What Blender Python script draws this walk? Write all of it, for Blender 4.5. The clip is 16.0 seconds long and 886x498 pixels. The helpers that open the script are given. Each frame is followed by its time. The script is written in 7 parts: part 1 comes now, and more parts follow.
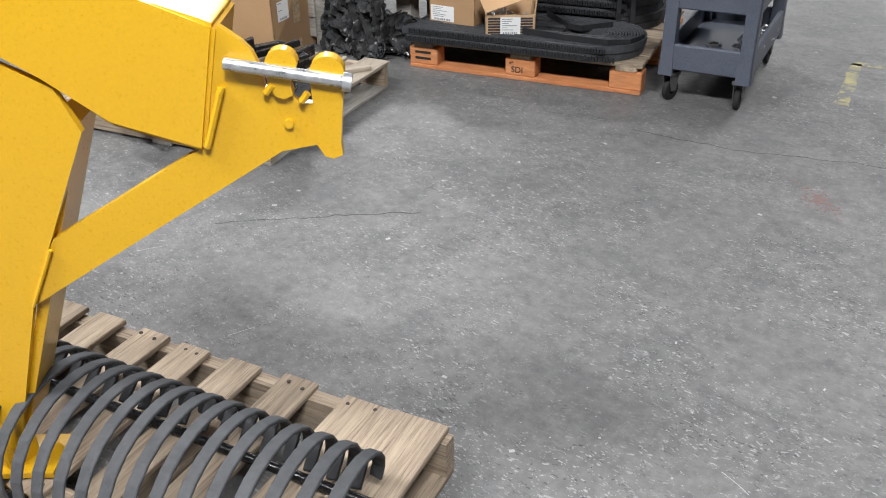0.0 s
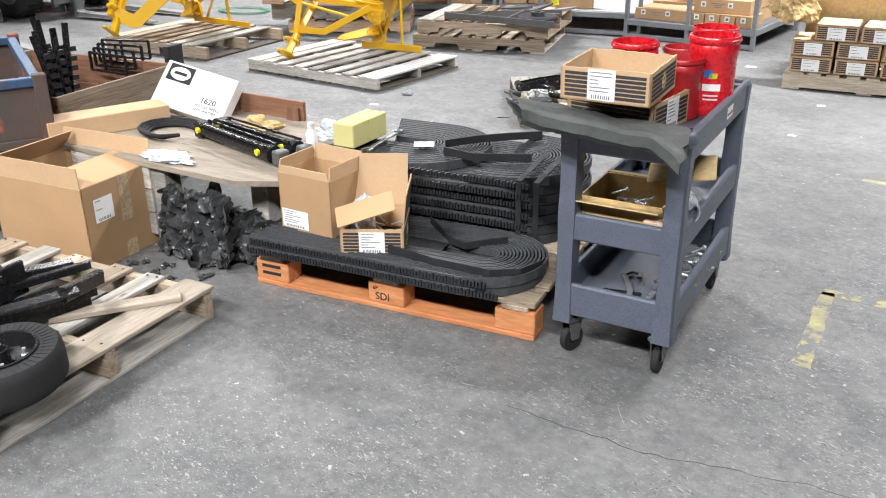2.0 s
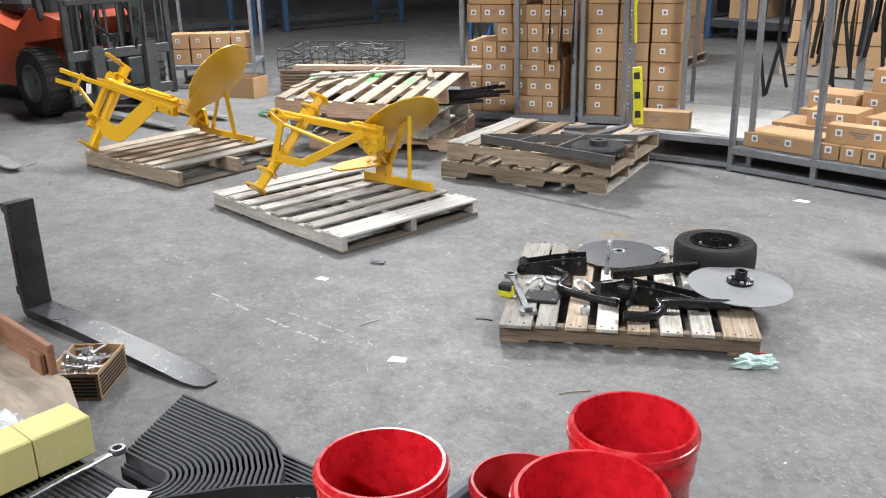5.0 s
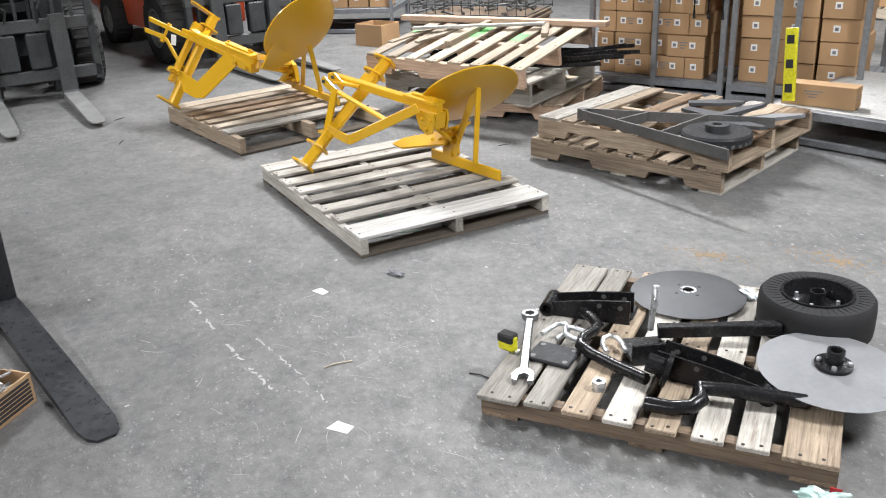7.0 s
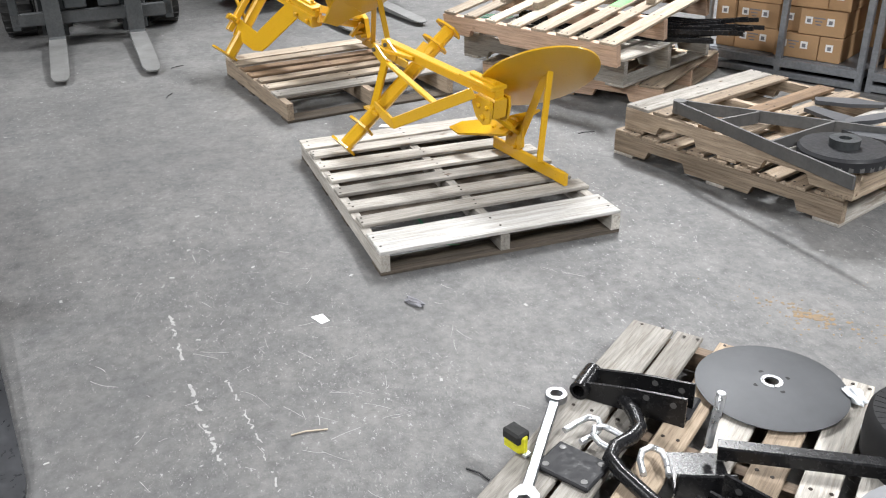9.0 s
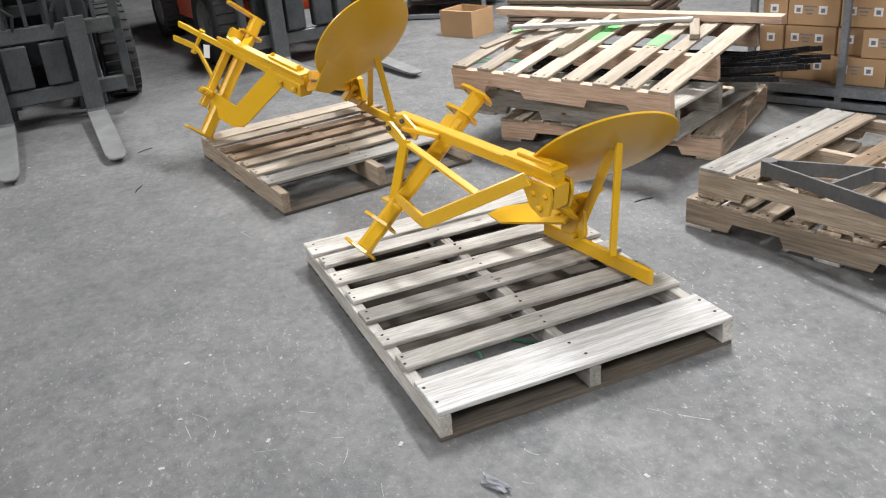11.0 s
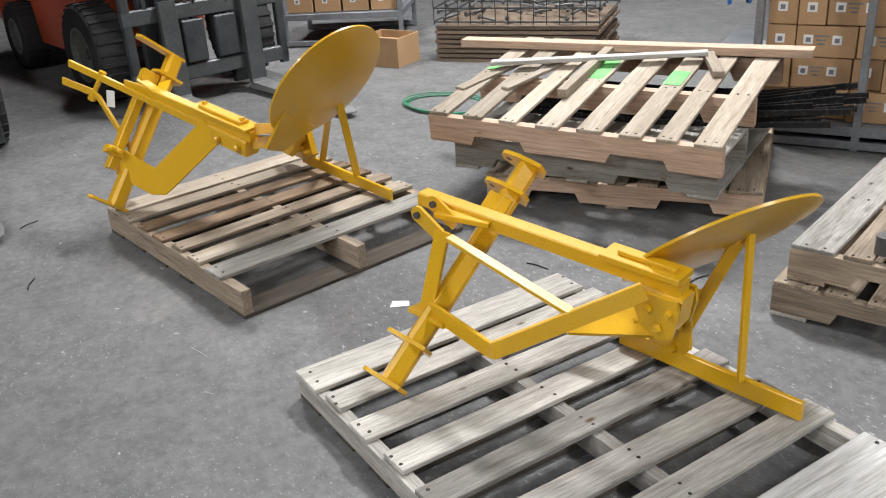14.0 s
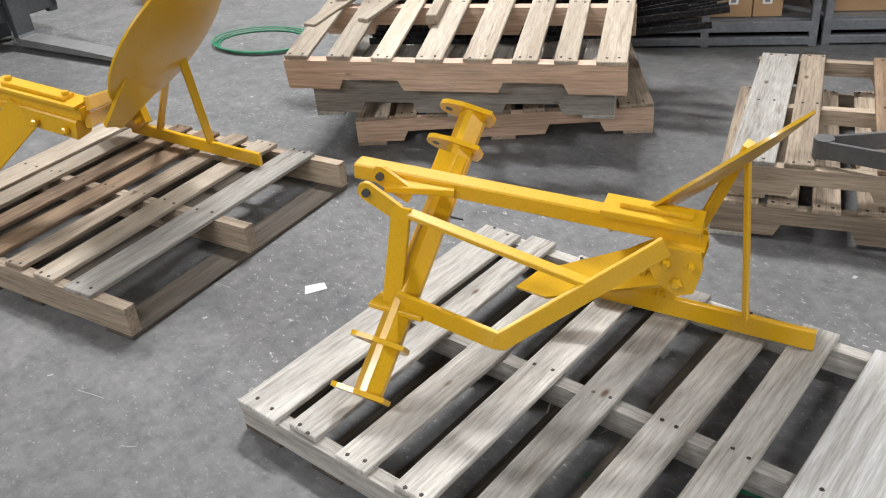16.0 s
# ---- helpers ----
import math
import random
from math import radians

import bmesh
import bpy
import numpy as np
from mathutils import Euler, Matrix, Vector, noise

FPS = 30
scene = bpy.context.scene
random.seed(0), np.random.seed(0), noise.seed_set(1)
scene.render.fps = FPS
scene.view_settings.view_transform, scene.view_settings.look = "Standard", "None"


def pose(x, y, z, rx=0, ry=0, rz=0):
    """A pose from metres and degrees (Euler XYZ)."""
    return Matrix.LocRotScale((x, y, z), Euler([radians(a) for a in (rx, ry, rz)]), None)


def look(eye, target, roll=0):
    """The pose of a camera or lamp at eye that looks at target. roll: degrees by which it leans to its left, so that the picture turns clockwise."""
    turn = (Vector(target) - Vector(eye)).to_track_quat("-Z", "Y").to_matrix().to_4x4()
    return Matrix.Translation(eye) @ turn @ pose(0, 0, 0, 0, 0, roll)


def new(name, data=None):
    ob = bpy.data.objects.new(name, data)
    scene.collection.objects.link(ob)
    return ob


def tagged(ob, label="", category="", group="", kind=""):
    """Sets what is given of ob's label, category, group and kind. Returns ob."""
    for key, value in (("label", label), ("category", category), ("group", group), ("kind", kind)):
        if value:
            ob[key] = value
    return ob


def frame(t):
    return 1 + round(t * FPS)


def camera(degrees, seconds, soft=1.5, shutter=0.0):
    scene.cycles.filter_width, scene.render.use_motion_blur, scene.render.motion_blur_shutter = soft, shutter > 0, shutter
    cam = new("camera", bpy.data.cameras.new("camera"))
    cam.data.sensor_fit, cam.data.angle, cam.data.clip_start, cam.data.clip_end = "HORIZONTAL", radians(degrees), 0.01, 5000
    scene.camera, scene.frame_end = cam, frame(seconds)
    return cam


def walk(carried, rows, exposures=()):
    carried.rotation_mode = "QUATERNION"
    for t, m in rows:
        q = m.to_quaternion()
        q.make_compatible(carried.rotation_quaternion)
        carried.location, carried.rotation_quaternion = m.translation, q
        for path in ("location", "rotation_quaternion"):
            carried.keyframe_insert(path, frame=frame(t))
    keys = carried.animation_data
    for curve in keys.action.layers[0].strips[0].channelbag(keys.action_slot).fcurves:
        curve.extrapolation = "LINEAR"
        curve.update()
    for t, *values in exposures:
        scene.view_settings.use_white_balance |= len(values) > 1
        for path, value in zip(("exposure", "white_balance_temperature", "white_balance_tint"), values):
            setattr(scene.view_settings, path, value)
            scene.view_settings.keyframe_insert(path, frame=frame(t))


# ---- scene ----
cam = camera(53.4, 16.0, soft=1.1)
METRES, EYE, TILT, LEAN, TURN = 8.7, 1.5, 0.0, 0.0, 36.8
PATH = [
    (0, (0.433, 0.34, 1.453), (-0.671, 1.667, 0.443), -1.2),
    (0.5, (0.409, 0.685, 1.463), (-0.729, 2.035, 0.524), -1.4),
    (1, (0.418, 1.043, 1.51), (-0.737, 2.438, 0.66), -0.8),
    (1.5, (0.328, 1.35, 1.501), (-0.832, 2.754, 0.675), -0.6),
    (2, (0.206, 1.661, 1.522), (-0.999, 3.042, 0.722), -0.7),
    (2.5, (0.158, 2.01, 1.537), (-1.163, 3.285, 0.742), -0.3),
    (3, (0.009, 2.363, 1.522), (-1.322, 3.625, 0.724), -0.5),
    (3.5, (-0.125, 2.764, 1.538), (-1.465, 4.018, 0.743), -1.2),
    (4, (-0.203, 3.153, 1.559), (-1.576, 4.411, 0.829), -1.1),
    (4.2, (-0.263, 3.304, 1.549), (-1.658, 4.556, 0.852), -1.1),
    (6.3, (-0.741, 4.646, 1.543), (-2.36, 5.604, 0.864), -2.2),
    (6.5, (-0.758, 4.768, 1.534), (-2.391, 5.688, 0.837), -2.6),
    (7, (-0.87, 5.025, 1.538), (-2.56, 5.769, 0.77), -2.6),
    (7.5, (-1.04, 5.19, 1.554), (-2.786, 5.793, 0.787), -1.9),
    (8, (-1.172, 5.417, 1.554), (-2.921, 5.986, 0.768), -1.3),
    (8.5, (-1.301, 5.581, 1.555), (-3.035, 6.091, 0.7), -1.2),
    (9, (-1.468, 5.592, 1.555), (-3.194, 6.075, 0.666), -1.1),
    (9.5, (-1.685, 5.572, 1.571), (-3.412, 6.053, 0.686), -2.3),
    (10, (-1.963, 5.602, 1.571), (-3.693, 6.097, 0.7), -5.2),
    (10.2, (-2.063, 5.612, 1.569), (-3.798, 6.107, 0.706), -5.3),
    (12.3, (-2.861, 5.496, 1.459), (-4.571, 6.159, 0.66), -5.1),
    (12.5, (-2.95, 5.44, 1.462), (-4.647, 6.13, 0.659), -4.7),
    (13, (-3.16, 5.347, 1.474), (-4.811, 6.132, 0.663), -3.7),
    (13.5, (-3.324, 5.383, 1.476), (-4.955, 6.201, 0.655), -3.5),
    (14, (-3.475, 5.418, 1.495), (-5.093, 6.252, 0.665), -3.8),
    (14.5, (-3.684, 5.337, 1.462), (-5.202, 6.315, 0.604), -4.1),
    (15, (-3.851, 5.232, 1.478), (-5.275, 6.292, 0.555), -4.3),
    (15.5, (-3.96, 5.233, 1.49), (-5.311, 6.334, 0.509), -4.1),
    (16, (-4.099, 5.267, 1.489), (-5.345, 6.446, 0.46), -5.3),
]
EXPOSURE = [(0, -0.08), (0.5, -0.03), (1.0, 0.22), (1.5, 0.38), (2.0, 0.52), (2.5, 0.63), (3.0, 0.67), (3.5, 0.46), (4.2, 0.24), (6.3, 0.14), (8.0, 0.18), (10.2, 0.1), (12.3, -0.15), (16.0, -0.24)]
walk(cam, [(t, look(eye, target, roll)) for t, eye, target, roll in PATH], EXPOSURE)

# ---- world and light ----
world = bpy.data.worlds.new("hall_world")
scene.world = world
world.use_nodes = True
world.node_tree.nodes["Background"].inputs[0].default_value = (0.55, 0.6, 0.68, 1)
world.node_tree.nodes["Background"].inputs[1].default_value = 0.002
LAMPS = [(-0.2, 9.2, 430, 130), (-8.0, 9.3, 620, 180), (-11.8, 7.4, 280, 180), (-6.3, 2.2, 230, 180), (-2.6, -1.6, 500, 180), (1.7, -0.6, 560, 180), (-5.5, 14.5, 180, 180)]   # x, y, watts, beam in degrees
LAMP_Z = 5.2
for lx, ly, watts, beam in LAMPS:
    lamp = bpy.data.lights.new("hall_lamp", "AREA")
    lamp.shape, lamp.size, lamp.size_y = "RECTANGLE", 2.0, 0.5
    lamp.energy, lamp.color, lamp.spread = watts, (0.968, 0.978, 1.0), radians(beam)
    new("hall_lamp", lamp).matrix_world = pose(lx, ly, LAMP_Z - 0.09)
scene.view_settings.exposure = 0.0


# ---- materials ----
def material(name, colour, rough=0.6, metal=0.0, second=None, scale=6.0, stretch=(1, 1, 1), mix=0.5, bump=0.15, fine=60.0, spots=None,
             spot_scale=9.0, spot_level=0.62, coat=0.0, rand=0.0, rough_var=0.15, grain=0.2, streak=0.0, spec=0.5):
    """A surface with two scales of variation, an optional layer of stains, and a tint for each object."""
    m = bpy.data.materials.new(name)
    m.use_nodes = True
    t = m.node_tree
    n, ln = t.nodes, t.links
    b = n["Principled BSDF"]
    b.inputs["Metallic"].default_value = metal
    b.inputs["Specular IOR Level"].default_value = spec
    if coat:
        b.inputs["Coat Weight"].default_value = coat
        b.inputs["Coat Roughness"].default_value = 0.15
    tc, info = n.new("ShaderNodeTexCoord"), n.new("ShaderNodeObjectInfo")
    off = n.new("ShaderNodeVectorMath")
    off.operation = "MULTIPLY_ADD"
    ln.new(info.outputs["Random"], off.inputs[0])
    off.inputs[1].default_value = (37.0, 23.0, 11.0)
    ln.new(tc.outputs["Object"], off.inputs[2])
    mp = n.new("ShaderNodeMapping")
    mp.inputs["Scale"].default_value = stretch
    ln.new(off.outputs[0], mp.inputs[0])

    def noise_tex(s, detail):
        x = n.new("ShaderNodeTexNoise")
        x.inputs["Scale"].default_value, x.inputs["Detail"].default_value = s, detail
        x.inputs["Roughness"].default_value = 0.62
        ln.new(mp.outputs[0], x.inputs["Vector"])
        return x
    big, small = noise_tex(scale, 5), noise_tex(fine, 4)

    def ramp(src, lo, hi):
        r = n.new("ShaderNodeMapRange")
        r.inputs[1].default_value, r.inputs[2].default_value = lo, hi
        ln.new(src, r.inputs[0])
        return r.outputs[0]

    def blend(fac, a, c, kind="MIX"):
        x = n.new("ShaderNodeMix")
        x.data_type, x.blend_type = "RGBA", kind
        for sock, v in ((x.inputs[0], fac), (x.inputs[6], a), (x.inputs[7], c)):
            if isinstance(v, (int, float)):
                sock.default_value = v
            elif isinstance(v, tuple):
                sock.default_value = (*v, 1)
            else:
                ln.new(v, sock)
        return x.outputs[2]
    second = second or tuple(c * 0.7 for c in colour)
    col = blend(ramp(big.outputs[0], 0.5 - 0.2 / max(mix, 0.05) * 0.5, 0.5 + 0.2 / max(mix, 0.05) * 0.5), colour, second)
    dark = blend(ramp(small.outputs[0], 0.35, 0.68), (1 - grain, 1 - grain, 1 - grain), (1 + grain * 0.55, 1 + grain * 0.55, 1 + grain * 0.55))
    col = blend(1.0, col, dark, "MULTIPLY")
    if streak:
        mp2 = n.new("ShaderNodeMapping")
        mp2.inputs["Scale"].default_value = (1.0, 26.0, 26.0)
        ln.new(off.outputs[0], mp2.inputs[0])
        for s2, lo, hi, tone in ((5.0, 0.50, 0.66, 1 - streak), (13.0, 0.56, 0.66, 1 - streak * 0.8)):
            fx = n.new("ShaderNodeTexNoise")
            fx.inputs["Scale"].default_value, fx.inputs["Detail"].default_value, fx.inputs["Roughness"].default_value = s2, 6, 0.7
            ln.new(mp2.outputs[0], fx.inputs["Vector"])
            col = blend(1.0, col, blend(ramp(fx.outputs[0], lo, hi), (1.0, 1.0, 1.0), (tone, tone * 0.96, tone * 0.92)), "MULTIPLY")
        kn = n.new("ShaderNodeTexVoronoi")
        kn.inputs["Scale"].default_value = 3.2
        mp3 = n.new("ShaderNodeMapping")
        mp3.inputs["Scale"].default_value = (1.0, 2.2, 2.2)
        ln.new(off.outputs[0], mp3.inputs[0])
        ln.new(mp3.outputs[0], kn.inputs["Vector"])
        col = blend(ramp(kn.outputs["Distance"], 0.075, 0.03), col, (0.12, 0.075, 0.045))
    if spots:
        sp = noise_tex(spot_scale, 6)
        col = blend(ramp(sp.outputs[0], spot_level, spot_level + 0.06), col, spots)
    if rand:
        g = n.new("ShaderNodeMapRange")
        g.inputs[3].default_value, g.inputs[4].default_value = 1 - rand, 1 + rand
        ln.new(info.outputs["Random"], g.inputs[0])
        col = blend(1.0, col, g.outputs[0], "MULTIPLY")
    ln.new(col, b.inputs["Base Color"])
    rr = n.new("ShaderNodeMapRange")
    rr.inputs[1].default_value, rr.inputs[2].default_value = 0.3, 0.7
    rr.inputs[3].default_value, rr.inputs[4].default_value = max(rough - rough_var, 0.05), min(rough + rough_var, 1)
    ln.new(small.outputs[0], rr.inputs[0])
    ln.new(rr.outputs[0], b.inputs["Roughness"])
    if bump:
        bp = n.new("ShaderNodeBump")
        bp.inputs["Strength"].default_value, bp.inputs["Distance"].default_value = bump, 0.004
        ln.new(small.outputs[0], bp.inputs["Height"])
        ln.new(bp.outputs[0], b.inputs["Normal"])
    return m


def concrete():
    """A worn grey shop floor: broad stains, mottling, pale flecks and scuffs, more of them where the traffic is."""
    m = bpy.data.materials.new("worn_concrete")
    m.use_nodes = True
    t = m.node_tree
    n, ln = t.nodes, t.links
    b = n["Principled BSDF"]
    tc = n.new("ShaderNodeTexCoord")

    def tex(s, detail, rough=0.6, vec=None):
        x = n.new("ShaderNodeTexNoise")
        x.inputs["Scale"].default_value, x.inputs["Detail"].default_value, x.inputs["Roughness"].default_value = s, detail, rough
        ln.new(vec or tc.outputs["Object"], x.inputs["Vector"])
        return x.outputs[0]

    def rng(src, lo, hi, a=0.0, c=1.0):
        r = n.new("ShaderNodeMapRange")
        for i, v in ((1, lo), (2, hi), (3, a), (4, c)):
            r.inputs[i].default_value = v
        ln.new(src, r.inputs[0])
        return r.outputs[0]

    def mul(a, c):
        x = n.new("ShaderNodeMath")
        x.operation = "MULTIPLY"
        ln.new(a, x.inputs[0])
        ln.new(c, x.inputs[1])
        return x.outputs[0]

    def blend(fac, a, c, kind="MIX"):
        x = n.new("ShaderNodeMix")
        x.data_type, x.blend_type = "RGBA", kind
        for sock, v in ((x.inputs[0], fac), (x.inputs[6], a), (x.inputs[7], c)):
            if isinstance(v, (int, float)):
                sock.default_value = v
            elif isinstance(v, tuple):
                sock.default_value = (*v, 1)
            else:
                ln.new(v, sock)
        return x.outputs[2]
    broad, mid, fine, grit = tex(0.55, 5), tex(4.5, 8, 0.75), tex(24, 6, 0.7), tex(120, 3, 0.7)
    col = blend(rng(broad, 0.36, 0.64), (0.121, 0.120, 0.119), (0.181, 0.178, 0.174))
    col = blend(rng(mid, 0.42, 0.7, 0, 0.75), col, (0.084, 0.086, 0.09))
    col = blend(rng(fine, 0.3, 0.7), blend(1.0, col, (0.72, 0.72, 0.72), "MULTIPLY"), blend(1.0, col, (1.24, 1.24, 1.23), "MULTIPLY"))
    wear = rng(tex(0.9, 3), 0.45, 0.62)
    # pale chips, drawn out a little and turned
    mp = n.new("ShaderNodeMapping")
    mp.inputs["Rotation"].default_value, mp.inputs["Scale"].default_value = (0, 0, 0.7), (1.0, 1.9, 1.0)
    ln.new(tc.outputs["Object"], mp.inputs[0])
    chips = rng(tex(30, 6, 0.8, mp.outputs[0]), 0.585, 0.64)
    col = blend(mul(chips, rng(wear, 0, 1, 0.2, 0.85)), col, (0.50, 0.50, 0.49))
    warp = n.new("ShaderNodeVectorMath")
    warp.operation = "MULTIPLY_ADD"
    jit = n.new("ShaderNodeTexNoise")
    jit.inputs["Scale"].default_value, jit.inputs["Detail"].default_value = 26.0, 3.0
    ln.new(tc.outputs["Object"], jit.inputs["Vector"])
    ln.new(jit.outputs["Color"], warp.inputs[0])
    warp.inputs[1].default_value = (0.06, 0.06, 0.0)
    flat = n.new("ShaderNodeMapping")
    flat.inputs["Rotation"].default_value, flat.inputs["Scale"].default_value = (0, 0, 0.9), (1.0, 2.1, 1.0)
    ln.new(tc.outputs["Object"], flat.inputs[0])
    ln.new(flat.outputs[0], warp.inputs[2])
    axes = n.new("ShaderNodeSeparateXYZ")
    ln.new(tc.outputs["Object"], axes.inputs[0])
    aisle = mul(rng(axes.outputs[0], -6.5, -0.4, 0.12, 1.0), rng(axes.outputs[1], 8.0, 1.0, 0.35, 1.0))
    for size, keep, reach, tone in ((40.0, 0.82, 0.27, (0.33, 0.33, 0.32)), (85.0, 0.74, 0.30, (0.29, 0.29, 0.282)), (55.0, 0.82, 0.30, (0.045, 0.046, 0.05))):
        vo = n.new("ShaderNodeTexVoronoi")
        vo.voronoi_dimensions = "2D"
        vo.inputs["Scale"].default_value = size
        ln.new(warp.outputs[0], vo.inputs["Vector"])
        sep = n.new("ShaderNodeSeparateColor")
        ln.new(vo.outputs["Color"], sep.inputs[0])
        chosen = mul(rng(sep.outputs[0], keep, keep + 0.02), rng(vo.outputs["Distance"], reach, reach - 0.1))
        col = blend(mul(chosen, mul(aisle, rng(tex(2.4, 5, 0.7), 0.42, 0.58, 0.05, 1.0))), col, tone)
    specks = rng(tex(75, 4, 0.65), 0.66, 0.70)
    col = blend(specks, col, (0.36, 0.36, 0.348))
    pits = rng(tex(42, 5, 0.75), 0.36, 0.30)
    col = blend(mul(pits, rng(wear, 0, 1, 0.3, 0.8)), col, (0.05, 0.05, 0.052))
    ln.new(col, b.inputs["Base Color"])
    ln.new(rng(mid, 0.3, 0.7, 0.46, 0.70), b.inputs["Roughness"])
    b.inputs["Specular IOR Level"].default_value = 0.4
    bp = n.new("ShaderNodeBump")
    bp.inputs["Strength"].default_value, bp.inputs["Distance"].default_value = 0.35, 0.003
    ln.new(grit, bp.inputs["Height"])
    ln.new(bp.outputs[0], b.inputs["Normal"])
    return m


CONCRETE = concrete()
GRAIN = (1.0, 14.0, 14.0)
WOOD_PALE = material("pale_pallet_wood", (0.50, 0.43, 0.345), 0.75, 0, (0.38, 0.315, 0.24), 1.3, (1.0, 9.0, 9.0), 0.75, 0.3, 14, (0.27, 0.215, 0.165), 1.7, 0.625, rand=0.28, grain=0.2, streak=0.28, spec=0.25)
WOOD_GREY = material("weathered_pallet_wood", (0.50, 0.474, 0.432), 0.8, 0, (0.33, 0.31, 0.278), 1.3, (1.0, 9.0, 9.0), 0.8, 0.35, 14, (0.22, 0.19, 0.16), 1.7, 0.615, rand=0.32, grain=0.22, streak=0.3, spec=0.25)
WOOD_TAN = material("tan_pallet_wood", (0.43, 0.345, 0.255), 0.78, 0, (0.30, 0.235, 0.175), 3.0, GRAIN, 0.7, 0.45, 9, (0.16, 0.11, 0.08), 2.2, 0.66, rand=0.22, streak=0.4, spec=0.25)
WOOD_PINK = material("fresh_pine", (0.60, 0.43, 0.32), 0.7, 0, (0.50, 0.35, 0.25), 3.0, GRAIN, 0.6, 0.3, 9, rand=0.1, streak=0.25)
WOOD_WHITE = material("whitewashed_batten", (0.58, 0.575, 0.56), 0.8, 0, (0.43, 0.415, 0.385), 3.0, GRAIN, 0.9, 0.4, 9, streak=0.3)
# dark wood; under the parts pallet its tone also stands for shade
WOOD_END = material("dark_and_shaded_wood", (0.26, 0.19, 0.13), 0.8, 0, (0.17, 0.125, 0.09), 3.0, GRAIN, 0.7, 0.4, 9, rand=0.25, streak=0.4)
# dark bottom-board wood, its tone taken further down for the shade in the gaps
WOOD_GAP_SHADE = material("shade_dark_bottom_board", (0.115, 0.095, 0.075), 0.85, 0, (0.07, 0.06, 0.05), 3.0, GRAIN, 0.7, 0.4, 9, rand=0.25, streak=0.4, spec=0.2)
WOOD_STAIN = material("brown_stained_board", (0.30, 0.205, 0.13), 0.75, 0, (0.15, 0.10, 0.065), 2.0, (1.0, 6.0, 6.0), 0.8, 0.3, 14, (0.42, 0.33, 0.24), 2.6, 0.60, rand=0.2, streak=0.4, spec=0.25)
WOOD_BROWN = material("brown_crate_board", (0.27, 0.13, 0.07), 0.7, 0, (0.18, 0.085, 0.05), 3.0, GRAIN, 0.7, 0.3, 9, rand=0.15)
WOOD_OLD = material("old_plywood", (0.36, 0.30, 0.23), 0.82, 0, (0.24, 0.2, 0.16), 2.0, (1, 6, 6), 0.8, 0.4, 12, (0.13, 0.11, 0.09), 3.0, 0.62)
ORANGE = material("orange_pallet_paint", (0.62, 0.27, 0.115), 0.7, 0, (0.52, 0.18, 0.06), 4.0, (1, 5, 5), 0.7, 0.3, 14, (0.62, 0.38, 0.2), 5.0, 0.66)
YELLOW = material("yellow_enamel", (0.70, 0.40, 0.012), 0.33, 0, (0.68, 0.38, 0.009), 5.0, (1, 1, 1), 0.3, 0.05, 160, coat=0.35, rough_var=0.08, grain=0.05)
CARDBOARD = material("brown_cardboard", (0.47, 0.295, 0.155), 0.8, 0, (0.40, 0.245, 0.125), 3.0, (1, 1, 1), 0.5, 0.12, 90, rand=0.12, grain=0.06)
CARD_INSIDE = material("bare_cardboard", (0.56, 0.38, 0.22), 0.82, 0, (0.50, 0.33, 0.19), 3.0, (1, 1, 1), 0.5, 0.12, 90, grain=0.06)
CARD_DARK = material("charcoal_print", (0.045, 0.042, 0.045), 0.7, 0, (0.06, 0.055, 0.055), 8.0, bump=0.05, spec=0.2)
PAPER = material("white_paper", (0.80, 0.80, 0.79), 0.75, 0, (0.76, 0.76, 0.75), 8.0, bump=0.03, grain=0.03)
PRINT = material("grey_print", (0.22, 0.22, 0.24), 0.8, bump=0)
INK = material("black_ink", (0.02, 0.02, 0.02), 0.8, bump=0)
BLACK_STEEL = material("black_painted_steel", (0.010, 0.010, 0.011), 0.26, 0, (0.014, 0.014, 0.015), 7, bump=0.012, coat=0.0, rough_var=0.04, grain=0.1, spec=0.3)
DULL_BLACK = material("dull_black_steel", (0.02, 0.021, 0.023), 0.55, 0, (0.03, 0.03, 0.033), 9, bump=0.04, spec=0.2)
TINE = material("grey_black_tines", (0.05, 0.053, 0.058), 0.6, 0.0, (0.065, 0.068, 0.073), 9, bump=0.04, rough_var=0.06, spec=0.25)
RUBBER = material("black_rubber", (0.02, 0.02, 0.021), 0.75, 0, (0.026, 0.026, 0.027), 8, bump=0.06, rough_var=0.06, grain=0.1, spec=0.2)
MAT_RUBBER = material("grey_rubber_sheet", (0.042, 0.047, 0.044), 0.6, 0, (0.068, 0.075, 0.07), 5, bump=0.25, fine=45, spots=(0.11, 0.12, 0.112), spot_scale=7, spot_level=0.66, spec=0.3)
DISC_STEEL = material("grey_disc_steel", (0.23, 0.235, 0.245), 0.6, 0.3, (0.18, 0.185, 0.195), 5, bump=0.012, rough_var=0.05, grain=0.08, spots=(0.1, 0.1, 0.11), spot_scale=11, spot_level=0.69)
DISC_DARK = material("dark_disc_steel", (0.075, 0.078, 0.085), 0.55, 0.2, (0.055, 0.058, 0.063), 5, bump=0.012, rough_var=0.05, grain=0.08)
FORK_STEEL = material("rubbed_fork_steel", (0.30, 0.30, 0.295), 0.5, 0.4, (0.20, 0.20, 0.195), 7, bump=0.1)
RAW_STEEL = material("raw_steel", (0.10, 0.10, 0.10), 0.55, 0.35, (0.14, 0.138, 0.135), 7, (1, 1, 1), bump=0.15)
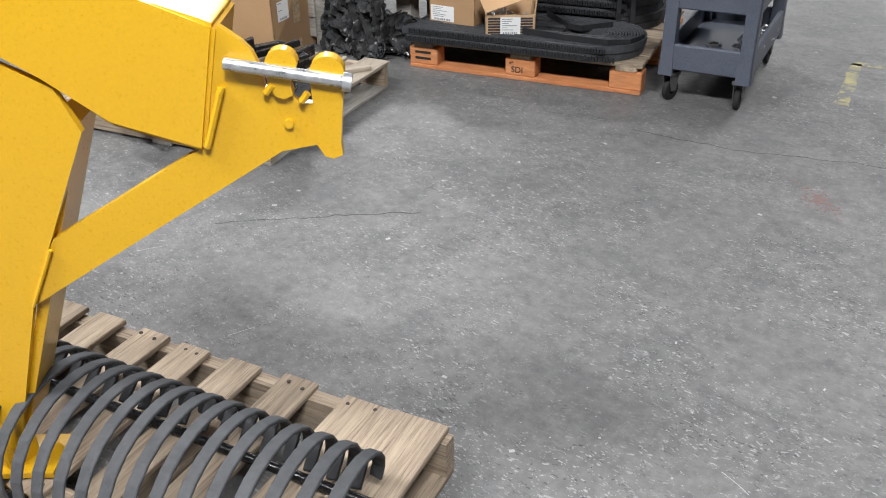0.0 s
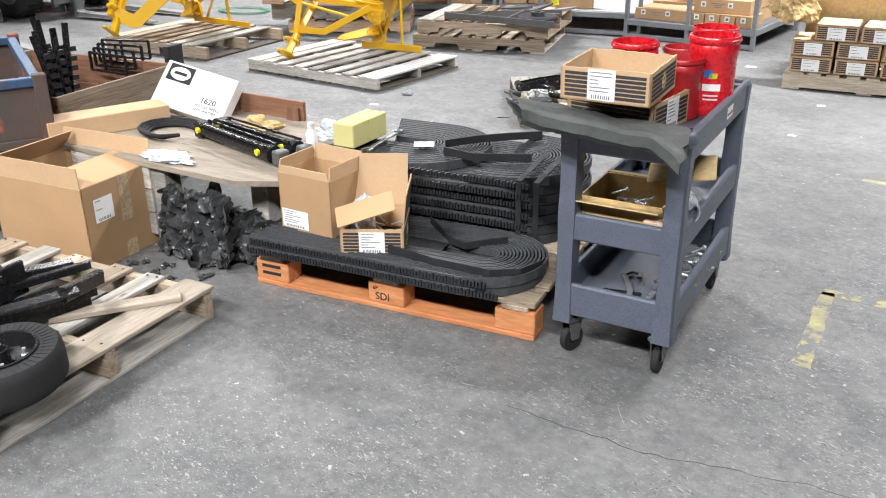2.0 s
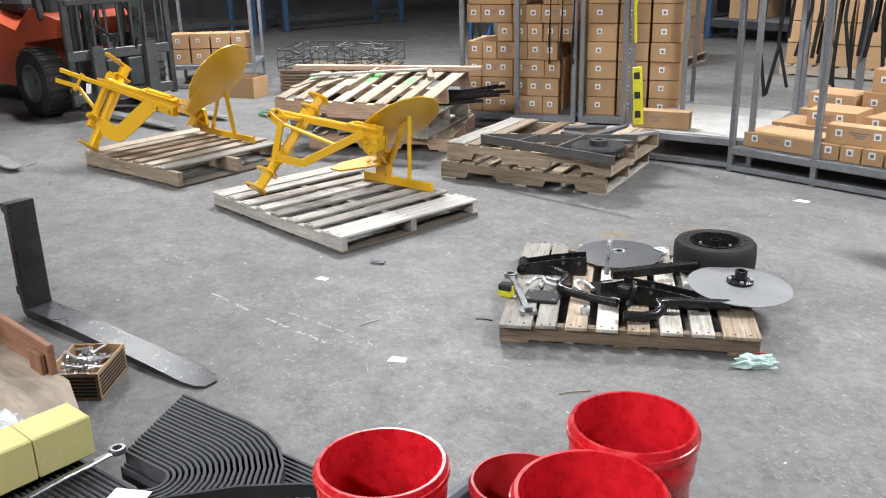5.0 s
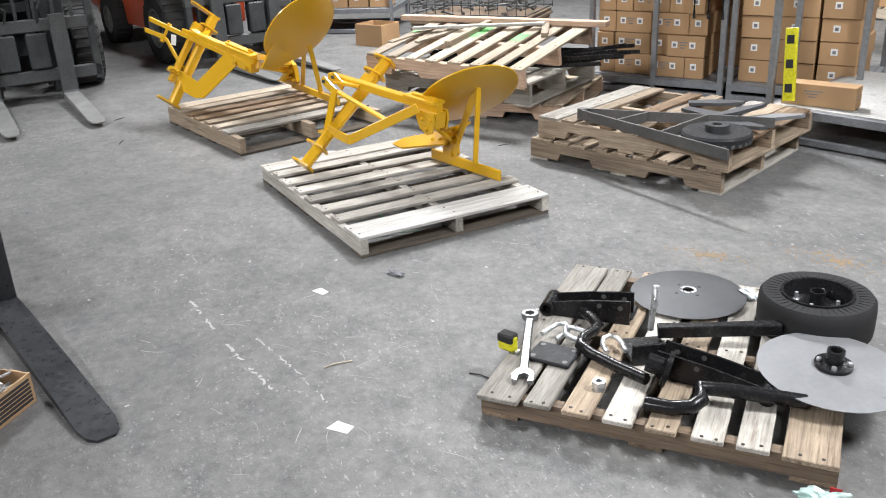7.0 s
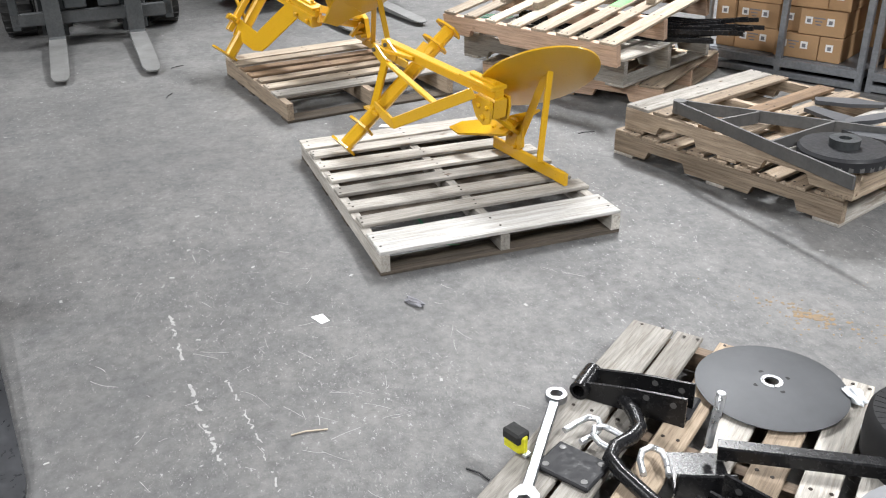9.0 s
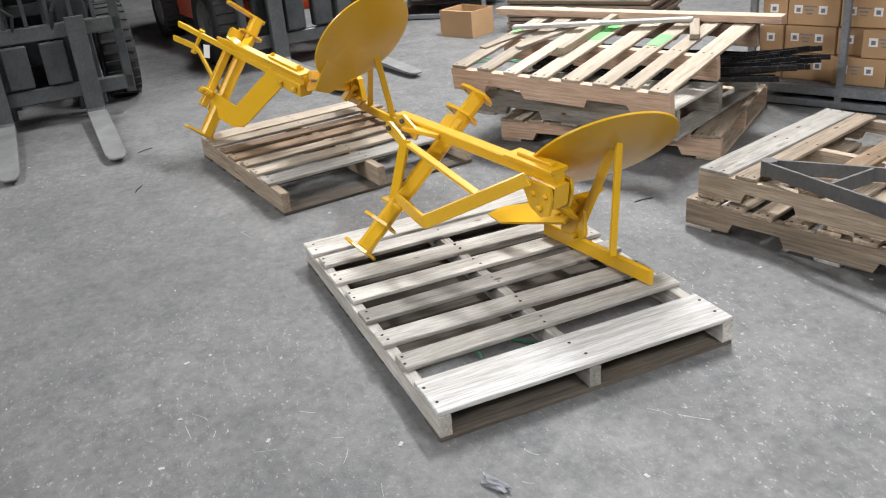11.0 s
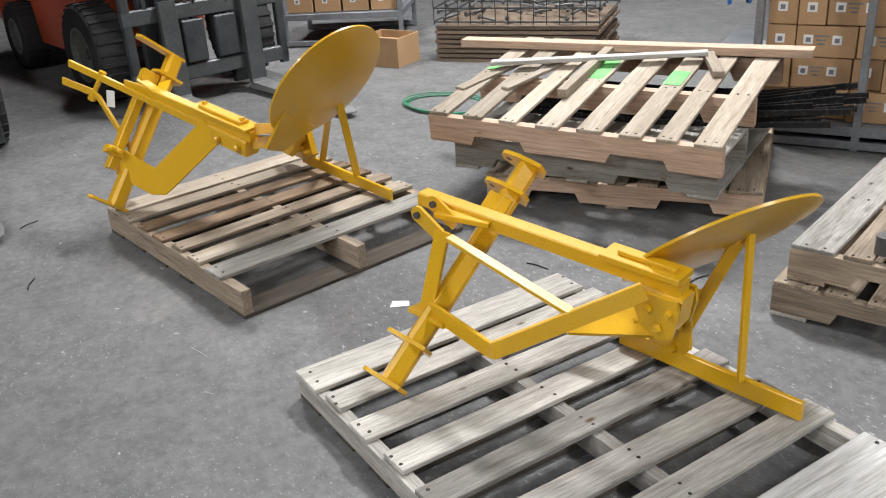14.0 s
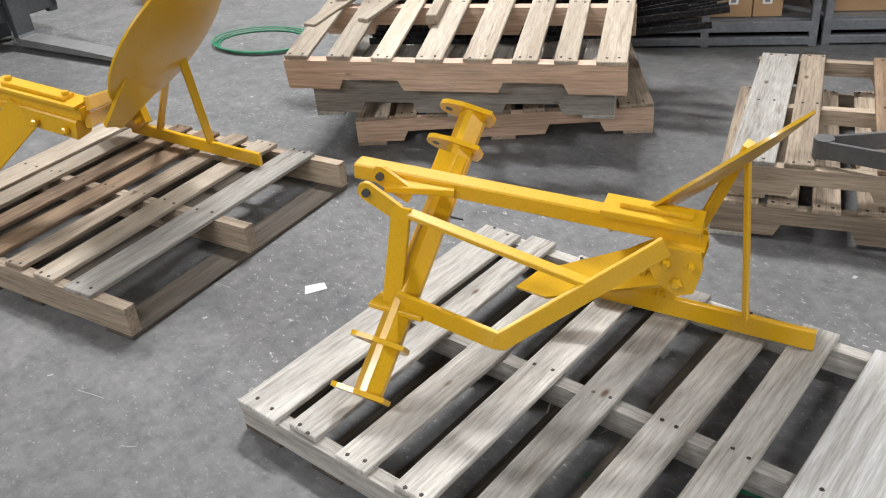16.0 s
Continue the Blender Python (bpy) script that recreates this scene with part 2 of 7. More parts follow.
NAIL = material("rusty_nail_heads", (0.035, 0.03, 0.027), 0.6, 0.3, (0.05, 0.035, 0.025), 40, bump=0)
ZINC = material("bright_zinc", (0.70, 0.71, 0.73), 0.36, 0.75, (0.5, 0.52, 0.54), 14, bump=0.02)
CHROME = material("worn_chrome", (0.33, 0.34, 0.355), 0.34, 0.9, (0.24, 0.25, 0.265), 10, bump=0.02, rough_var=0.08)
RACK_STEEL = material("galvanised_rack_steel", (0.30, 0.315, 0.335), 0.45, 0.5, (0.23, 0.24, 0.26), 8, bump=0.12, spots=(0.14, 0.12, 0.11), spot_scale=12, spot_level=0.69)
CART_GREY = material("blue_grey_cart_plastic", (0.078, 0.090, 0.122), 0.45, 0, (0.098, 0.110, 0.142), 6, bump=0.25, fine=160, spots=(0.22, 0.235, 0.26), spot_scale=10, spot_level=0.71)
RED_PLASTIC = material("red_plastic", (0.60, 0.012, 0.022), 0.3, 0, (0.54, 0.01, 0.018), 5, bump=0.02, coat=0.2)
RED_DARK = material("worn_red_plastic", (0.40, 0.015, 0.02), 0.4, 0, (0.33, 0.012, 0.016), 5, bump=0.03)
WHITE_PLASTIC = material("white_plastic", (0.78, 0.78, 0.76), 0.4, bump=0.03)
FOAM = material("pale_yellow_foam", (0.60, 0.56, 0.25), 0.85, 0, (0.55, 0.51, 0.21), 6, bump=0.15, fine=120, grain=0.04)
TRUCK_ORANGE = material("forklift_orange", (0.56, 0.085, 0.03), 0.42, 0, (0.47, 0.07, 0.026), 4, bump=0.06, coat=0.2)
TRUCK_DARK = material("greasy_dark_steel", (0.042, 0.047, 0.05), 0.5, 0.3, (0.075, 0.08, 0.082), 6, bump=0.2, spec=0.3)
TRUCK_GREY = material("worn_grey_steel", (0.11, 0.115, 0.118), 0.45, 0.4, (0.075, 0.08, 0.083), 6, bump=0.2)
TYRE = material("dusty_tyre", (0.032, 0.032, 0.033), 0.85, 0, (0.055, 0.054, 0.052), 6, bump=0.2, spec=0.2)
RIM = material("dusty_wheel_rim", (0.20, 0.20, 0.19), 0.6, 0.1, (0.13, 0.13, 0.125), 8, bump=0.15)
RUST_RED = material("rusted_crate_steel", (0.12, 0.075, 0.058), 0.75, 0.1, (0.075, 0.062, 0.055), 2.5, (1, 1, 1), 0.9, 0.4, 40, (0.40, 0.10, 0.055), 3.0, 0.60)
BLUE_PAINT = material("blue_paint", (0.025, 0.09, 0.21), 0.5, 0, (0.04, 0.06, 0.1), 6, bump=0.15, spots=(0.09, 0.075, 0.065), spot_scale=9, spot_level=0.62)
PLASTIC_FILM = material("dusty_black_film", (0.026, 0.027, 0.029), 0.26, 0, (0.075, 0.076, 0.077), 16, bump=0.8, fine=28)
CLEAR_BAG = material("clear_plastic_bag", (0.62, 0.65, 0.68), 0.25, 0, (0.5, 0.53, 0.56), 14, bump=0.7, fine=25)
TEAL_FILM = material("pale_teal_film", (0.42, 0.58, 0.55), 0.35, 0, (0.55, 0.66, 0.64), 14, bump=0.5, fine=30)
GREEN_STRAP = material("green_strap", (0.03, 0.22, 0.11), 0.4, bump=0.03)
GREEN_SPRAY = material("green_spray", (0.10, 0.55, 0.12), 0.7, 0, (0.25, 0.5, 0.2), 10, bump=0.2)
LEVEL_YELLOW = material("bright_yellow_plastic", (0.74, 0.70, 0.02), 0.4, bump=0.05)
LINE_YELLOW = material("worn_line_paint", (0.40, 0.355, 0.15), 0.7, 0, (0.24, 0.225, 0.16), 9, (1, 1, 1), 0.9, 0.2, 40, (0.15, 0.15, 0.148), 16, 0.49)
WALL_PAINT = material("dusty_wall_panel", (0.12, 0.122, 0.126), 0.8, 0, (0.09, 0.092, 0.096), 0.8, bump=0.1)
CEILING_PAINT = material("dark_roof_deck", (0.06, 0.06, 0.064), 0.85, 0, (0.045, 0.045, 0.048), 0.8, bump=0.1)
BLUE_PLASTIC = material("blue_plastic", (0.02, 0.13, 0.42), 0.45, bump=0.05)
TAPE_TAN = material("packing_tape", (0.58, 0.43, 0.27), 0.3, bump=0.05)
DECK_WHITE = material("worn_white_deck", (0.52, 0.52, 0.50), 0.7, 0, (0.40, 0.395, 0.38), 3, bump=0.2, fine=40, spots=(0.27, 0.25, 0.23), spot_scale=6, spot_level=0.62)
KRAFT = material("tan_kraft_paper", (0.56, 0.40, 0.18), 0.75, 0, (0.47, 0.33, 0.15), 6, bump=0.2, fine=40)


# ---- shaping helpers ----
def V(*a):
    return Vector(a)


def block(bm, x0, y0, z0, x1, y1, z1, bevel=0.0, m=None):
    r = bmesh.ops.create_cube(bm, size=1)
    vs = r["verts"]
    for v in vs:
        v.co = Vector((x0 + (v.co.x + 0.5) * (x1 - x0), y0 + (v.co.y + 0.5) * (y1 - y0), z0 + (v.co.z + 0.5) * (z1 - z0)))
    if m is not None:
        for v in vs:
            v.co = m @ v.co
    if bevel:
        es = list({e for v in vs for e in v.link_edges})
        bmesh.ops.bevel(bm, geom=es, offset=bevel, segments=1, affect="EDGES")
    return bm


def sweep(bm, pts, prof, up=(0, 0, 1), closed=False, caps=True):
    """Carry the closed outline prof (side, up) along the points."""
    pts = [Vector(p) for p in pts]
    rings, n = [], len(pts)
    ref = Vector(up)
    for i, p in enumerate(pts):
        a = pts[(i - 1) % n] if closed or i else p
        b = pts[(i + 1) % n] if closed or i < n - 1 else p
        d = (b - a).normalized()
        s = d.cross(ref)
        if s.length < 1e-4:
            s = d.cross(Vector((0.3, 1, 0.2)))
        s.normalize()
        u = s.cross(d).normalized()
        rings.append([bm.verts.new(p + s * x + u * y) for x, y in prof])
    k = len(prof)
    for i in range(n if closed else n - 1):
        r0, r1 = rings[i], rings[(i + 1) % n]
        for j in range(k):
            bm.faces.new((r0[j], r0[(j + 1) % k], r1[(j + 1) % k], r1[j]))
    if caps and not closed:
        bm.faces.new(rings[0])
        bm.faces.new(rings[-1][::-1])
    return bm


def circle(r, n=10):
    return [(r * math.cos(2 * math.pi * i / n), r * math.sin(2 * math.pi * i / n)) for i in range(n)]


def rect(w, h, c=0.0):
    if not c:
        return [(-w / 2, -h / 2), (w / 2, -h / 2), (w / 2, h / 2), (-w / 2, h / 2)]
    a, b = w / 2, h / 2
    return [(-a + c, -b), (a - c, -b), (a, -b + c), (a, b - c), (a - c, b), (-a + c, b), (-a, b - c), (-a, -b + c)]


def rod(bm, p, q, r, n=12):
    return sweep(bm, [p, q], circle(r, n), up=(0.02, 0.01, 1))


def bar(bm, p, q, w, h, up=(0, 0, 1), c=0.0):
    return sweep(bm, [p, q], rect(w, h, c or min(w, h) * 0.12), up)


def plate(bm, outline, thick, m):
    """A flat plate: outline in the local x, y, thick along the local z, placed by m."""
    a = [bm.verts.new(m @ Vector((x, y, -thick / 2))) for x, y in outline]
    b = [bm.verts.new(m @ Vector((x, y, thick / 2))) for x, y in outline]
    bm.faces.new(a[::-1])
    bm.faces.new(b)
    k = len(a)
    for i in range(k):
        bm.faces.new((a[i], a[(i + 1) % k], b[(i + 1) % k], b[i]))
    return bm


def lathe(bm, profile, n=28, m=None, closed=False):
    """Turn the (radius, z) profile round the z axis."""
    rings = []
    for r, z in profile:
        ring = []
        for i in range(n):
            a = 2 * math.pi * i / n
            p = Vector((r * math.cos(a), r * math.sin(a), z))
            ring.append(bm.verts.new(m @ p if m is not None else p))
        rings.append(ring)
    k = len(rings)
    for i in range(k if closed else k - 1):
        a, b = rings[i], rings[(i + 1) % k]
        for j in range(n):
            bm.faces.new((a[j], a[(j + 1) % n], b[(j + 1) % n], b[j]))
    if not closed:
        bm.faces.new(rings[0][::-1])
        bm.faces.new(rings[-1])
    return bm


def facing(origin, normal, along=(0, 0, 1)):
    """A frame at origin whose z is the normal and whose x follows along as far as it can."""
    z = Vector(normal).normalized()
    x = Vector(along) - z * Vector(along).dot(z)
    x.normalize()
    y = z.cross(x)
    return Matrix(((x.x, y.x, z.x, origin[0]), (x.y, y.y, z.y, origin[1]), (x.z, y.z, z.z, origin[2]), (0, 0, 0, 1)))


def mesh_of(name, bm, mat, smooth=False):
    bmesh.ops.recalc_face_normals(bm, faces=bm.faces[:])
    me = bpy.data.meshes.new(name)
    bm.to_mesh(me)
    bm.free()
    me.materials.append(mat)
    if smooth:
        me.polygons.foreach_set("use_smooth", [True] * len(me.polygons))
        me.set_sharp_from_angle(angle=radians(38))
    return me


def part(name, bm, mat, parent, label="", m=None, smooth=False, world_space=False):
    """Link a bmesh as one mesh object under a thing or a part."""
    if world_space:
        root = parent
        inv = Matrix.Identity(4)
        while root is not None:
            inv = inv @ root.matrix_basis.inverted() if root is parent else inv @ root.matrix_basis.inverted()
            root = root.parent
        bmesh.ops.transform(bm, matrix=inv, verts=bm.verts[:])
    ob = new(name, mesh_of(name, bm, mat, smooth))
    ob.parent = parent
    if m is not None:
        ob.matrix_basis = m
    if label:
        tagged(ob, label)
    return ob


def thing(name, m, label, category, group="", kind=""):
    ob = new(name)
    ob.empty_display_size = 0.1
    ob.matrix_basis = m
    return tagged(ob, label, category, group, kind)


def solid(name, bm, mat, m, label, category, group="", kind="", smooth=False):
    """A thing that is one mesh."""
    ob = new(name, mesh_of(name, bm, mat, smooth))
    ob.matrix_basis = m
    return tagged(ob, label, category, group, kind)


def B():
    return bmesh.new()


BOARDS = {}


def plank(parent, length, width, thick, m, mat, name="plank"):
    """A sawn board along the local x, its edges eased; boards of one size share their mesh."""
    key = (round(length, 2), round(width, 3), round(thick, 3), mat.name)
    if key not in BOARDS:
        BOARDS[key] = mesh_of("board", block(B(), 0, -width / 2, 0, length, width / 2, thick, 0.0025), mat)
    ob = new(name, BOARDS[key])
    ob.parent = parent
    ob.matrix_basis = m
    return ob


def pallet(name_m, U, W, label, mats, boards, rng_seed, notched=False, bottom=True, stringer_h=0.095, group="wooden pallets", skip=(), inset=0.0, low_boards=None):
    """A stringer pallet: stringers along x (U long), deck boards along y (W long). boards: (start x, width)."""
    rnd = random.Random(rng_seed)
    deck_mat, str_mat, low_mat = mats
    ob = thing("pallet", name_m, label, "pallet", group)
    low = 0.016 if bottom else 0.0
    for y in (0.02, W / 2, W - 0.02):
        bm = B()
        h0, h1 = low, low + stringer_h
        if notched:
            a, b = U * 0.16, U * 0.36
            c, d = U * 0.64, U * 0.84
            n = h0 + 0.042
            out = [(0, h0), (a, h0), (a + 0.02, n), (b - 0.02, n), (b, h0), (c, h0), (c + 0.02, n), (d - 0.02, n), (d, h0), (U, h0), (U, h1), (0, h1)]
        else:
            out = [(0, h0), (U, h0), (U, h1), (0, h1)]
        yy = min(max(y, 0.019 + inset), W - 0.019 - inset)
        plate(bm, out, 0.038, Matrix(((1, 0, 0, 0), (0, 0, -1, yy), (0, 1, 0, 0), (0, 0, 0, 1))))
        part("stringer", bm, str_mat, ob)
    z = low + stringer_h
    nails = B()
    for i, (x, w) in enumerate(boards):
        if i in skip:
            continue
        over = rnd.uniform(-0.012, 0.012)
        m = pose(x + w / 2, over, z, rnd.uniform(-0.4, 0.4), rnd.uniform(-0.2, 0.2), 90 + rnd.uniform(-0.7, 0.7))
        plank(ob, W, w - 0.004 - rnd.choice((0, 0.004)), 0.016, m, deck_mat[i % len(deck_mat)] if isinstance(deck_mat, tuple) else deck_mat)
        for y in (0.02, W / 2, W - 0.02):
            for dx in (0.28, 0.72):
                lathe(nails, [(0.0058, 0), (0.0052, 0.0012)], 6, pose(x + w * dx + rnd.uniform(-0.006, 0.006), y + rnd.uniform(-0.008, 0.008), z + 0.0165))
    tagged(part("nail_heads", nails, NAIL, ob, "dark rusty nail heads"), kind="stuff")
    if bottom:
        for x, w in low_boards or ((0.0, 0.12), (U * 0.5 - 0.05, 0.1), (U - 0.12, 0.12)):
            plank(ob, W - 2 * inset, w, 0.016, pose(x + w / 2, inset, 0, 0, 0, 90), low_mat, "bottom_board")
    return ob


# ---- the hall ----
bm = B()
bmesh.ops.create_grid(bm, x_segments=8, y_segments=8, size=0.5)
for v in bm.verts:
    v.co.x, v.co.y = -6 + v.co.x * 34, 5 + v.co.y * 34
solid("floor", bm, CONCRETE, Matrix.Identity(4), "worn grey concrete floor with pale chips and stains", "floor", kind="structure")
X0, X1, Y0, Y1, ROOF = -21.0, 9.0, -10.0, 20.0, 6.0
for nm, a in (("wall_west", (X0 - 0.2, Y0, X0, Y1)), ("wall_east", (X1, Y0, X1 + 0.2, Y1)), ("wall_south", (X0 - 0.2, Y0 - 0.2, X1 + 0.2, Y0)), ("wall_north", (X0 - 0.2, Y1, X1 + 0.2, Y1 + 0.2))):
    solid(nm, block(B(), a[0], a[1], 0, a[2], a[3], ROOF), WALL_PAINT, Matrix.Identity(4), "plain dusty grey hall wall", "wall", kind="structure")
solid("ceiling", block(B(), X0 - 0.2, Y0 - 0.2, ROOF, X1 + 0.2, Y1 + 0.2, ROOF + 0.2), CEILING_PAINT, Matrix.Identity(4), "dark flat roof deck of the hall", "ceiling", kind="structure")
GLOW = bpy.data.materials.new("lamp_diffuser")
GLOW.use_nodes = True
GLOW.node_tree.nodes["Principled BSDF"].inputs["Emission Color"].default_value = (1, 0.98, 0.94, 1)
GLOW.node_tree.nodes["Principled BSDF"].inputs["Emission Strength"].default_value = 6.0
for lx, ly, watts, beam in LAMPS:
    ob = thing("ceiling_light", pose(lx, ly, LAMP_Z), "white hanging high-bay ceiling light", "ceiling light", "ceiling lights")
    part("housing", block(B(), -1.03, -0.28, -0.04, 1.03, 0.28, 0.06, 0.01), RACK_STEEL, ob)
    part("diffuser", block(B(), -0.99, -0.24, -0.055, 0.99, 0.24, -0.042), GLOW, ob, "glowing white diffuser")
    for s in (-0.5, 0.5):
        part("rod", rod(B(), (s, 0, 0.06), (s, 0, ROOF - LAMP_Z), 0.008, 6), RACK_STEEL, ob)

# ---- pallets ----
EIGHT = [(0.0, 0.14), (0.17, 0.095), (0.335, 0.1), (0.505, 0.1), (0.675, 0.095), (0.845, 0.1), (1.01, 0.1), (1.175, 0.195)]
# the many near-black bottom boards put the shade between the slats into colour
pallet_a = pallet(pose(-5.70, 6.045, 0, 0, 0, 4.4), 1.37, 1.02, "pale weathered wooden pallet with wide gaps carrying a yellow plow", ((WOOD_GREY,) * 7 + (WOOD_WHITE,), WOOD_GREY, WOOD_GAP_SHADE), EIGHT, 3, stringer_h=0.066, low_boards=[(0.0, 0.13), (0.24, 0.1), (0.43, 0.1), (0.60, 0.1), (0.79, 0.1), (1.25, 0.12)])
SEVEN = [(0.0, 0.135), (0.165, 0.1), (0.32, 0.095), (0.475, 0.1), (0.63, 0.095), (0.785, 0.1), (0.94, 0.13)]
# bottom boards again coloured for the shade seen between the deck boards
pallet_b = pallet(pose(-7.45, 5.79, 0, 0, 0, 12.5), 1.2, 1.06, "tan and stained wooden pallet under a yellow plow", ((WOOD_PALE, WOOD_PALE, WOOD_STAIN, WOOD_STAIN, WOOD_TAN, WOOD_PALE, WOOD_GREY), WOOD_TAN, WOOD_GAP_SHADE), SEVEN, 5, low_boards=[(0.0, 0.12), (0.24, 0.1), (0.46, 0.1), (0.68, 0.1), (1.08, 0.12)])
NINE = [(0.0, 0.14), (0.16, 0.095), (0.29, 0.09), (0.42, 0.095), (0.55, 0.09), (0.68, 0.095), (0.81, 0.09), (0.94, 0.1), (1.06, 0.14)]
pallet(pose(-5.27, 7.56, 0, 0, 0, 23.1), 1.2, 1.0, "old stained wooden pallet at the bottom of a pair", (WOOD_TAN, WOOD_TAN, WOOD_GREY), NINE, 11, True)
pallet(pose(-5.25, 7.60, 0.13, 0, 0, 21.5), 1.2, 1.0, "rough tan wooden pallet stacked on another, holding steel parts", ((WOOD_GREY, WOOD_TAN, WOOD_STAIN, WOOD_TAN), WOOD_TAN, WOOD_TAN), [NINE[0], NINE[1], NINE[3], NINE[4], NINE[6], NINE[7], NINE[8]], 12, True)
pallet(pose(-6.76, 7.36, 0, 0, 0, 40), 1.2, 1.0, "tan notched wooden pallet at the bottom of a stack", (WOOD_TAN, WOOD_PINK, WOOD_TAN), NINE, 13, True)
pallet(pose(-6.90, 7.28, 0.135, 0, 0, 31), 1.2, 1.0, "grey weathered wooden pallet in the middle of a stack", (WOOD_GREY, WOOD_GREY, WOOD_GREY), NINE, 14, True, stringer_h=0.135)
top_d = pallet(pose(-6.86, 7.14, 0.306, 8.0, 0.5, 30), 1.29, 0.98, "broken pale wooden pallet with slanting boards and green spray marks", (WOOD_PALE, WOOD_PINK, WOOD_PINK),
               [(0.0, 0.1), (0.17, 0.1), (0.35, 0.085), (0.52, 0.11), (0.70, 0.11), (0.88, 0.1), (1.03, 0.09), (1.18, 0.11)], 15, True, bottom=False, stringer_h=0.118)
# stringers and bottom boards darkened in colour for the shade under the deck ends
parts_pallet = pallet(pose(-2.95, 6.03, 0, 0, 0, 40.6), 1.02, 1.05, "grey weathered wooden pallet strewn with loose steel parts", ((WOOD_GREY, WOOD_GREY, WOOD_TAN, WOOD_GREY, WOOD_TAN), WOOD_END, WOOD_END),
                      [(0.0, 0.135), (0.145, 0.09), (0.265, 0.09), (0.385, 0.095), (0.51, 0.09), (0.635, 0.095), (0.755, 0.095), (0.875, 0.145)], 21, inset=0.035, stringer_h=0.066)
spring_pallet = pallet(pose(-1.468, 0.224, 0, 0, 0, 12.6), 1.22, 1.02, "tan wooden pallet under a rolled row of black tines", (WOOD_TAN, WOOD_TAN, WOOD_TAN),
                       [(0.0, 0.13), (0.15, 0.1), (0.30, 0.1), (0.45, 0.1), (0.60, 0.1), (0.76, 0.1), (0.93, 0.135), (1.075, 0.145)], 22)
wheel_pallet = pallet(pose(-3.16, 2.07, 0, 0, 0, 14), 1.1, 0.97, "grey battered wooden pallet with gaps under wheel assemblies", ((WOOD_TAN, WOOD_GREY, WOOD_PALE), WOOD_TAN, WOOD_GREY),
                      [(0.0, 0.13), (0.24, 0.1), (0.40, 0.1), (0.62, 0.1), (0.80, 0.09), (0.96, 0.14)], 23)


def lumber(a, b, w, h, mat, label):
    """One loose stick of lumber from a to b."""
    a, b = V(*a), V(*b)
    ob = thing("loose_lumber", pose(*a), label, "board", "loose lumber")
    d = (b - a).normalized()
    side = V(-d.y, d.x, 0).normalized()
    up = d.cross(side)
    plank(ob, (b - a).length, w, h, Matrix(((d.x, side.x, up.x, 0), (d.y, side.y, up.y, 0), (d.z, side.z, up.z, 0), (0, 0, 0, 1))), mat)


lumber((-7.47, 7.68, 0.553), (-6.10, 8.66, 0.560), 0.085, 0.038, WOOD_PINK, "long pink pine board lying across a broken pallet")
lumber((-7.06, 7.59, 0.535), (-6.40, 8.33, 0.572), 0.055, 0.02, WOOD_WHITE, "thin whitewashed batten lying across a broken pallet")
lumber((-6.43, 8.36, 0.553), (-6.22, 8.22, 0.520), 0.05, 0.028, WOOD_PALE, "short split batten lying on a broken pallet")
lumber((-6.53, 7.62, 0.476), (-6.86, 8.18, 0.555), 0.045, 0.04, WOOD_PALE, "splintered pine stick lying on a broken pallet")
lumber((-6.80, 7.50, 0.478), (-6.88, 7.90, 0.528), 0.05, 0.016, WOOD_PALE, "loose thin slat lying on a broken pallet")
lumber((-6.97, 7.36, 0.468), (-7.05, 7.78, 0.525), 0.06, 0.016, WOOD_PALE, "loose splintered slat lying on a broken pallet")
DM = pose(-6.86, 7.14, 0.31, 0, 0, 30)
rods = thing("tine_bundle", DM, "bundle of black steel tines wedged in a pallet stack", "steel tines", "bundles of tines")
rnd = random.Random(58)
for k in range(22):
    y, z = 0.50 + 0.021 * k, 0.018 + 0.022 * (k % 3)
    x1 = 1.45 + rnd.uniform(0.0, 0.22)
    part("tine", sweep(B(), [V(0.15 + rnd.uniform(0, 0.1), y, z), V(0.8, y + rnd.uniform(-0.02, 0.02), z), V(1.25, y + rnd.uniform(-0.02, 0.04), z + 0.02), V(x1, y + rnd.uniform(0.0, 0.08), z + 0.05 + rnd.uniform(0, 0.03))], rect(0.010, 0.026, 0.002)), BLACK_STEEL, rods)
for k, (lx, wd) in enumerate(((0.52, 0.1), (0.88, 0.09), (0.02, 0.09))):
    part("spray_mark", block(B(), lx + 0.004, 0.52, 0, lx + wd - 0.008, 0.78 - 0.1 * k, 0.0006), GREEN_SPRAY, top_d, "green spray paint mark", pose(0, 0, 0.1355))


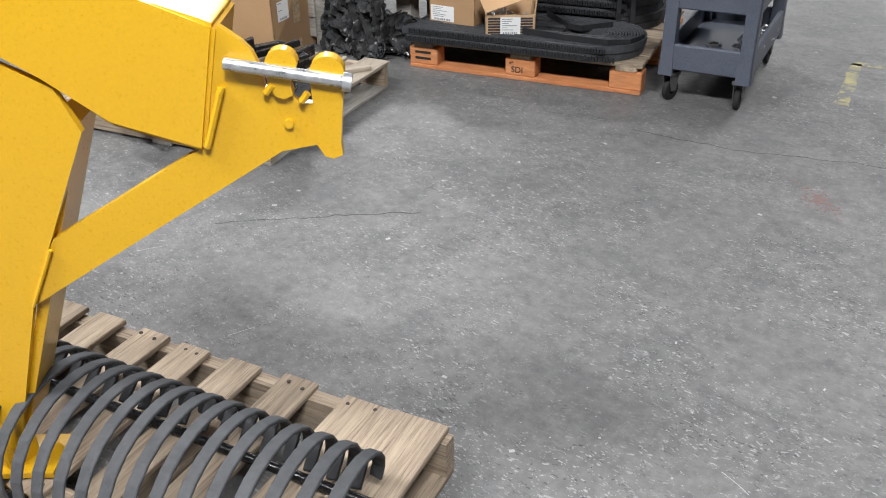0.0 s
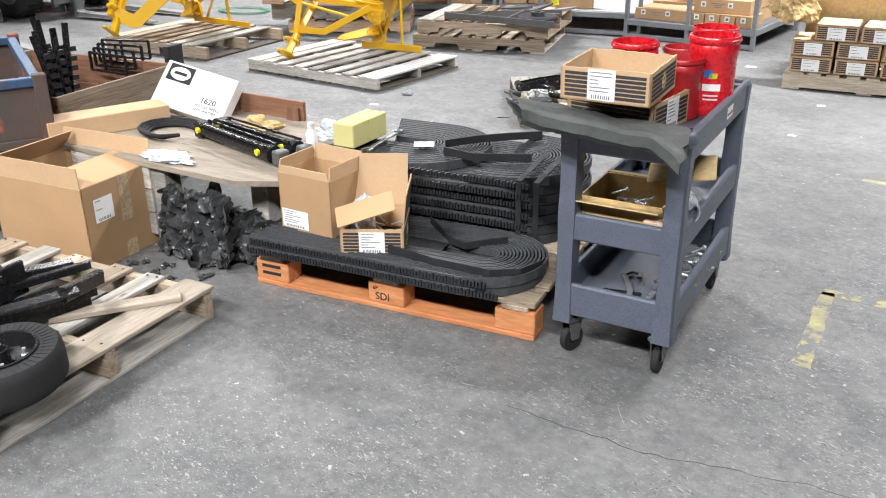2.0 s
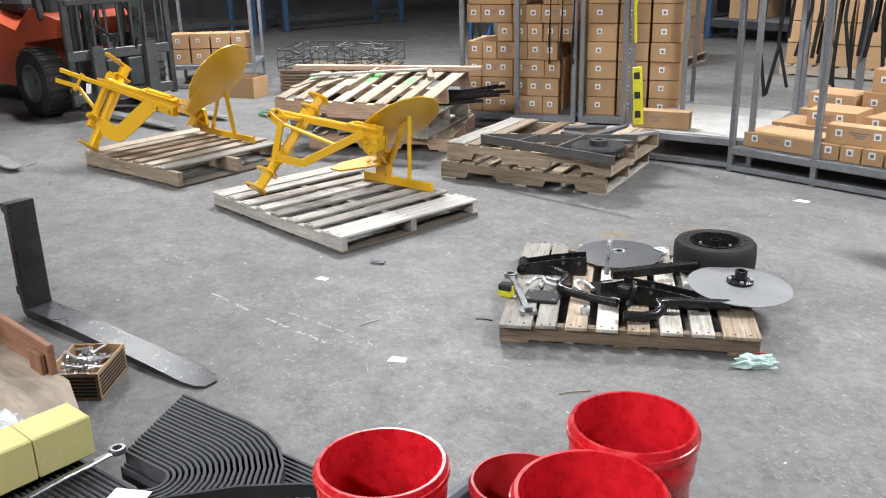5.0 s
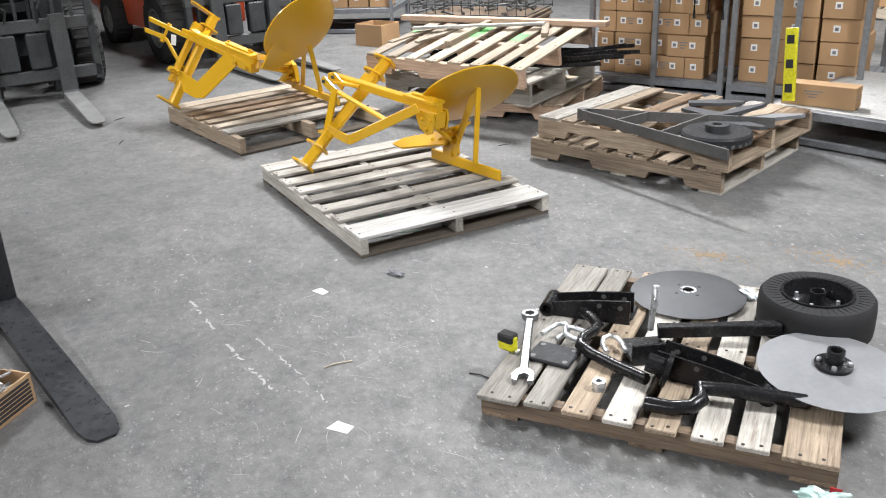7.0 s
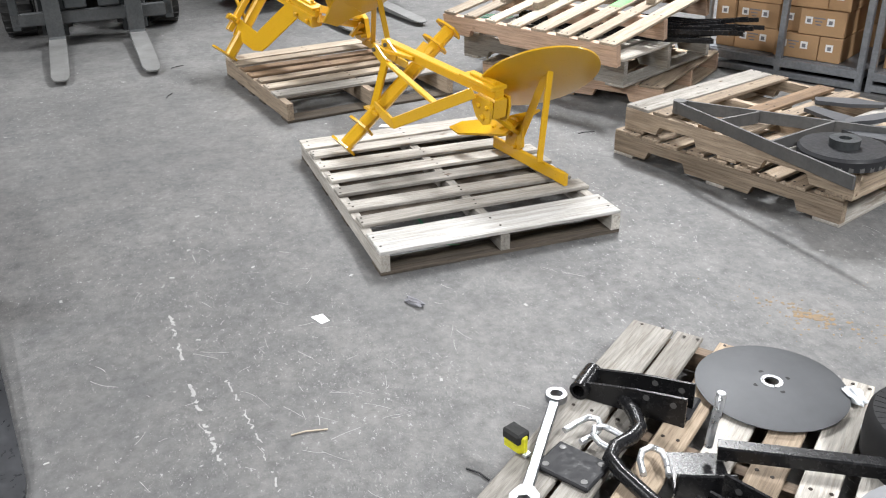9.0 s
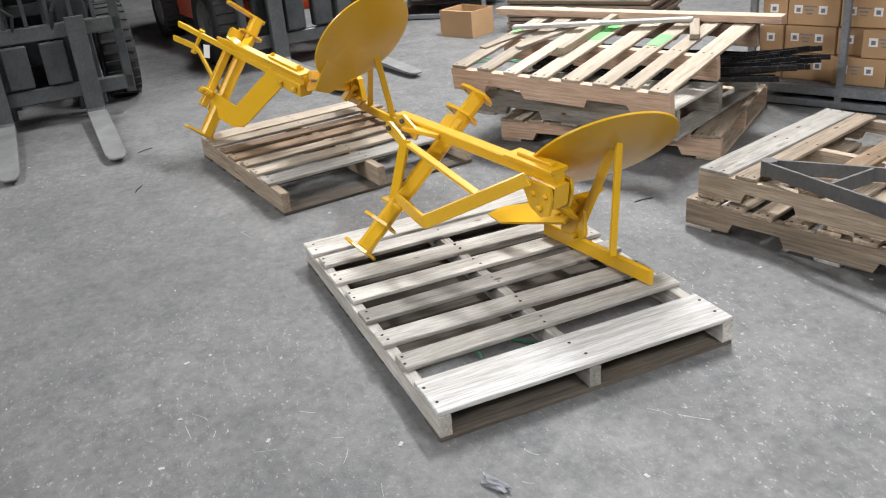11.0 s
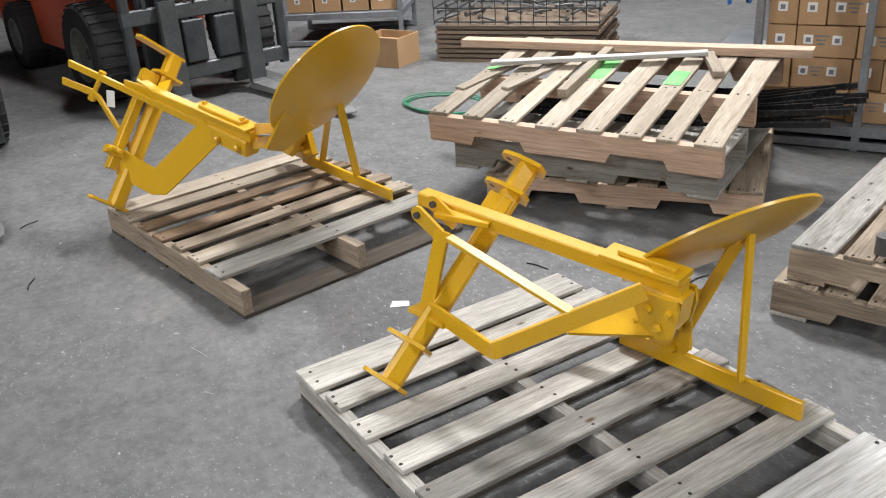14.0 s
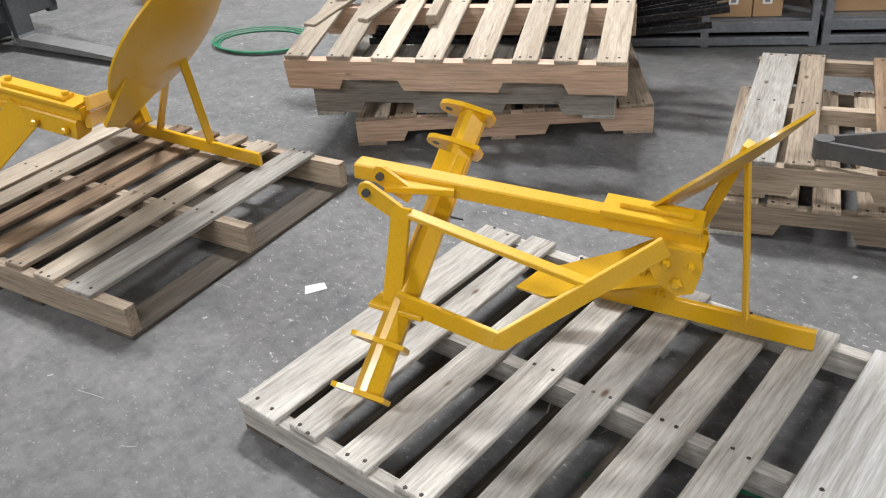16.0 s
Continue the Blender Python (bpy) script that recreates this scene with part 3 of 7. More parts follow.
def block_pallet():
    ob = thing("pallet", pose(-2.445, 3.57, 0, 0, 0, 15.3), "orange painted block pallet loaded with black tines", "pallet", "wooden pallets")
    U, W = 1.17, 1.0
    for y in (0.0, W / 2 - 0.05, W - 0.1):
        plank(ob, U, 0.1, 0.02, pose(0, y + 0.05, 0), ORANGE, "bottom_board")
        for x in (0.0, U / 2 - 0.075, U - 0.15):
            part("block", block(B(), x, y + 0.004, 0.02, x + 0.15, y + 0.096, 0.105, 0.004), ORANGE, ob)
    for x in (0.025, U / 2 - 0.05, U - 0.125):
        plank(ob, W, 0.1, 0.02, pose(x + 0.05, 0, 0.105, 0, 0, 90), WOOD_TAN, "cross_board")
    for i in range(7):
        plank(ob, U, 0.12, 0.018, pose(0, 0.06 + i * 0.147, 0.125), WOOD_TAN)
    for txt, x, z, s in (("SDI", U / 2 - 0.045, 0.036, 0.042), ("6P", U / 2 - 0.055, 0.075, 0.022)):
        cu = bpy.data.curves.new("stencil", "FONT")
        cu.body, cu.size, cu.extrude = txt, s, 0.0006
        me = bpy.data.meshes.new_from_object(bpy.data.objects.new("tmp", cu))
        me.materials.clear()
        me.materials.append(INK)
        t = new("stencil", me)
        t.parent = ob
        t.matrix_basis = pose(x, 0.0025, z, 90, 0, 0)
    for k in range(2):
        part("stencil", block(B(), 0.03, 0.0015, 0.075 - k * 0.03, 0.03 + 0.085, 0.0035, 0.087 - k * 0.03), INK, ob, "black stencilled mark")
    return ob


block_pallet()


# ---- yellow plows ----
def plow(label, base, k):
    """A mounted plow lying on its pallet. k: its joints, in the hall's metres."""
    ob = thing("plow", base, label, "plow", "yellow plows")

    def yp(name, bm, lab="", smooth=False, mat=YELLOW):
        return part(name, bm, mat, ob, lab, smooth=smooth, world_space=True)
    t0, t1, b0, b1, el, st, pb, l0, l1 = [Vector(k[n]) for n in ("t0", "t1", "b0", "b1", "el", "st", "pb", "l0", "l1")]
    ax = (t1 - t0).normalized()
    flat = V(l1.x - l0.x, l1.y - l0.y, 0).normalized()
    side = V(flat.y, -flat.x, 0)                     # level, square to the landside
    up = V(0, 0, 1)
    d = (b1 - b0).normalized()
    cross = V(d.y, -d.x, 0).normalized()
    yp("tool_bar", bar(B(), t0, t1, 0.062, 0.062, (0.6, 0.2, 0.7), 0.012))
    for f in (0.0, 0.17, 0.87, 1.0):
        p = t0 + ax * (f * (t1 - t0).length)
        fm = facing(p, ax, (-0.68, -0.72, 0))
        tip = [(0.062 + 0.030 * math.cos(a), 0.034 * math.sin(a)) for a in (-1.2, -0.6, 0.0, 0.6, 1.2)]
        yp("flange", plate(B(), [(-0.046, -0.042), (0.03, -0.044)] + tip + [(0.03, 0.044), (-0.046, 0.042), (-0.058, 0.0)], 0.012, fm))
        yp("flange_hole", lathe(B(), [(0.010, -0.0066), (0.010, 0.0066)], 10, fm @ pose(0.066, 0, 0)), "shaded bolt hole", mat=TRUCK_GREY)
    yp("tube_pad", bar(B(), t0.lerp(t1, 0.69) + up * 0.035, t0.lerp(t1, 0.80) + up * 0.035, 0.075, 0.02, (0.3, 0.1, 0.9), 0.003))
    # upper beam with its end plates
    yp("beam", bar(B(), b0, b1, 0.05, 0.042, c=0.004))
    yp("beam_plate", bar(B(), b1 - d * 0.22 + up * 0.029, b1 + up * 0.029, 0.085, 0.016, c=0.002))
    yp("beam_plate", bar(B(), b1 - d * 0.18 + up * 0.043, b1 - d * 0.02 + up * 0.043, 0.03, 0.012, c=0.002))
    yp("gusset", bar(B(), b0 + d * 0.10 + cross * 0.055, b0 + d * 0.26 + cross * 0.01, 0.06, 0.016, c=0.002))
    # clevis ears and hanging arm
    cl = b0 + d * 0.135 + cross * 0.115 - up * 0.005
    foot = t0 + ax * 0.325 * (t1 - t0).length + side * 0.02
    for o in (d * -0.03, d * -0.02 - cross * 0.06 + up * 0.015):
        c = cl + o
        bm = B()
        ear = [(-0.06, -0.02)] + [(0.03 + 0.024 * math.cos(a), 0.024 * math.sin(a)) for a in (-1.4, -0.8, -0.2, 0.4, 1.0, 1.5)] + [(-0.06, 0.022)]
        point = -d * 0.55 + cross * 0.2 + up * 0.30
        plate(bm, ear, 0.011, facing(c, cross, point))
        yp("clevis_ear", bm)
        yp("pin_hole", lathe(B(), [(0.010, -0.0065), (0.010, 0.0065)], 12, facing(c + point.normalized() * 0.03, cross)), "shaded pin hole", mat=TRUCK_GREY)
    yp("hanger_arm", bar(B(), cl + d * 0.03 - up * 0.012, foot + up * 0.0 - flat * 0.02, 0.048, 0.014, cross * -1, 0.002))
    yp("hanger_foot", bar(B(), foot - flat * 0.07 - up * 0.005, foot + flat * 0.08 - up * 0.005, 0.06, 0.014, up, 0.002))
    # bent flat stay from the tube round to the beam's end
    e0 = foot + up * 0.012
    e1 = b1 - d * 0.065 + cross * 0.09 + up * 0.008
    ends = [e0, e0.lerp(el, 0.5), e0.lerp(el, 0.93), el + (e1 - el) * 0.01, el.lerp(e1, 0.08), el.lerp(e1, 0.55), e1]
    yp("bent_stay", sweep(B(), ends, rect(0.013, 0.05, 0.002)))
    yp("brace_rod", bar(B(), cl + d * 0.05 - up * 0.025, el.lerp(e1, 0.52) + up * 0.02 - cross * 0.008, 0.03, 0.014, up, 0.002))
    # clamp box and its cheeks
    cc = b1 - d * 0.085 - up * 0.075
    yp("clamp_box", bar(B(), cc - d * 0.02 + up * 0.02, cc + d * 0.09 + up * 0.015, 0.075, 0.085, c=0.006))
    for s in (-0.052, 0.052):
        bm = B()
        out = [(-0.02, 0.06), (0.085, 0.06), (0.095, 0.02), (0.085, -0.045), (0.05, -0.06), (0.0, -0.035), (-0.03, 0.02)]
        fm = facing(cc + cross * s, cross, d)
        if fm.to_3x3().col[1].z < 0:
            out = [(x, -y) for x, y in out]
        plate(bm, out, 0.013, fm)
        yp("cheek", bm)
        for (hx, hy, hr) in ((0.045, -0.025, 0.015), (0.015, 0.02, 0.012), (0.07, 0.025, 0.01)):
            yp("bolt", lathe(B(), [(hr, -0.006), (hr, 0.006), (hr * 0.6, 0.012)], 6, facing(cc + cross * (s + math.copysign(0.009, s)), cross * math.copysign(1, s), d) @ pose(hx, hy, 0)))
    # frog, landside, share
    fc = l0 + flat * 0.19 + up * 0.085
    bm = B()
    fm = facing(fc, side, flat)
    out = [(-0.07, 0.07), (0.0, 0.09), (0.045, 0.05), (0.05, -0.04), (0.02, -0.075), (-0.09, -0.075)]
    if fm.to_3x3().col[1].z < 0:
        out = [(x, -y) for x, y in out]
    plate(bm, out, 0.014, fm)
    yp("frog", bm)
    for hx, hy in ((-0.04, 0.0), (0.02, 0.03), (0.0, -0.05)):
        yp("bolt", lathe(B(), [(0.012, 0.0), (0.012, 0.014), (0.008, 0.02)], 6, fm @ pose(hx, hy, 0.007)))
    yp("frog_leg", bar(B(), fc + up * 0.02, cc + d * 0.03 - up * 0.02, 0.045, 0.018, side, 0.003))
    yp("landside", bar(B(), l0, l1, 0.018, 0.056, c=0.003))
    sm = facing(b1 - d * 0.53 + V(0.015, 0.115, -0.335), side * 0.5 + up * 0.85, flat * 0.88 + side * -0.2 + up * 0.35)
    out = [(0, 0), (0.06, 0.04), (0.30, 0.075), (0.47, 0.13), (0.40, 0.03), (0.37, -0.04), (0.08, -0.04)]
    yp("share", plate(B(), out, 0.013, sm))
    for (x, y) in ((0.28, 0.01), (0.33, 0.0)):
        yp("bolt", lathe(B(), [(0.012, -0.008), (0.012, 0.012), (0.008, 0.016)], 6, sm @ pose(x, y, 0)))
    # round mouldboard, slightly dished, and its struts
    fm = facing(k["c"], k["n"], k["ax"])
    bm = B()
    prof = [(0.0, 0.0), (0.09, 0.002), (0.17, 0.009), (0.235, 0.018), (0.272, 0.026)]
    lathe(bm, [(max(r, 0.001), -z) for r, z in prof] + [(r, -z - 0.008) if r > 0 else (0.001, -0.008) for r, z in prof[::-1]], 56, fm, closed=True)
    inv = fm.inverted()
    for v in bm.verts:
        q = inv @ v.co
        q.x *= 1.0 + 0.02 * (q.x > 0)
        q.y *= 0.97
        v.co = fm @ q
    yp("mouldboard", bm, "round dished yellow plate", smooth=True)
    yp("strut", bar(B(), st, pb, 0.03, 0.012, flat, 0.002))
    yp("strut", bar(B(), st - flat * 0.015 - up * 0.01, l0.lerp(l1, 0.33) + up * 0.035, 0.034, 0.012, (0.8, -0.5, 0), 0.002))
    yp("strut_head", bar(B(), st - flat * 0.025 - up * 0.045, st + up * 0.025, 0.045, 0.02, (1, 0.2, 0), 0.004))
    return ob


plow("yellow enamelled plow with a round mouldboard lying on a pallet", pose(-5.15, 6.6, 0.099), {
    "t0": (-5.414, 6.222, 0.139), "t1": (-5.547, 6.79, 0.62), "b0": (-5.677, 6.499, 0.553), "b1": (-4.905, 6.816, 0.474), "el": (-5.145, 6.40, 0.318),
    "st": (-4.933, 7.058, 0.568), "pb": (-4.862, 6.99, 0.165), "l0": (-5.27, 6.925, 0.132), "l1": (-4.712, 7.055, 0.13),
    "c": (-5.0, 7.035, 0.478), "n": (0.673, -0.061, -0.737), "ax": (0.55, 0.80, 0.44)})


def tilted_plow():
    """The second plow: long pronged brace, doubled tube, broad bent plate, frog and round mouldboard."""
    ob = thing("plow", pose(-7.1, 6.35, 0.129), "yellow enamelled plow lying tilted on a stained pallet", "plow", "yellow plows")

    def yp(name, bm, lab="", smooth=False, mat=YELLOW):
        return part(name, bm, mat, ob, lab, smooth=smooth, world_space=True)
    up = V(0, 0, 1)
    t0, t1 = V(-7.335, 5.815, 0.155), V(-7.58, 6.235, 0.70)
    ax = (t1 - t0).normalized()
    back = V(-0.85, -0.35, -0.25).normalized()
    back = (back - ax * back.dot(ax)).normalized()
    across = ax.cross(back).normalized()
    yp("tool_bar", bar(B(), t0, t1, 0.066, 0.066, back, 0.013))
    yp("tie_bar", bar(B(), t0.lerp(t1, 0.20) + across * 0.075 + back * 0.02, t0.lerp(t1, 0.82) + across * 0.075 + back * 0.02, 0.04, 0.05, back, 0.004))
    yp("tie_clamp", bar(B(), t0.lerp(t1, 0.30) + across * 0.05, t0.lerp(t1, 0.30) + across * 0.135, 0.05, 0.035, ax, 0.004))
    for k in (0.09, 0.125):
        yp("bolt", lathe(B(), [(0.013, -0.012), (0.013, 0.03), (0.008, 0.034)], 6, facing(t0.lerp(t1, 0.30) + across * k - back * 0.02, -back)))
    yp("tie_clamp", bar(B(), t0.lerp(t1, 0.80) + across * 0.04, t0.lerp(t1, 0.80) + across * 0.115, 0.045, 0.06, ax, 0.004))
    for f, x0, x1, w in ((0.0, -0.05, 0.13, 0.05), (0.30, -0.075, 0.06, 0.085), (0.86, -0.06, 0.075, 0.085), (1.0, -0.04, 0.20, 0.055)):
        p = t0.lerp(t1, f)
        yp("flange", plate(B(), [(x0, -w / 2), (x1 - 0.012, -w / 2), (x1, 0), (x1 - 0.012, w / 2), (x0, w / 2), (x0 - 0.01, 0)], 0.012, facing(p, ax, across)))
    # long brace with its pronged end, the hanger and the cross bolt
    br0, br1 = V(-7.862, 5.817, 0.695), V(-6.919, 6.324, 0.432)
    d = (br1 - br0).normalized()
    yp("brace_bar", bar(B(), br0, br1, 0.016, 0.034, up, 0.003))
    h0, h1, h2 = V(-7.866, 5.773, 0.62), V(-7.685, 5.883, 0.575), V(-7.43, 5.95, 0.35)
    yp("hanger_arm", sweep(B(), [h0, h0.lerp(h1, 0.9), h1.lerp(h2, 0.08), h2], rect(0.014, 0.034, 0.003)))
    x0, x1 = V(-7.682, 5.925, 0.66), V(-7.706, 5.862, 0.555)
    yp("cross_bolt", rod(B(), x0, x1, 0.012, 10), smooth=True)
    for p, q in ((x0, x1), (x1, x0)):
        yp("bolt", lathe(B(), [(0.018, -0.008), (0.018, 0.010)], 6, facing(p, p - q)))
    yp("hang_tag", block(B(), -0.018, -0.001, -0.045, 0.018, 0.001, 0.03, 0, pose(-7.57, 5.925, 0.575, 0, 10, 60)), "small white paper tag", mat=PAPER)
    g0, g1 = V(-7.558, 5.995, 0.62), V(-7.385, 6.10, 0.585)
    yp("gusset", bar(B(), g0, g1, 0.014, 0.05, up, 0.003))
    yp("gusset", bar(B(), g1, t0.lerp(t1, 0.86), 0.05, 0.014, up, 0.003))
    # beam with doubled plates
    b0, b1 = V(-7.40, 6.10, 0.588), V(-6.90, 6.355, 0.470)
    e = (b1 - b0).normalized()
    yp("beam", bar(B(), b0, b1, 0.05, 0.045, up, 0.004))
    yp("beam", bar(B(), b0 - e * 0.12 + ax * 0.02, b0, 0.045, 0.04, up, 0.004))
    for k, (s0, s1, w) in enumerate(((0.42, 1.0, 0.09), (0.50, 0.92, 0.05))):
        yp("beam_plate", bar(B(), b0.lerp(b1, s0) + up * (0.031 + 0.013 * k), b0.lerp(b1, s1) + up * (0.031 + 0.013 * k), w, 0.013, up, 0.002))
    for s0 in (0.52, 0.9):
        yp("bolt", lathe(B(), [(0.012, 0), (0.012, 0.012)], 6, pose(*(b0.lerp(b1, s0) + up * 0.05))))
    yp("clamp_box", bar(B(), b0.lerp(b1, 0.62) - up * 0.05, b0.lerp(b1, 0.96) - up * 0.055, 0.08, 0.07, up, 0.006))
    for s0 in (0.7, 0.9):
        yp("bolt", lathe(B(), [(0.014, 0), (0.014, 0.016), (0.009, 0.02)], 6, facing(b0.lerp(b1, s0) - up * 0.055 + V(0.02, -0.04, 0), (0.4, -0.9, 0))))
    # broad plate bent round from the tube's foot to the beam
    el, s1 = V(-7.262, 6.00, 0.235), V(-7.085, 6.235, 0.478)
    s0 = t0.lerp(t1, 0.26) + across * 0.05
    yp("bent_plate", sweep(B(), [s0, s0.lerp(el, 0.6), s0.lerp(el, 0.9) + V(0, 0, 0.004), el + (s1 - el) * 0.05, el.lerp(s1, 0.15), s1], rect(0.012, 0.12, 0.003), up=(-0.47, -0.33, 0.65)))
    # lower arm, frog and landside
    l0, l1 = V(-7.47, 6.69, 0.18), V(-6.70, 6.85, 0.157)
    flat = V(l1.x - l0.x, l1.y - l0.y, 0).normalized()
    side = V(flat.y, -flat.x, 0)
    fc = l0.lerp(l1, 0.16) + up * 0.09
    yp("lower_arm", bar(B(), V(-6.90, 6.37, 0.497), fc + up * 0.075 + side * 0.02, 0.02, 0.045, up, 0.003))
    yp("lower_arm", bar(B(), b1 - up * 0.03, fc + up * 0.03 + side * 0.05, 0.02, 0.045, up, 0.003))
    fm = facing(fc, side, flat)
    out = [(-0.15, 0.03), (-0.02, 0.10), (0.05, 0.07), (0.08, -0.05), (0.02, -0.09), (-0.13, -0.09)]
    if fm.to_3x3().col[1].z < 0:
        out = [(x, -y) for x, y in out]
    yp("frog", plate(B(), out, 0.03, fm))
    for hx, hy, k in ((-0.02, 0.05, 0.03), (0.03, 0.02, 0.035), (0.0, -0.03, 0.05), (0.05, -0.04, 0.03), (-0.06, -0.01, 0.025), (0.02, 0.075, 0.045)):
        yp("bolt", lathe(B(), [(0.014, 0.0), (0.014, k), (0.009, k + 0.008)], 6, fm @ pose(hx, hy, 0.012)))
    yp("share", plate(B(), [(-0.10, -0.04), (0.14, -0.06), (0.16, 0.05), (-0.05, 0.07)], 0.02, facing(fc - flat * 0.09 - up * 0.03 + side * 0.03, V(-0.2, -0.7, 0.6), flat)))
    yp("landside", bar(B(), l0.lerp(l1, 0.12), l1, 0.016, 0.05, c=0.003))
    c = V(-6.742, 6.650, 0.652)
    dm = facing(c, (0.759, 0.309, -0.574), (0.21, 0.72, 0.665))
    bm = B()
    prof = [(0.001, 0.0), (0.10, 0.002), (0.18, 0.009), (0.245, 0.018), (0.280, 0.026)]
    lathe(bm, [(r, -z) for r, z in prof] + [(r, -z - 0.008) for r, z in prof[::-1]], 56, dm, closed=True)
    yp("mouldboard", bm, "round dished yellow plate", smooth=True)
    yp("mouldboard_stem", plate(B(), [(-0.34, -0.09), (-0.18, -0.16), (-0.18, 0.13), (-0.36, 0.03)], 0.012, dm @ pose(0, 0, -0.016)))
    st, pb, k2 = V(-6.862, 6.712, 0.635), V(-6.94, 6.80, 0.185), V(-7.215, 6.745, 0.195)
    yp("strut", bar(B(), st, pb, 0.034, 0.012, flat, 0.002))
    yp("strut", bar(B(), st - flat * 0.02 - up * 0.015, k2, 0.034, 0.012, flat, 0.002))
    return ob


tilted_plow()


# ---- utility cart ----
def cart():
    ob = thing("utility_cart", pose(-1.115, 4.29, 0, 0, 0, 11.5), "blue-grey plastic utility cart with three shelves on casters", "cart")
    W, L = 0.195, 0.40

    def shelf(z, name, rim, depth):
        pan = part(name, block(B(), -W, -L, z, W, L, z + 0.02, 0.004), CART_GREY, ob)
        for a in ((-W, -L, -W + 0.022, L), (W - 0.022, -L, W, L), (-W + 0.022, -L, W - 0.022, -L + 0.022), (-W + 0.022, L - 0.022, W - 0.022, L)):
            part("rim_panel", block(B(), a[0] - 0.001, a[1] - 0.001, z + 0.02 - depth, a[2] + 0.001, a[3] + 0.001, z + rim, 0.006), CART_GREY, pan)
    shelf(0.165, "bottom_shelf", 0.105, 0.03)
    shelf(0.425, "middle_shelf", 0.09, 0.02)
    shelf(0.725, "top_shelf", 0.085, 0.03)
    for sx in (-1, 1):
        for sy in (-1, 1):
            bm = B()
            prof = [(-0.03, -0.035), (0.024, -0.035), (0.03, -0.02), (0.03, 0.026), (0.022, 0.034), (-0.03, 0.034)]
            if sx < 0:
                prof = [(-x, y) for x, y in prof][::-1]
            c = V(sx * (W - 0.026), sy * (L - 0.03), 0)
            zs = ((0.13, 1.12), (0.2, 1.0), (0.27, 0.95), (0.42, 0.95), (0.5, 1.02), (0.6, 0.92), (0.72, 1.0), (0.80, 1.1))
            rings = [[bm.verts.new(c + V(x * k, y * k, z)) for x, y in prof] for z, k in zs]
            for a, b in zip(rings, rings[1:]):
                for j in range(6):
                    bm.faces.new((a[j], a[(j + 1) % 6], b[(j + 1) % 6], b[j]))
            bm.faces.new(rings[0][::-1])
            bm.faces.new(rings[-1])
            part("post", bm, CART_GREY, ob)
    part("handle", sweep(B(), [(-W, -L, 0.80), (-W, -L - 0.05, 0.81), (-W + 0.02, -L - 0.085, 0.815), (W - 0.02, -L - 0.085, 0.815), (W, -L - 0.05, 0.81), (W, -L, 0.80)], circle(0.024, 12)), CART_GREY, ob, smooth=True)
    for sx in (-1, 1):
        for sy in (-1, 1):
            c = part("caster", block(B(), -0.03, -0.03, 0.118, 0.03, 0.03, 0.135, 0.003), RAW_STEEL, ob, "steel swivel caster", pose(sx * (W - 0.045), sy * (L - 0.05), 0, 0, 0, 78 + 12 * sx))
            for s in (-1, 1):
                plate(bm2 := B(), [(-0.012, 0.045), (0.018, 0.045), (0.03, 0.12), (-0.03, 0.12)], 0.004, Matrix(((1, 0, 0, 0), (0, 0, -1, s * 0.019), (0, 1, 0, 0), (0, 0, 0, 1))))
                part("fork", bm2, RAW_STEEL, c)
            part("wheel", lathe(B(), [(0.018, -0.012), (0.043, -0.012), (0.047, -0.007), (0.047, 0.007), (0.043, 0.012), (0.018, 0.012)], 24, pose(0.003, 0, 0.047, 90, 0, 0), closed=True), RUBBER, c, "black rubber wheel")
    part("warning_label", block(B(), W + 0.0005, 0.06, 0.745, W + 0.0012, 0.14, 0.785), PAPER, ob, "small white and red label")
    part("warning_stripe", block(B(), W + 0.0012, 0.065, 0.755, W + 0.0018, 0.135, 0.764), RED_DARK, ob)
    return ob


utility_cart = cart()
CM = utility_cart.matrix_basis


def label_sheet(parent, m, w, h, lines=6, seed=0):
    """A white label with rows of print, in the local x, z plane."""
    rnd = random.Random(seed)
    s = part("shipping_label", block(B(), 0, -0.0008, 0, w, 0, h), PAPER, parent, "white printed shipping label", m)
    bm = B()
    for i in range(lines):
        z = h * (0.9 - 0.72 * i / lines)
        block(bm, w * 0.08, -0.0014, z - h * 0.02, w * rnd.uniform(0.35, 0.9), -0.0009, z + h * 0.012)
    x = w * 0.15
    while x < w * 0.8:
        k = rnd.uniform(0.004, 0.012) * w / 0.1
        block(bm, x, -0.0014, h * 0.05, x + k * 0.5, -0.0009, h * 0.17)
        x += k
    part("print", bm, PRINT, s)
    return s


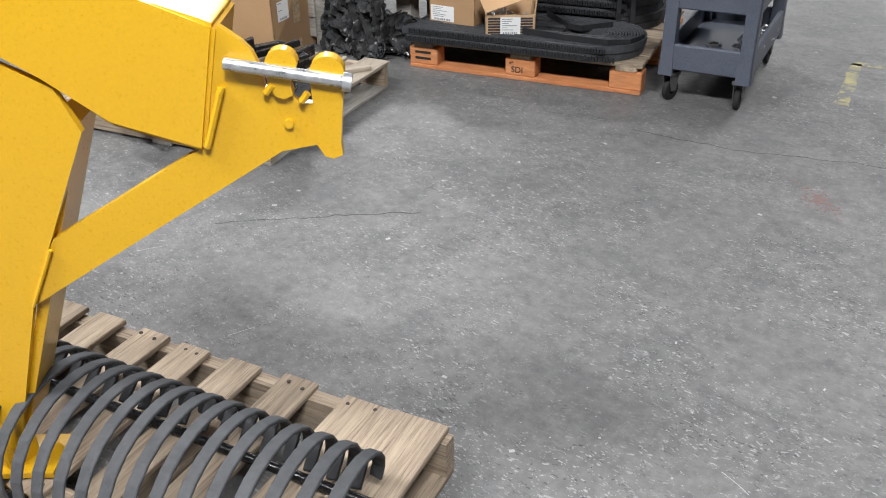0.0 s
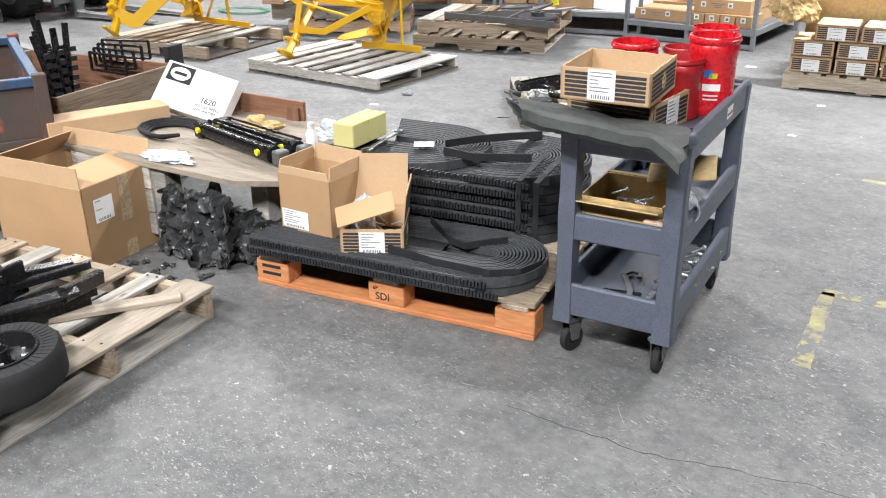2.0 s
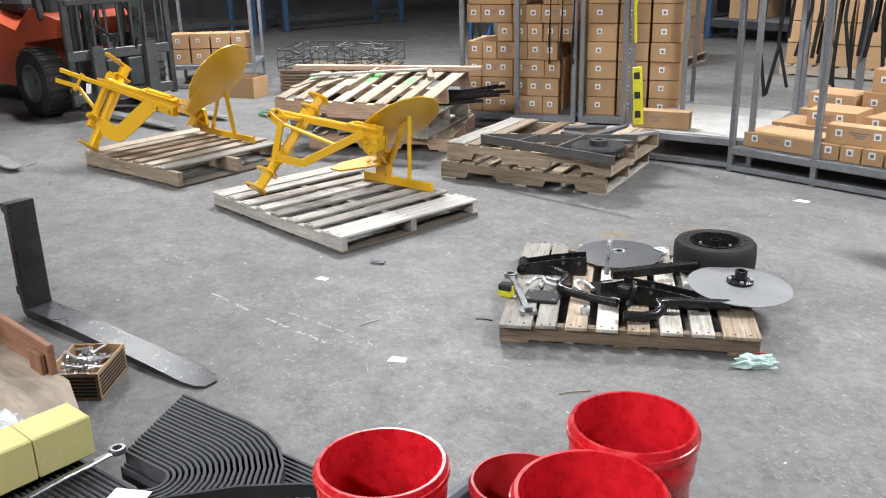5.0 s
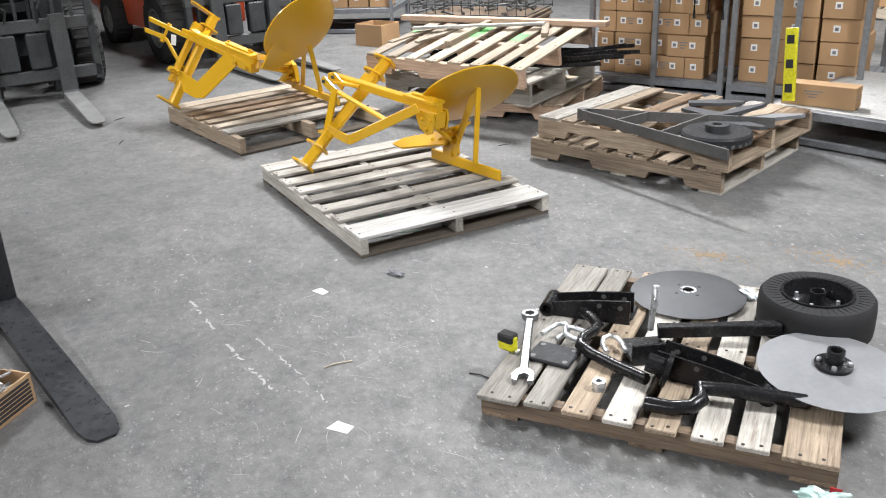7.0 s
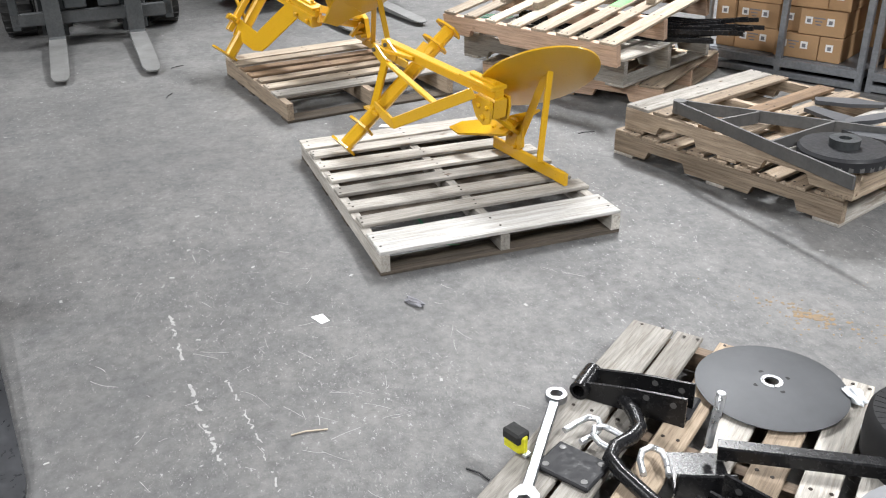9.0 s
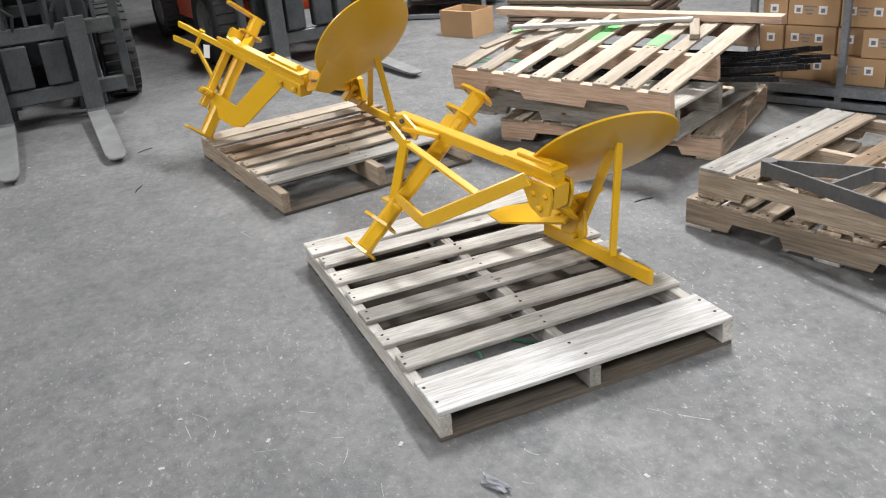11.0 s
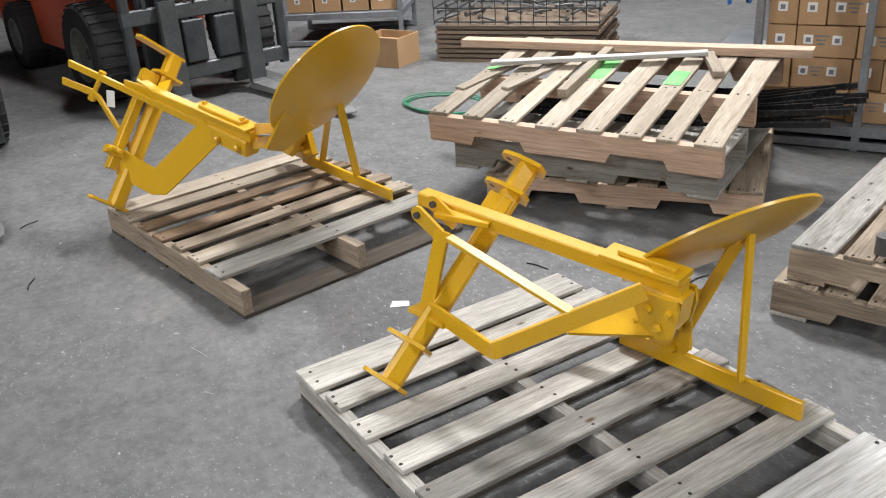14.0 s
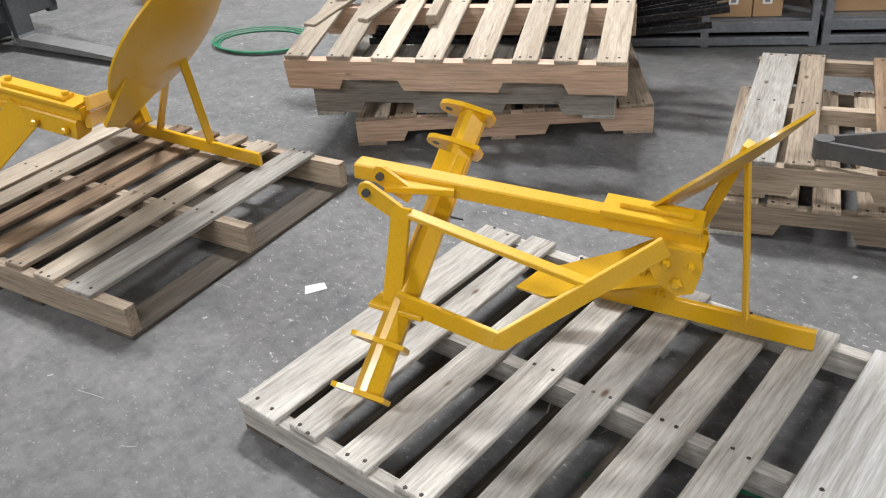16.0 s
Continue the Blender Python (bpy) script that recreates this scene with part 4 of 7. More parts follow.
def striped_box(name, m, L, W, H, label, flaps=(), seed=1, torn=True, content=None):
    """An open tray box printed with dark bands on the outside; L along x, W along y."""
    rnd = random.Random(seed)
    ob = thing(name, m, label, "box", "open striped cartons")
    t = 0.006
    part("base", block(B(), 0, 0, 0, L, W, t), CARD_INSIDE, ob)
    for nm, mm, ln in (("side", pose(0, 0, 0), L), ("side", pose(L, W, 0, 0, 0, 180), L), ("end", pose(L, 0, 0, 0, 0, 90), W), ("end", pose(0, W, 0, 0, 0, -90), W)):
        bm = B()
        n = 14
        tops = [H + (rnd.uniform(-0.003, 0.001) if torn else 0) for i in range(n + 1)]
        out = [(0, 0), (ln, 0)] + [(ln * (n - i) / n, tops[i]) for i in range(n + 1)]
        plate(bm, out, t, Matrix(((1, 0, 0, 0), (0, 0, -1, t / 2), (0, 1, 0, 0), (0, 0, 0, 1))))
        s = part(nm, bm, CARD_INSIDE, ob, m=mm)
        k = 6
        for i in range(k):
            z0 = H * 0.12 + i * H * 0.78 / k
            key = ("band", round(ln, 3), round(H, 3))
            if key not in BOARDS:
                BOARDS[key] = mesh_of("printed_band", block(B(), ln * 0.05, -0.0012, 0, ln * 0.95, -0.0004, H * 0.78 / k * 0.72), CARD_DARK)
            bd = new("printed_band", BOARDS[key])
            bd.parent, bd.matrix_basis = s, pose(0, 0, z0)
    return ob


# ---- on the cart ----
def crest(parent, m, r, mat=KRAFT):
    bm = B()
    lathe(bm, [(r * 0.55, 0), (r * 0.55, 0.0008), (r * 0.85, 0.0008), (r * 0.85, 0)], 20, m, closed=True)
    lathe(bm, [(r * 0.28, 0), (r * 0.28, 0.0008)], 12, m)
    block(bm, -r * 0.35, r * 0.85, 0, r * 0.35, r * 1.2, 0.0008, 0, m)
    part("printed_crest", bm, mat, parent, "plain round printed emblem")


low_box = striped_box("carton", pose(-1.315, 4.02, 0.748, 0, 0, 3), 0.30, 0.255, 0.105, "charcoal banded carton under another on the cart", seed=4)
top_box = striped_box("carton", pose(-1.245, 3.87, 0.872, 1.5, 0, 12), 0.275, 0.265, 0.10, "open charcoal banded carton of bolts on the cart", seed=5)
label_sheet(top_box, pose(0.085, -0.0016, 0.006), 0.085, 0.092, seed=2)
label_sheet(low_box, pose(0.30 + 0.0016, 0.09, 0.006, 0, 0, 90), 0.085, 0.095, seed=3)
crest(top_box, pose(0.275 + 0.0012, 0.13, 0.048, 90, 0, 90), 0.025)


def bolts(name, m, n, spread, label, size=1.0, seed=1, zmax=0.03, mat=None):
    rnd = random.Random(seed)
    ob = thing(name, m, label, "bolts")
    for i in range(n):
        a, b = rnd.uniform(-spread[0], spread[0]), rnd.uniform(-spread[1], spread[1])
        mm = pose(a, b, rnd.uniform(0.006, zmax), rnd.uniform(-18, 18), rnd.uniform(70, 110), rnd.uniform(0, 360))
        bm = B()
        rod(bm, (0, 0, -0.03 * size), (0, 0, 0.025 * size), 0.0045 * size, 7)
        lathe(bm, [(0.009 * size, 0.025 * size), (0.009 * size, 0.032 * size)], 6)
        part("bolt", bm, mat or ZINC, ob, m=mm)
    return ob


bolts("bolt_pile", top_box.matrix_basis @ pose(0.165, 0.13, 0.008), 95, (0.085, 0.095), "heap of bright zinc bolts in an open carton", 0.6, 3, 0.028)
bolts("bolt_pile", CM @ pose(0.13, 0.02, 0.185), 34, (0.05, 0.2), "bright zinc bolts on the bottom shelf of the cart", 1.1, 4, 0.04)


def can(name, m, r, h, mat, label, art=True, seed=0):
    ob = thing(name, m, label, "canister", "red plastic canisters")
    prof = [(r * 0.90, 0.0), (r * 0.95, 0.006), (r * 0.95, h * 0.10), (r * 0.91, h * 0.13), (r * 0.91, h * 0.72), (r * 0.96, h * 0.78), (r * 0.98, h * 0.86), (r * 0.93, h * 0.9), (r, h * 0.93), (r, h * 0.975), (r * 0.96, h),
            (r * 0.91, h), (r * 0.89, h * 0.9), (r * 0.88, h * 0.7), (r * 0.87, 0.008)]
    body = part("body", lathe(B(), prof, 36), mat, ob, smooth=True)
    part("rim", lathe(B(), [(r * 0.99, h * 0.93), (r * 1.02, h * 0.935), (r * 1.02, h * 0.965), (r * 0.99, h * 0.97)], 36, closed=True), mat, ob, smooth=True)
    if art:
        for k, (mt, a0, a1, z0, z1) in enumerate(((BLUE_PLASTIC, -8, 12, 0.50, 0.60), (LEVEL_YELLOW, 4, 24, 0.49, 0.56), (PAPER, -10, 34, 0.33, 0.42), (PAPER, -6, 30, 0.26, 0.28), (PAPER, -6, 30, 0.21, 0.23))):
            bm = B()
            n = 8
            vs = []
            for i in range(n + 1):
                a = radians(a0 + (a1 - a0) * i / n)
                vs.append([bm.verts.new((rr * r * math.cos(a), rr * r * math.sin(a), z * h)) for rr, z in ((0.913, z0), (0.918, z0), (0.918, z1), (0.913, z1))])
            for p, q in zip(vs, vs[1:]):
                for j in range(4):
                    bm.faces.new((p[j], p[(j + 1) % 4], q[(j + 1) % 4], q[j]))
            bm.faces.new(vs[0][::-1])
            bm.faces.new(vs[-1])
            part("printed_art", bm, mt, body, "plain printed patch")
    return ob


can("canister", pose(-1.265, 4.345, 0.747, 0, 0, -60), 0.08, 0.225, RED_PLASTIC, "open bright red plastic canister on the cart")
can("canister", pose(-1.035, 4.455, 0.747, 0, 0, -75), 0.084, 0.255, RED_PLASTIC, "tall open bright red plastic canister on the cart")
can("canister", pose(-1.085, 4.335, 0.747, 0, 0, -60), 0.072, 0.195, RED_DARK, "worn open red canister between brighter ones on the cart", False)
can("canister", pose(-1.16, 4.47, 0.747, 0, 0, -60), 0.06, 0.2, RED_DARK, "low worn red canister at the back of the cart", False)
can("canister", pose(-1.10, 4.60, 0.747, 0, 0, -60), 0.078, 0.255, RED_PLASTIC, "red plastic canister at the cart's far end", False)


def rubber_sheet():
    """A thick sheet folded flat on itself across the cart's end, one corner hanging down."""
    bm = B()
    nu, nv = 34, 22
    grid = []
    for i in range(nu + 1):
        u = i / nu
        front = V(-1.275, 3.715, 0.822).lerp(V(-0.760, 3.725, 0.812), u)
        rear = V(-1.475, 3.905, 0.815).lerp(V(-0.875, 4.005, 0.800), u)
        row = []
        for j in range(nv + 1):
            v = j / nv
            # lower leaf from the rear to the front, round the fold, and back over the top
            if v < 0.45:
                w, h = 1 - v / 0.45 * 0.96, 0.0
            elif v < 0.58:
                a = (v - 0.45) / 0.13 * math.pi
                w, h = 0.04 - 0.07 * math.sin(a), 0.021 * (1 - math.cos(a))
            else:
                w = 0.04 + (v - 0.58) / 0.42 * (0.92 - 0.08 * u)
                h = 0.042 - 0.026 * w
            p = front.lerp(rear, w) + V(0, 0, h)
            rough = noise.noise((u * 3.2, v * 2.6, 1.7)) * 0.012 + noise.noise((u * 9.0, v * 7.0, 4.2)) * 0.005
            p.z += rough if v > 0.42 else min(rough, 0) * 0.2
            lift = max(0.0, (0.16 - u) / 0.16)
            p.z += 0.014 * lift ** 1.6 * (0.3 + w)
            droop = max(0.0, (u - 0.80) / 0.20) * max(0.0, 1 - w * 1.5)
            p.z -= 0.045 * droop ** 1.4
            p.y -= 0.012 * droop
            if i in (0, nu):
                p.x += 0.022 * noise.noise((j * 0.8, i * 1.7, 3.0))
                p.y += 0.012 * noise.noise((j * 0.9, i * 1.3, 8.0))
            row.append(bm.verts.new(p))
        grid.append(row)
    for i in range(nu):
        for j in range(nv):
            bm.faces.new((grid[i][j], grid[i + 1][j], grid[i + 1][j + 1], grid[i][j + 1]))
    bmesh.ops.recalc_face_normals(bm, faces=bm.faces[:])
    bmesh.ops.solidify(bm, geom=bm.faces[:], thickness=0.006)
    base = pose(-1.1, 3.82, 0.80)
    bmesh.ops.transform(bm, matrix=base.inverted(), verts=bm.verts[:])
    return solid("rubber_sheet", bm, MAT_RUBBER, base, "grey-black rubber sheet folded over the cart handle", "rubber sheet", smooth=True)


rubber_sheet()


def open_bin(name, m, L, W, H, mat, label):
    ob = thing(name, m, label, "box")
    t = 0.006
    for nm, mm, ln in (("side", pose(0, 0, 0), L), ("side", pose(L, W, 0, 0, 0, 180), L), ("end", pose(L, 0, 0, 0, 0, 90), W), ("end", pose(0, W, 0, 0, 0, -90), W)):
        part(nm, block(B(), 0.0, 0, 0, ln, t, H, 0.001), mat, ob, m=mm)
    part("base", block(B(), t, t, 0.0, L - t, W - t, t), mat, ob)
    for x0, y0, x1, y1, rx, ry in ((0, -0.05, L, 0, 14, 0), (0, W, L, W + 0.05, -12, 0)):
        part("flap", block(B(), 0, 0, 0, L, 0.06, 0.004), mat, ob, m=pose(0, -0.058 if y0 < 0 else W, H - 0.002, -rx if y0 < 0 else rx, 0, 0))
    return ob


open_bin("carton", CM @ pose(-0.15, -0.34, 0.447), 0.27, 0.26, 0.11, KRAFT, "torn tan open carton on the cart's middle shelf")
bolts("bolt_pile", CM @ pose(-0.02, -0.22, 0.47), 26, (0.09, 0.08), "dull bolts inside a torn carton", 0.9, 9, 0.05)
solid("kraft_sheet", block(B(), 0, 0, 0, 0.22, 0.2, 0.006, 0.002), KRAFT, CM @ pose(0.0, -0.12, 0.55, 6, -8, 12), "torn sheet of tan cardboard over the middle shelf", "cardboard")
clamps = thing("hose_clamps", CM @ pose(0.17, -0.24, 0.52, 0, 0, 20), "row of bright steel hose clamps on the cart", "clamps")
for i in range(9):
    part("hose_clamp", lathe(B(), [(0.035, -0.004), (0.040, -0.004), (0.040, 0.004), (0.035, 0.004)], 18, pose(0, i * 0.012, 0, 90, 0, 0), closed=True), ZINC, clamps, smooth=True)
solid("wood_block", block(B(), 0, 0, 0, 0.07, 0.05, 0.075, 0.003), WOOD_PINK, CM @ pose(0.07, -0.375, 0.447, 0, 0, -5), "small pine block on the cart's middle shelf", "wood block")
bm = B()
sweep(bm, [(0, 0, 0.012), (0.05, 0.01, 0.016), (0.13, 0.02, 0.014), (0.17, 0.015, 0.012)], rect(0.02, 0.008, 0.002))
sweep(bm, [(0.0, 0.0, 0.012), (-0.03, 0.03, 0.012), (-0.015, 0.06, 0.012), (0.02, 0.055, 0.012)], rect(0.016, 0.01, 0.002))
solid("c_clamp", bm, RAW_STEEL, CM @ pose(-0.06, -0.1, 0.185, 0, 0, -70), "dark steel clamp on the cart's bottom shelf", "clamp")
solid("steel_plate", block(B(), 0, 0, 0, 0.13, 0.11, 0.008, 0.003), BLACK_STEEL, CM @ pose(-0.07, -0.33, 0.186, 0, 0, 10), "black steel plate on the cart's bottom shelf", "steel plate")
solid("spanner", sweep(B(), [(0, 0, 0.008), (0.09, 0.0, 0.012), (0.17, 0.02, 0.008)], rect(0.02, 0.008, 0.002)), ZINC, CM @ pose(0.05, -0.35, 0.187, 0, 0, 75), "bright steel spanner on the cart's bottom shelf", "spanner")

# ---- black tines on the orange pallet ----
OM = pose(-2.445, 3.57, 0, 0, 0, 15.3)


def tine_layer(parent, cx, cy, r_out, x_left, z, pitch=0.0135, h=0.034, seed=0, angle=180):
    """One layer of nested hooked tines: strips run along x and turn round the centre."""
    rnd = random.Random(seed)
    k = int((r_out - 0.03) / pitch)
    for i in range(k):
        r = r_out - i * pitch
        pts = [V(x_left + rnd.uniform(0, 0.03) + i * 0.004, cy - r, z)]
        pts.append(V(cx * 0.6 + x_left * 0.4, cy - r, z + rnd.uniform(-0.002, 0.002)))
        for s in range(13):
            a = radians(-90 + angle * s / 12)
            pts.append(V(cx + r * math.cos(a), cy + r * math.sin(a), z))
        pts.append(V(x_left * 0.3 + cx * 0.7, cy + r, z))
        pts.append(V(x_left + 0.12 + i * 0.006, cy + r, z))
        part("tine", sweep(B(), pts, rect(0.0068, h - 0.002 * (i % 2))), TINE, parent)


def teeth(parent, x0, x1, y, z, h=0.034, pitch=0.013, dy=0.012):
    bm = B()
    n = int((x1 - x0) / pitch)
    for i in range(n):
        x = x0 + i * pitch
        block(bm, x, y - dy, z - 0.010, x + pitch * 0.62, y + 0.004, z + 0.012 - 0.004 * (i % 2))
    return tagged(part("tooth_row", bm, DULL_BLACK, parent, "row of black tine ends"), kind="stuff")


front = thing("tine_bundle", OM @ pose(0, 0, 0.143), "low bundle of nested black steel tines on an orange pallet", "steel tines", "bundles of tines")
for i in range(2):
    tine_layer(front, 0.90 + 0.01 * i, 0.185, 0.225, -0.02, 0.020 + i * 0.037, seed=i)
    teeth(front, 0.0 + 0.02 * i, 1.06 - 0.05 * i, -0.038, 0.020 + i * 0.037)
part("flat_sheet", block(B(), 0.0, 0.0, 0.058, 0.74, 0.36, 0.064, 0.002), DULL_BLACK, front, "flat black plate over the tines")
part("loose_tine", sweep(B(), [V(0.55, 0.05, 0.085), V(0.8, 0.01, 0.085), V(1.0, 0.0, 0.085), V(1.09, 0.06, 0.08), V(1.13, 0.17, 0.075)], rect(0.008, 0.034)), DULL_BLACK, front)
part("loose_tine", sweep(B(), [V(0.60, 0.36, 0.09), V(0.75, 0.22, 0.08), V(0.82, 0.20, 0.08), V(0.95, 0.30, 0.085)], rect(0.006, 0.028)), DULL_BLACK, front)
rear = thing("tine_bundle", OM @ pose(0.02, 0.42, 0.143), "tall stack of nested black steel tines on an orange pallet", "steel tines", "bundles of tines")
for i in range(6):
    o = 0.012 * math.sin(i * 2.1)
    tine_layer(rear, 0.79 + o, 0.305 + o, 0.30, -0.02 + o, 0.020 + i * 0.041, seed=10 + i, h=0.037)
    teeth(rear, -0.02 + o, 0.98, -0.003 + o, 0.020 + i * 0.041, 0.035)
tine_layer(rear, 0.36, 0.305, 0.30, -0.02, 0.020 + 6 * 0.041, seed=31, h=0.037)
tine_layer(rear, 0.80, 0.305, 0.30, 0.70, 0.020 + 6 * 0.041, seed=32, h=0.037)
teeth(rear, -0.02, 0.98, -0.003, 0.020 + 6 * 0.041, 0.035)
part("loose_tine", sweep(B(), [V(0.60, 0.36, 0.31), V(0.50, 0.24, 0.31), V(0.54, 0.15, 0.31), V(0.68, 0.12, 0.31), V(0.9, 0.2, 0.31)], rect(0.007, 0.032)), DULL_BLACK, rear)
part("loose_tine", sweep(B(), [V(0.60, 0.36, 0.31), V(0.70, 0.44, 0.31), V(0.83, 0.52, 0.312)], rect(0.007, 0.032)), DULL_BLACK, rear)
for x in (0.93, 1.0):
    part("strap", sweep(B(), [V(x, -0.018, 0.0), V(x, -0.02, 0.29), V(x + 0.01, 0.05, 0.306), V(x, 0.3, 0.306)], rect(0.022, 0.002), up=(0, 1, 0.2)), DULL_BLACK, rear, "black strap")


def foam_block():
    m = pose(-2.368, 4.06, 0.449, 0, 0, 11)
    ob = thing("foam_block", m, "pale yellow rigid foam block on stacked tines", "foam block")
    part("half", block(B(), -0.105, 0.0, 0, 0.0, 0.115, 0.1, 0.004), FOAM, ob)
    part("half", block(B(), -0.105, 0.117, 0, 0.0, 0.25, 0.1, 0.004), FOAM, ob)
    return ob


def combo_spanner(name, m, L, label, k=1.0):
    ob = thing(name, m, label, "spanner")
    part("shank", sweep(B(), [(0.02, 0, 0.008 * k), (L * 0.5, 0, 0.012 * k), (L - 0.02, 0, 0.009 * k)], rect(0.022 * k, 0.010 * k, 0.003)), CHROME, ob)
    part("ring", lathe(B(), [(0.014 * k, 0), (0.024 * k, 0), (0.025 * k, 0.008 * k), (0.023 * k, 0.016 * k), (0.014 * k, 0.016 * k)], 20, pose(0, 0, 0.002), closed=True), CHROME, ob, smooth=True)
    jaw = [(0, -0.012), (0.03, -0.028), (0.055, -0.026), (0.06, -0.014), (0.032, -0.011), (0.026, 0.004), (0.035, 0.016), (0.062, 0.012), (0.058, 0.028), (0.02, 0.028), (0, 0.012)]
    part("jaw", plate(B(), [(x * k, y * k) for x, y in jaw], 0.012 * k, pose(L - 0.02, 0, 0.010 * k)), CHROME, ob)
    return ob


foam_block()
combo_spanner("spanner", pose(-2.385, 4.345, 0.449, 0, 0, -73), 0.28, "long chrome combination spanner beside a foam block", 0.8)
solid("paper_note", block(B(), 0, 0, 0, 0.085, 0.07, 0.0008), PAPER, pose(-2.20, 4.24, 0.449, 0, 0, 40), "small white paper note on the tines", "paper")


# ---- cardboard boxes on the orange pallet ----
def flapped_box(name, m, L, W, H, label, flaps, mat=CARDBOARD, category="box"):
    """An open carton with walls of its thickness and folded flaps: (side, length, angle from upright)."""
    ob = thing(name, m, label, category)
    t = 0.006
    walls = {"front": (pose(0, 0, 0), L), "back": (pose(L, W, 0, 0, 0, 180), L), "right": (pose(L, 0, 0, 0, 0, 90), W), "left": (pose(0, W, 0, 0, 0, -90), W)}
    part("base", block(B(), t, t, 0, L - t, W - t, t), CARD_INSIDE, ob)
    for nm, (mm, ln) in walls.items():
        w = part("panel", block(B(), 0, 0, 0, ln, t, H, 0.0012), mat, ob, m=mm)
        for side, fl, ang in flaps:
            if side == nm:
                bm = B()
                plate(bm, [(0.004, 0), (ln - 0.004, 0), (ln - 0.012, fl), (0.012, fl)], 0.0045, Matrix(((1, 0, 0, 0), (0, 0, -1, 0), (0, 1, 0, 0), (0, 0, 0, 1))))
                part("flap", bm, CARD_INSIDE if abs(ang) < 60 else mat, w, m=pose(0, t / 2, H, -ang, 0, 0))
    return ob


tall_bag = flapped_box("carton", pose(-2.405, 3.685, 0.207, 0, 0, 9), 0.255, 0.22, 0.235, "crumpled tall brown open carton on black tines", [("front", 0.03, -4), ("back", 0.06, -6), ("left", 0.05, 8), ("right", 0.05, 4)])
label_sheet(tall_bag, pose(0.01, -0.001, 0.015), 0.13, 0.075, seed=7)
bbox = striped_box("carton", pose(-2.035, 3.655, 0.207, 0, 0, 38), 0.235, 0.26, 0.10, "open charcoal banded carton with lid flaps beside a brown carton", seed=8)
label_sheet(bbox, pose(0.07, -0.0016, 0.004), 0.095, 0.085, seed=9)
crest(bbox, pose(0.2362, 0.13, 0.05, 90, 0, 90), 0.025)
lid = part("lid_flap", block(B(), 0, 0, 0, 0.005, 0.25, 0.13, 0.001), CARD_INSIDE, bbox, m=pose(0.23, 0.005, 0.1, 0, 6, 0))
part("dark_panel", block(B(), 0.0055, 0.02, 0.012, 0.0066, 0.23, 0.118), CARD_DARK, lid, "plain charcoal printed panel")
part("lid_flap", block(B(), 0, 0, 0, 0.23, 0.005, 0.2, 0.001), CARD_INSIDE, bbox, m=pose(0.0, 0.255, 0.1, -14, 0, 0))
part("lid_flap", block(B(), 0, 0, 0, 0.22, 0.11, 0.005, 0.001), CARDBOARD, bbox, m=pose(0.0, -0.03, 0.115, 20, -16, 8))
bolts("bolt_pile", bbox.matrix_basis @ pose(0.12, 0.13, 0.012), 26, (0.09, 0.1), "steel bolts and fittings in an open carton", 0.9, 12, 0.05)


def crumpled(name, m, size, mat, label, category, seed, sub=4, jag=0.45):
    bm = B()
    bmesh.ops.create_icosphere(bm, subdivisions=sub, radius=1)
    for v in bm.verts:
        k = 1 + jag * 0.9 * noise.noise(v.co * 1.7 + V(seed, 0, 0))
        for step, share in ((2.6, 0.55), (5.5, 0.3), (11.0, 0.14)):
            k -= jag * share * (1 - 2.2 * abs(noise.noise(v.co * step + V(0, seed, step)))) * 0.6
        v.co = V(v.co.x * size[0] * k, v.co.y * size[1] * k, max(v.co.z * k, -0.55) * size[2] + size[2] * 0.55)
    return solid(name, bm, mat, m, label, category)


crumpled("plastic_bag", bbox.matrix_basis @ pose(0.06, 0.17, 0.03), (0.06, 0.05, 0.09), CLEAR_BAG, "crumpled clear plastic bag in a carton", "plastic bag", 3)
crumpled("plastic_bag", tall_bag.matrix_basis @ pose(0.12, 0.11, 0.06), (0.09, 0.07, 0.09), CLEAR_BAG, "clear plastic bag inside a brown carton", "plastic bag", 5)

# ---- old platform with hydraulic cylinders ----
plat = thing("wooden_platform", pose(-3.1, 3.95, 0, 0, 0, 10), "old splintered wooden crate with a plywood top", "crate")
bm = B()
top = [(-0.72, -0.42), (-0.1, -0.43), (0.45, -0.43), (0.62, -0.34), (0.68, -0.22), (0.55, 0.3), (0.2, 0.42), (-0.75, 0.42), (-0.86, 0.0)]
plate(bm, top, 0.022, pose(0, 0, 0.375))
part("top_board", bm, WOOD_OLD, plat, "splintered grey plywood")
for i in range(3):
    plank(plat, 0.5, 0.1, 0.02, pose(-0.05 - 0.5, -0.40, 0.10 + i * 0.105, 90, 0, 0), WOOD_GREY)
for x, y in ((-0.02, -0.36), (-0.78, -0.3), (0.35, 0.2), (-0.7, 0.32), (0.4, -0.2)):
    part("post", block(B(), x - 0.045, y - 0.045, 0, x + 0.045, y + 0.045, 0.364, 0.004), WOOD_GREY, plat)
back = thing("crate_board", pose(-3.98, 4.22, 0.28, 0, 0, 9), "brown panelled crate wall behind a platform", "crate wall")
for i in range(2):
    plank(back, 0.95, 0.1, 0.02, pose(0, 0.02, 0.05 + i * 0.1, 90, 0, 0), WOOD_BROWN)
for x in (0.02, 0.45, 0.85):
    plank(back, 0.17, 0.08, 0.016, pose(x + 0.04, -0.003, 0.0, 0, -90, 90), WOOD_BROWN, "batten")
solid("long_carton", block(B(), 0, 0, 0, 0.56, 0.16, 0.09, 0.004), CARD_INSIDE, pose(-3.66, 3.40, 0.386, 0, 0, 76), "long pale flat carton on the wooden platform", "box")


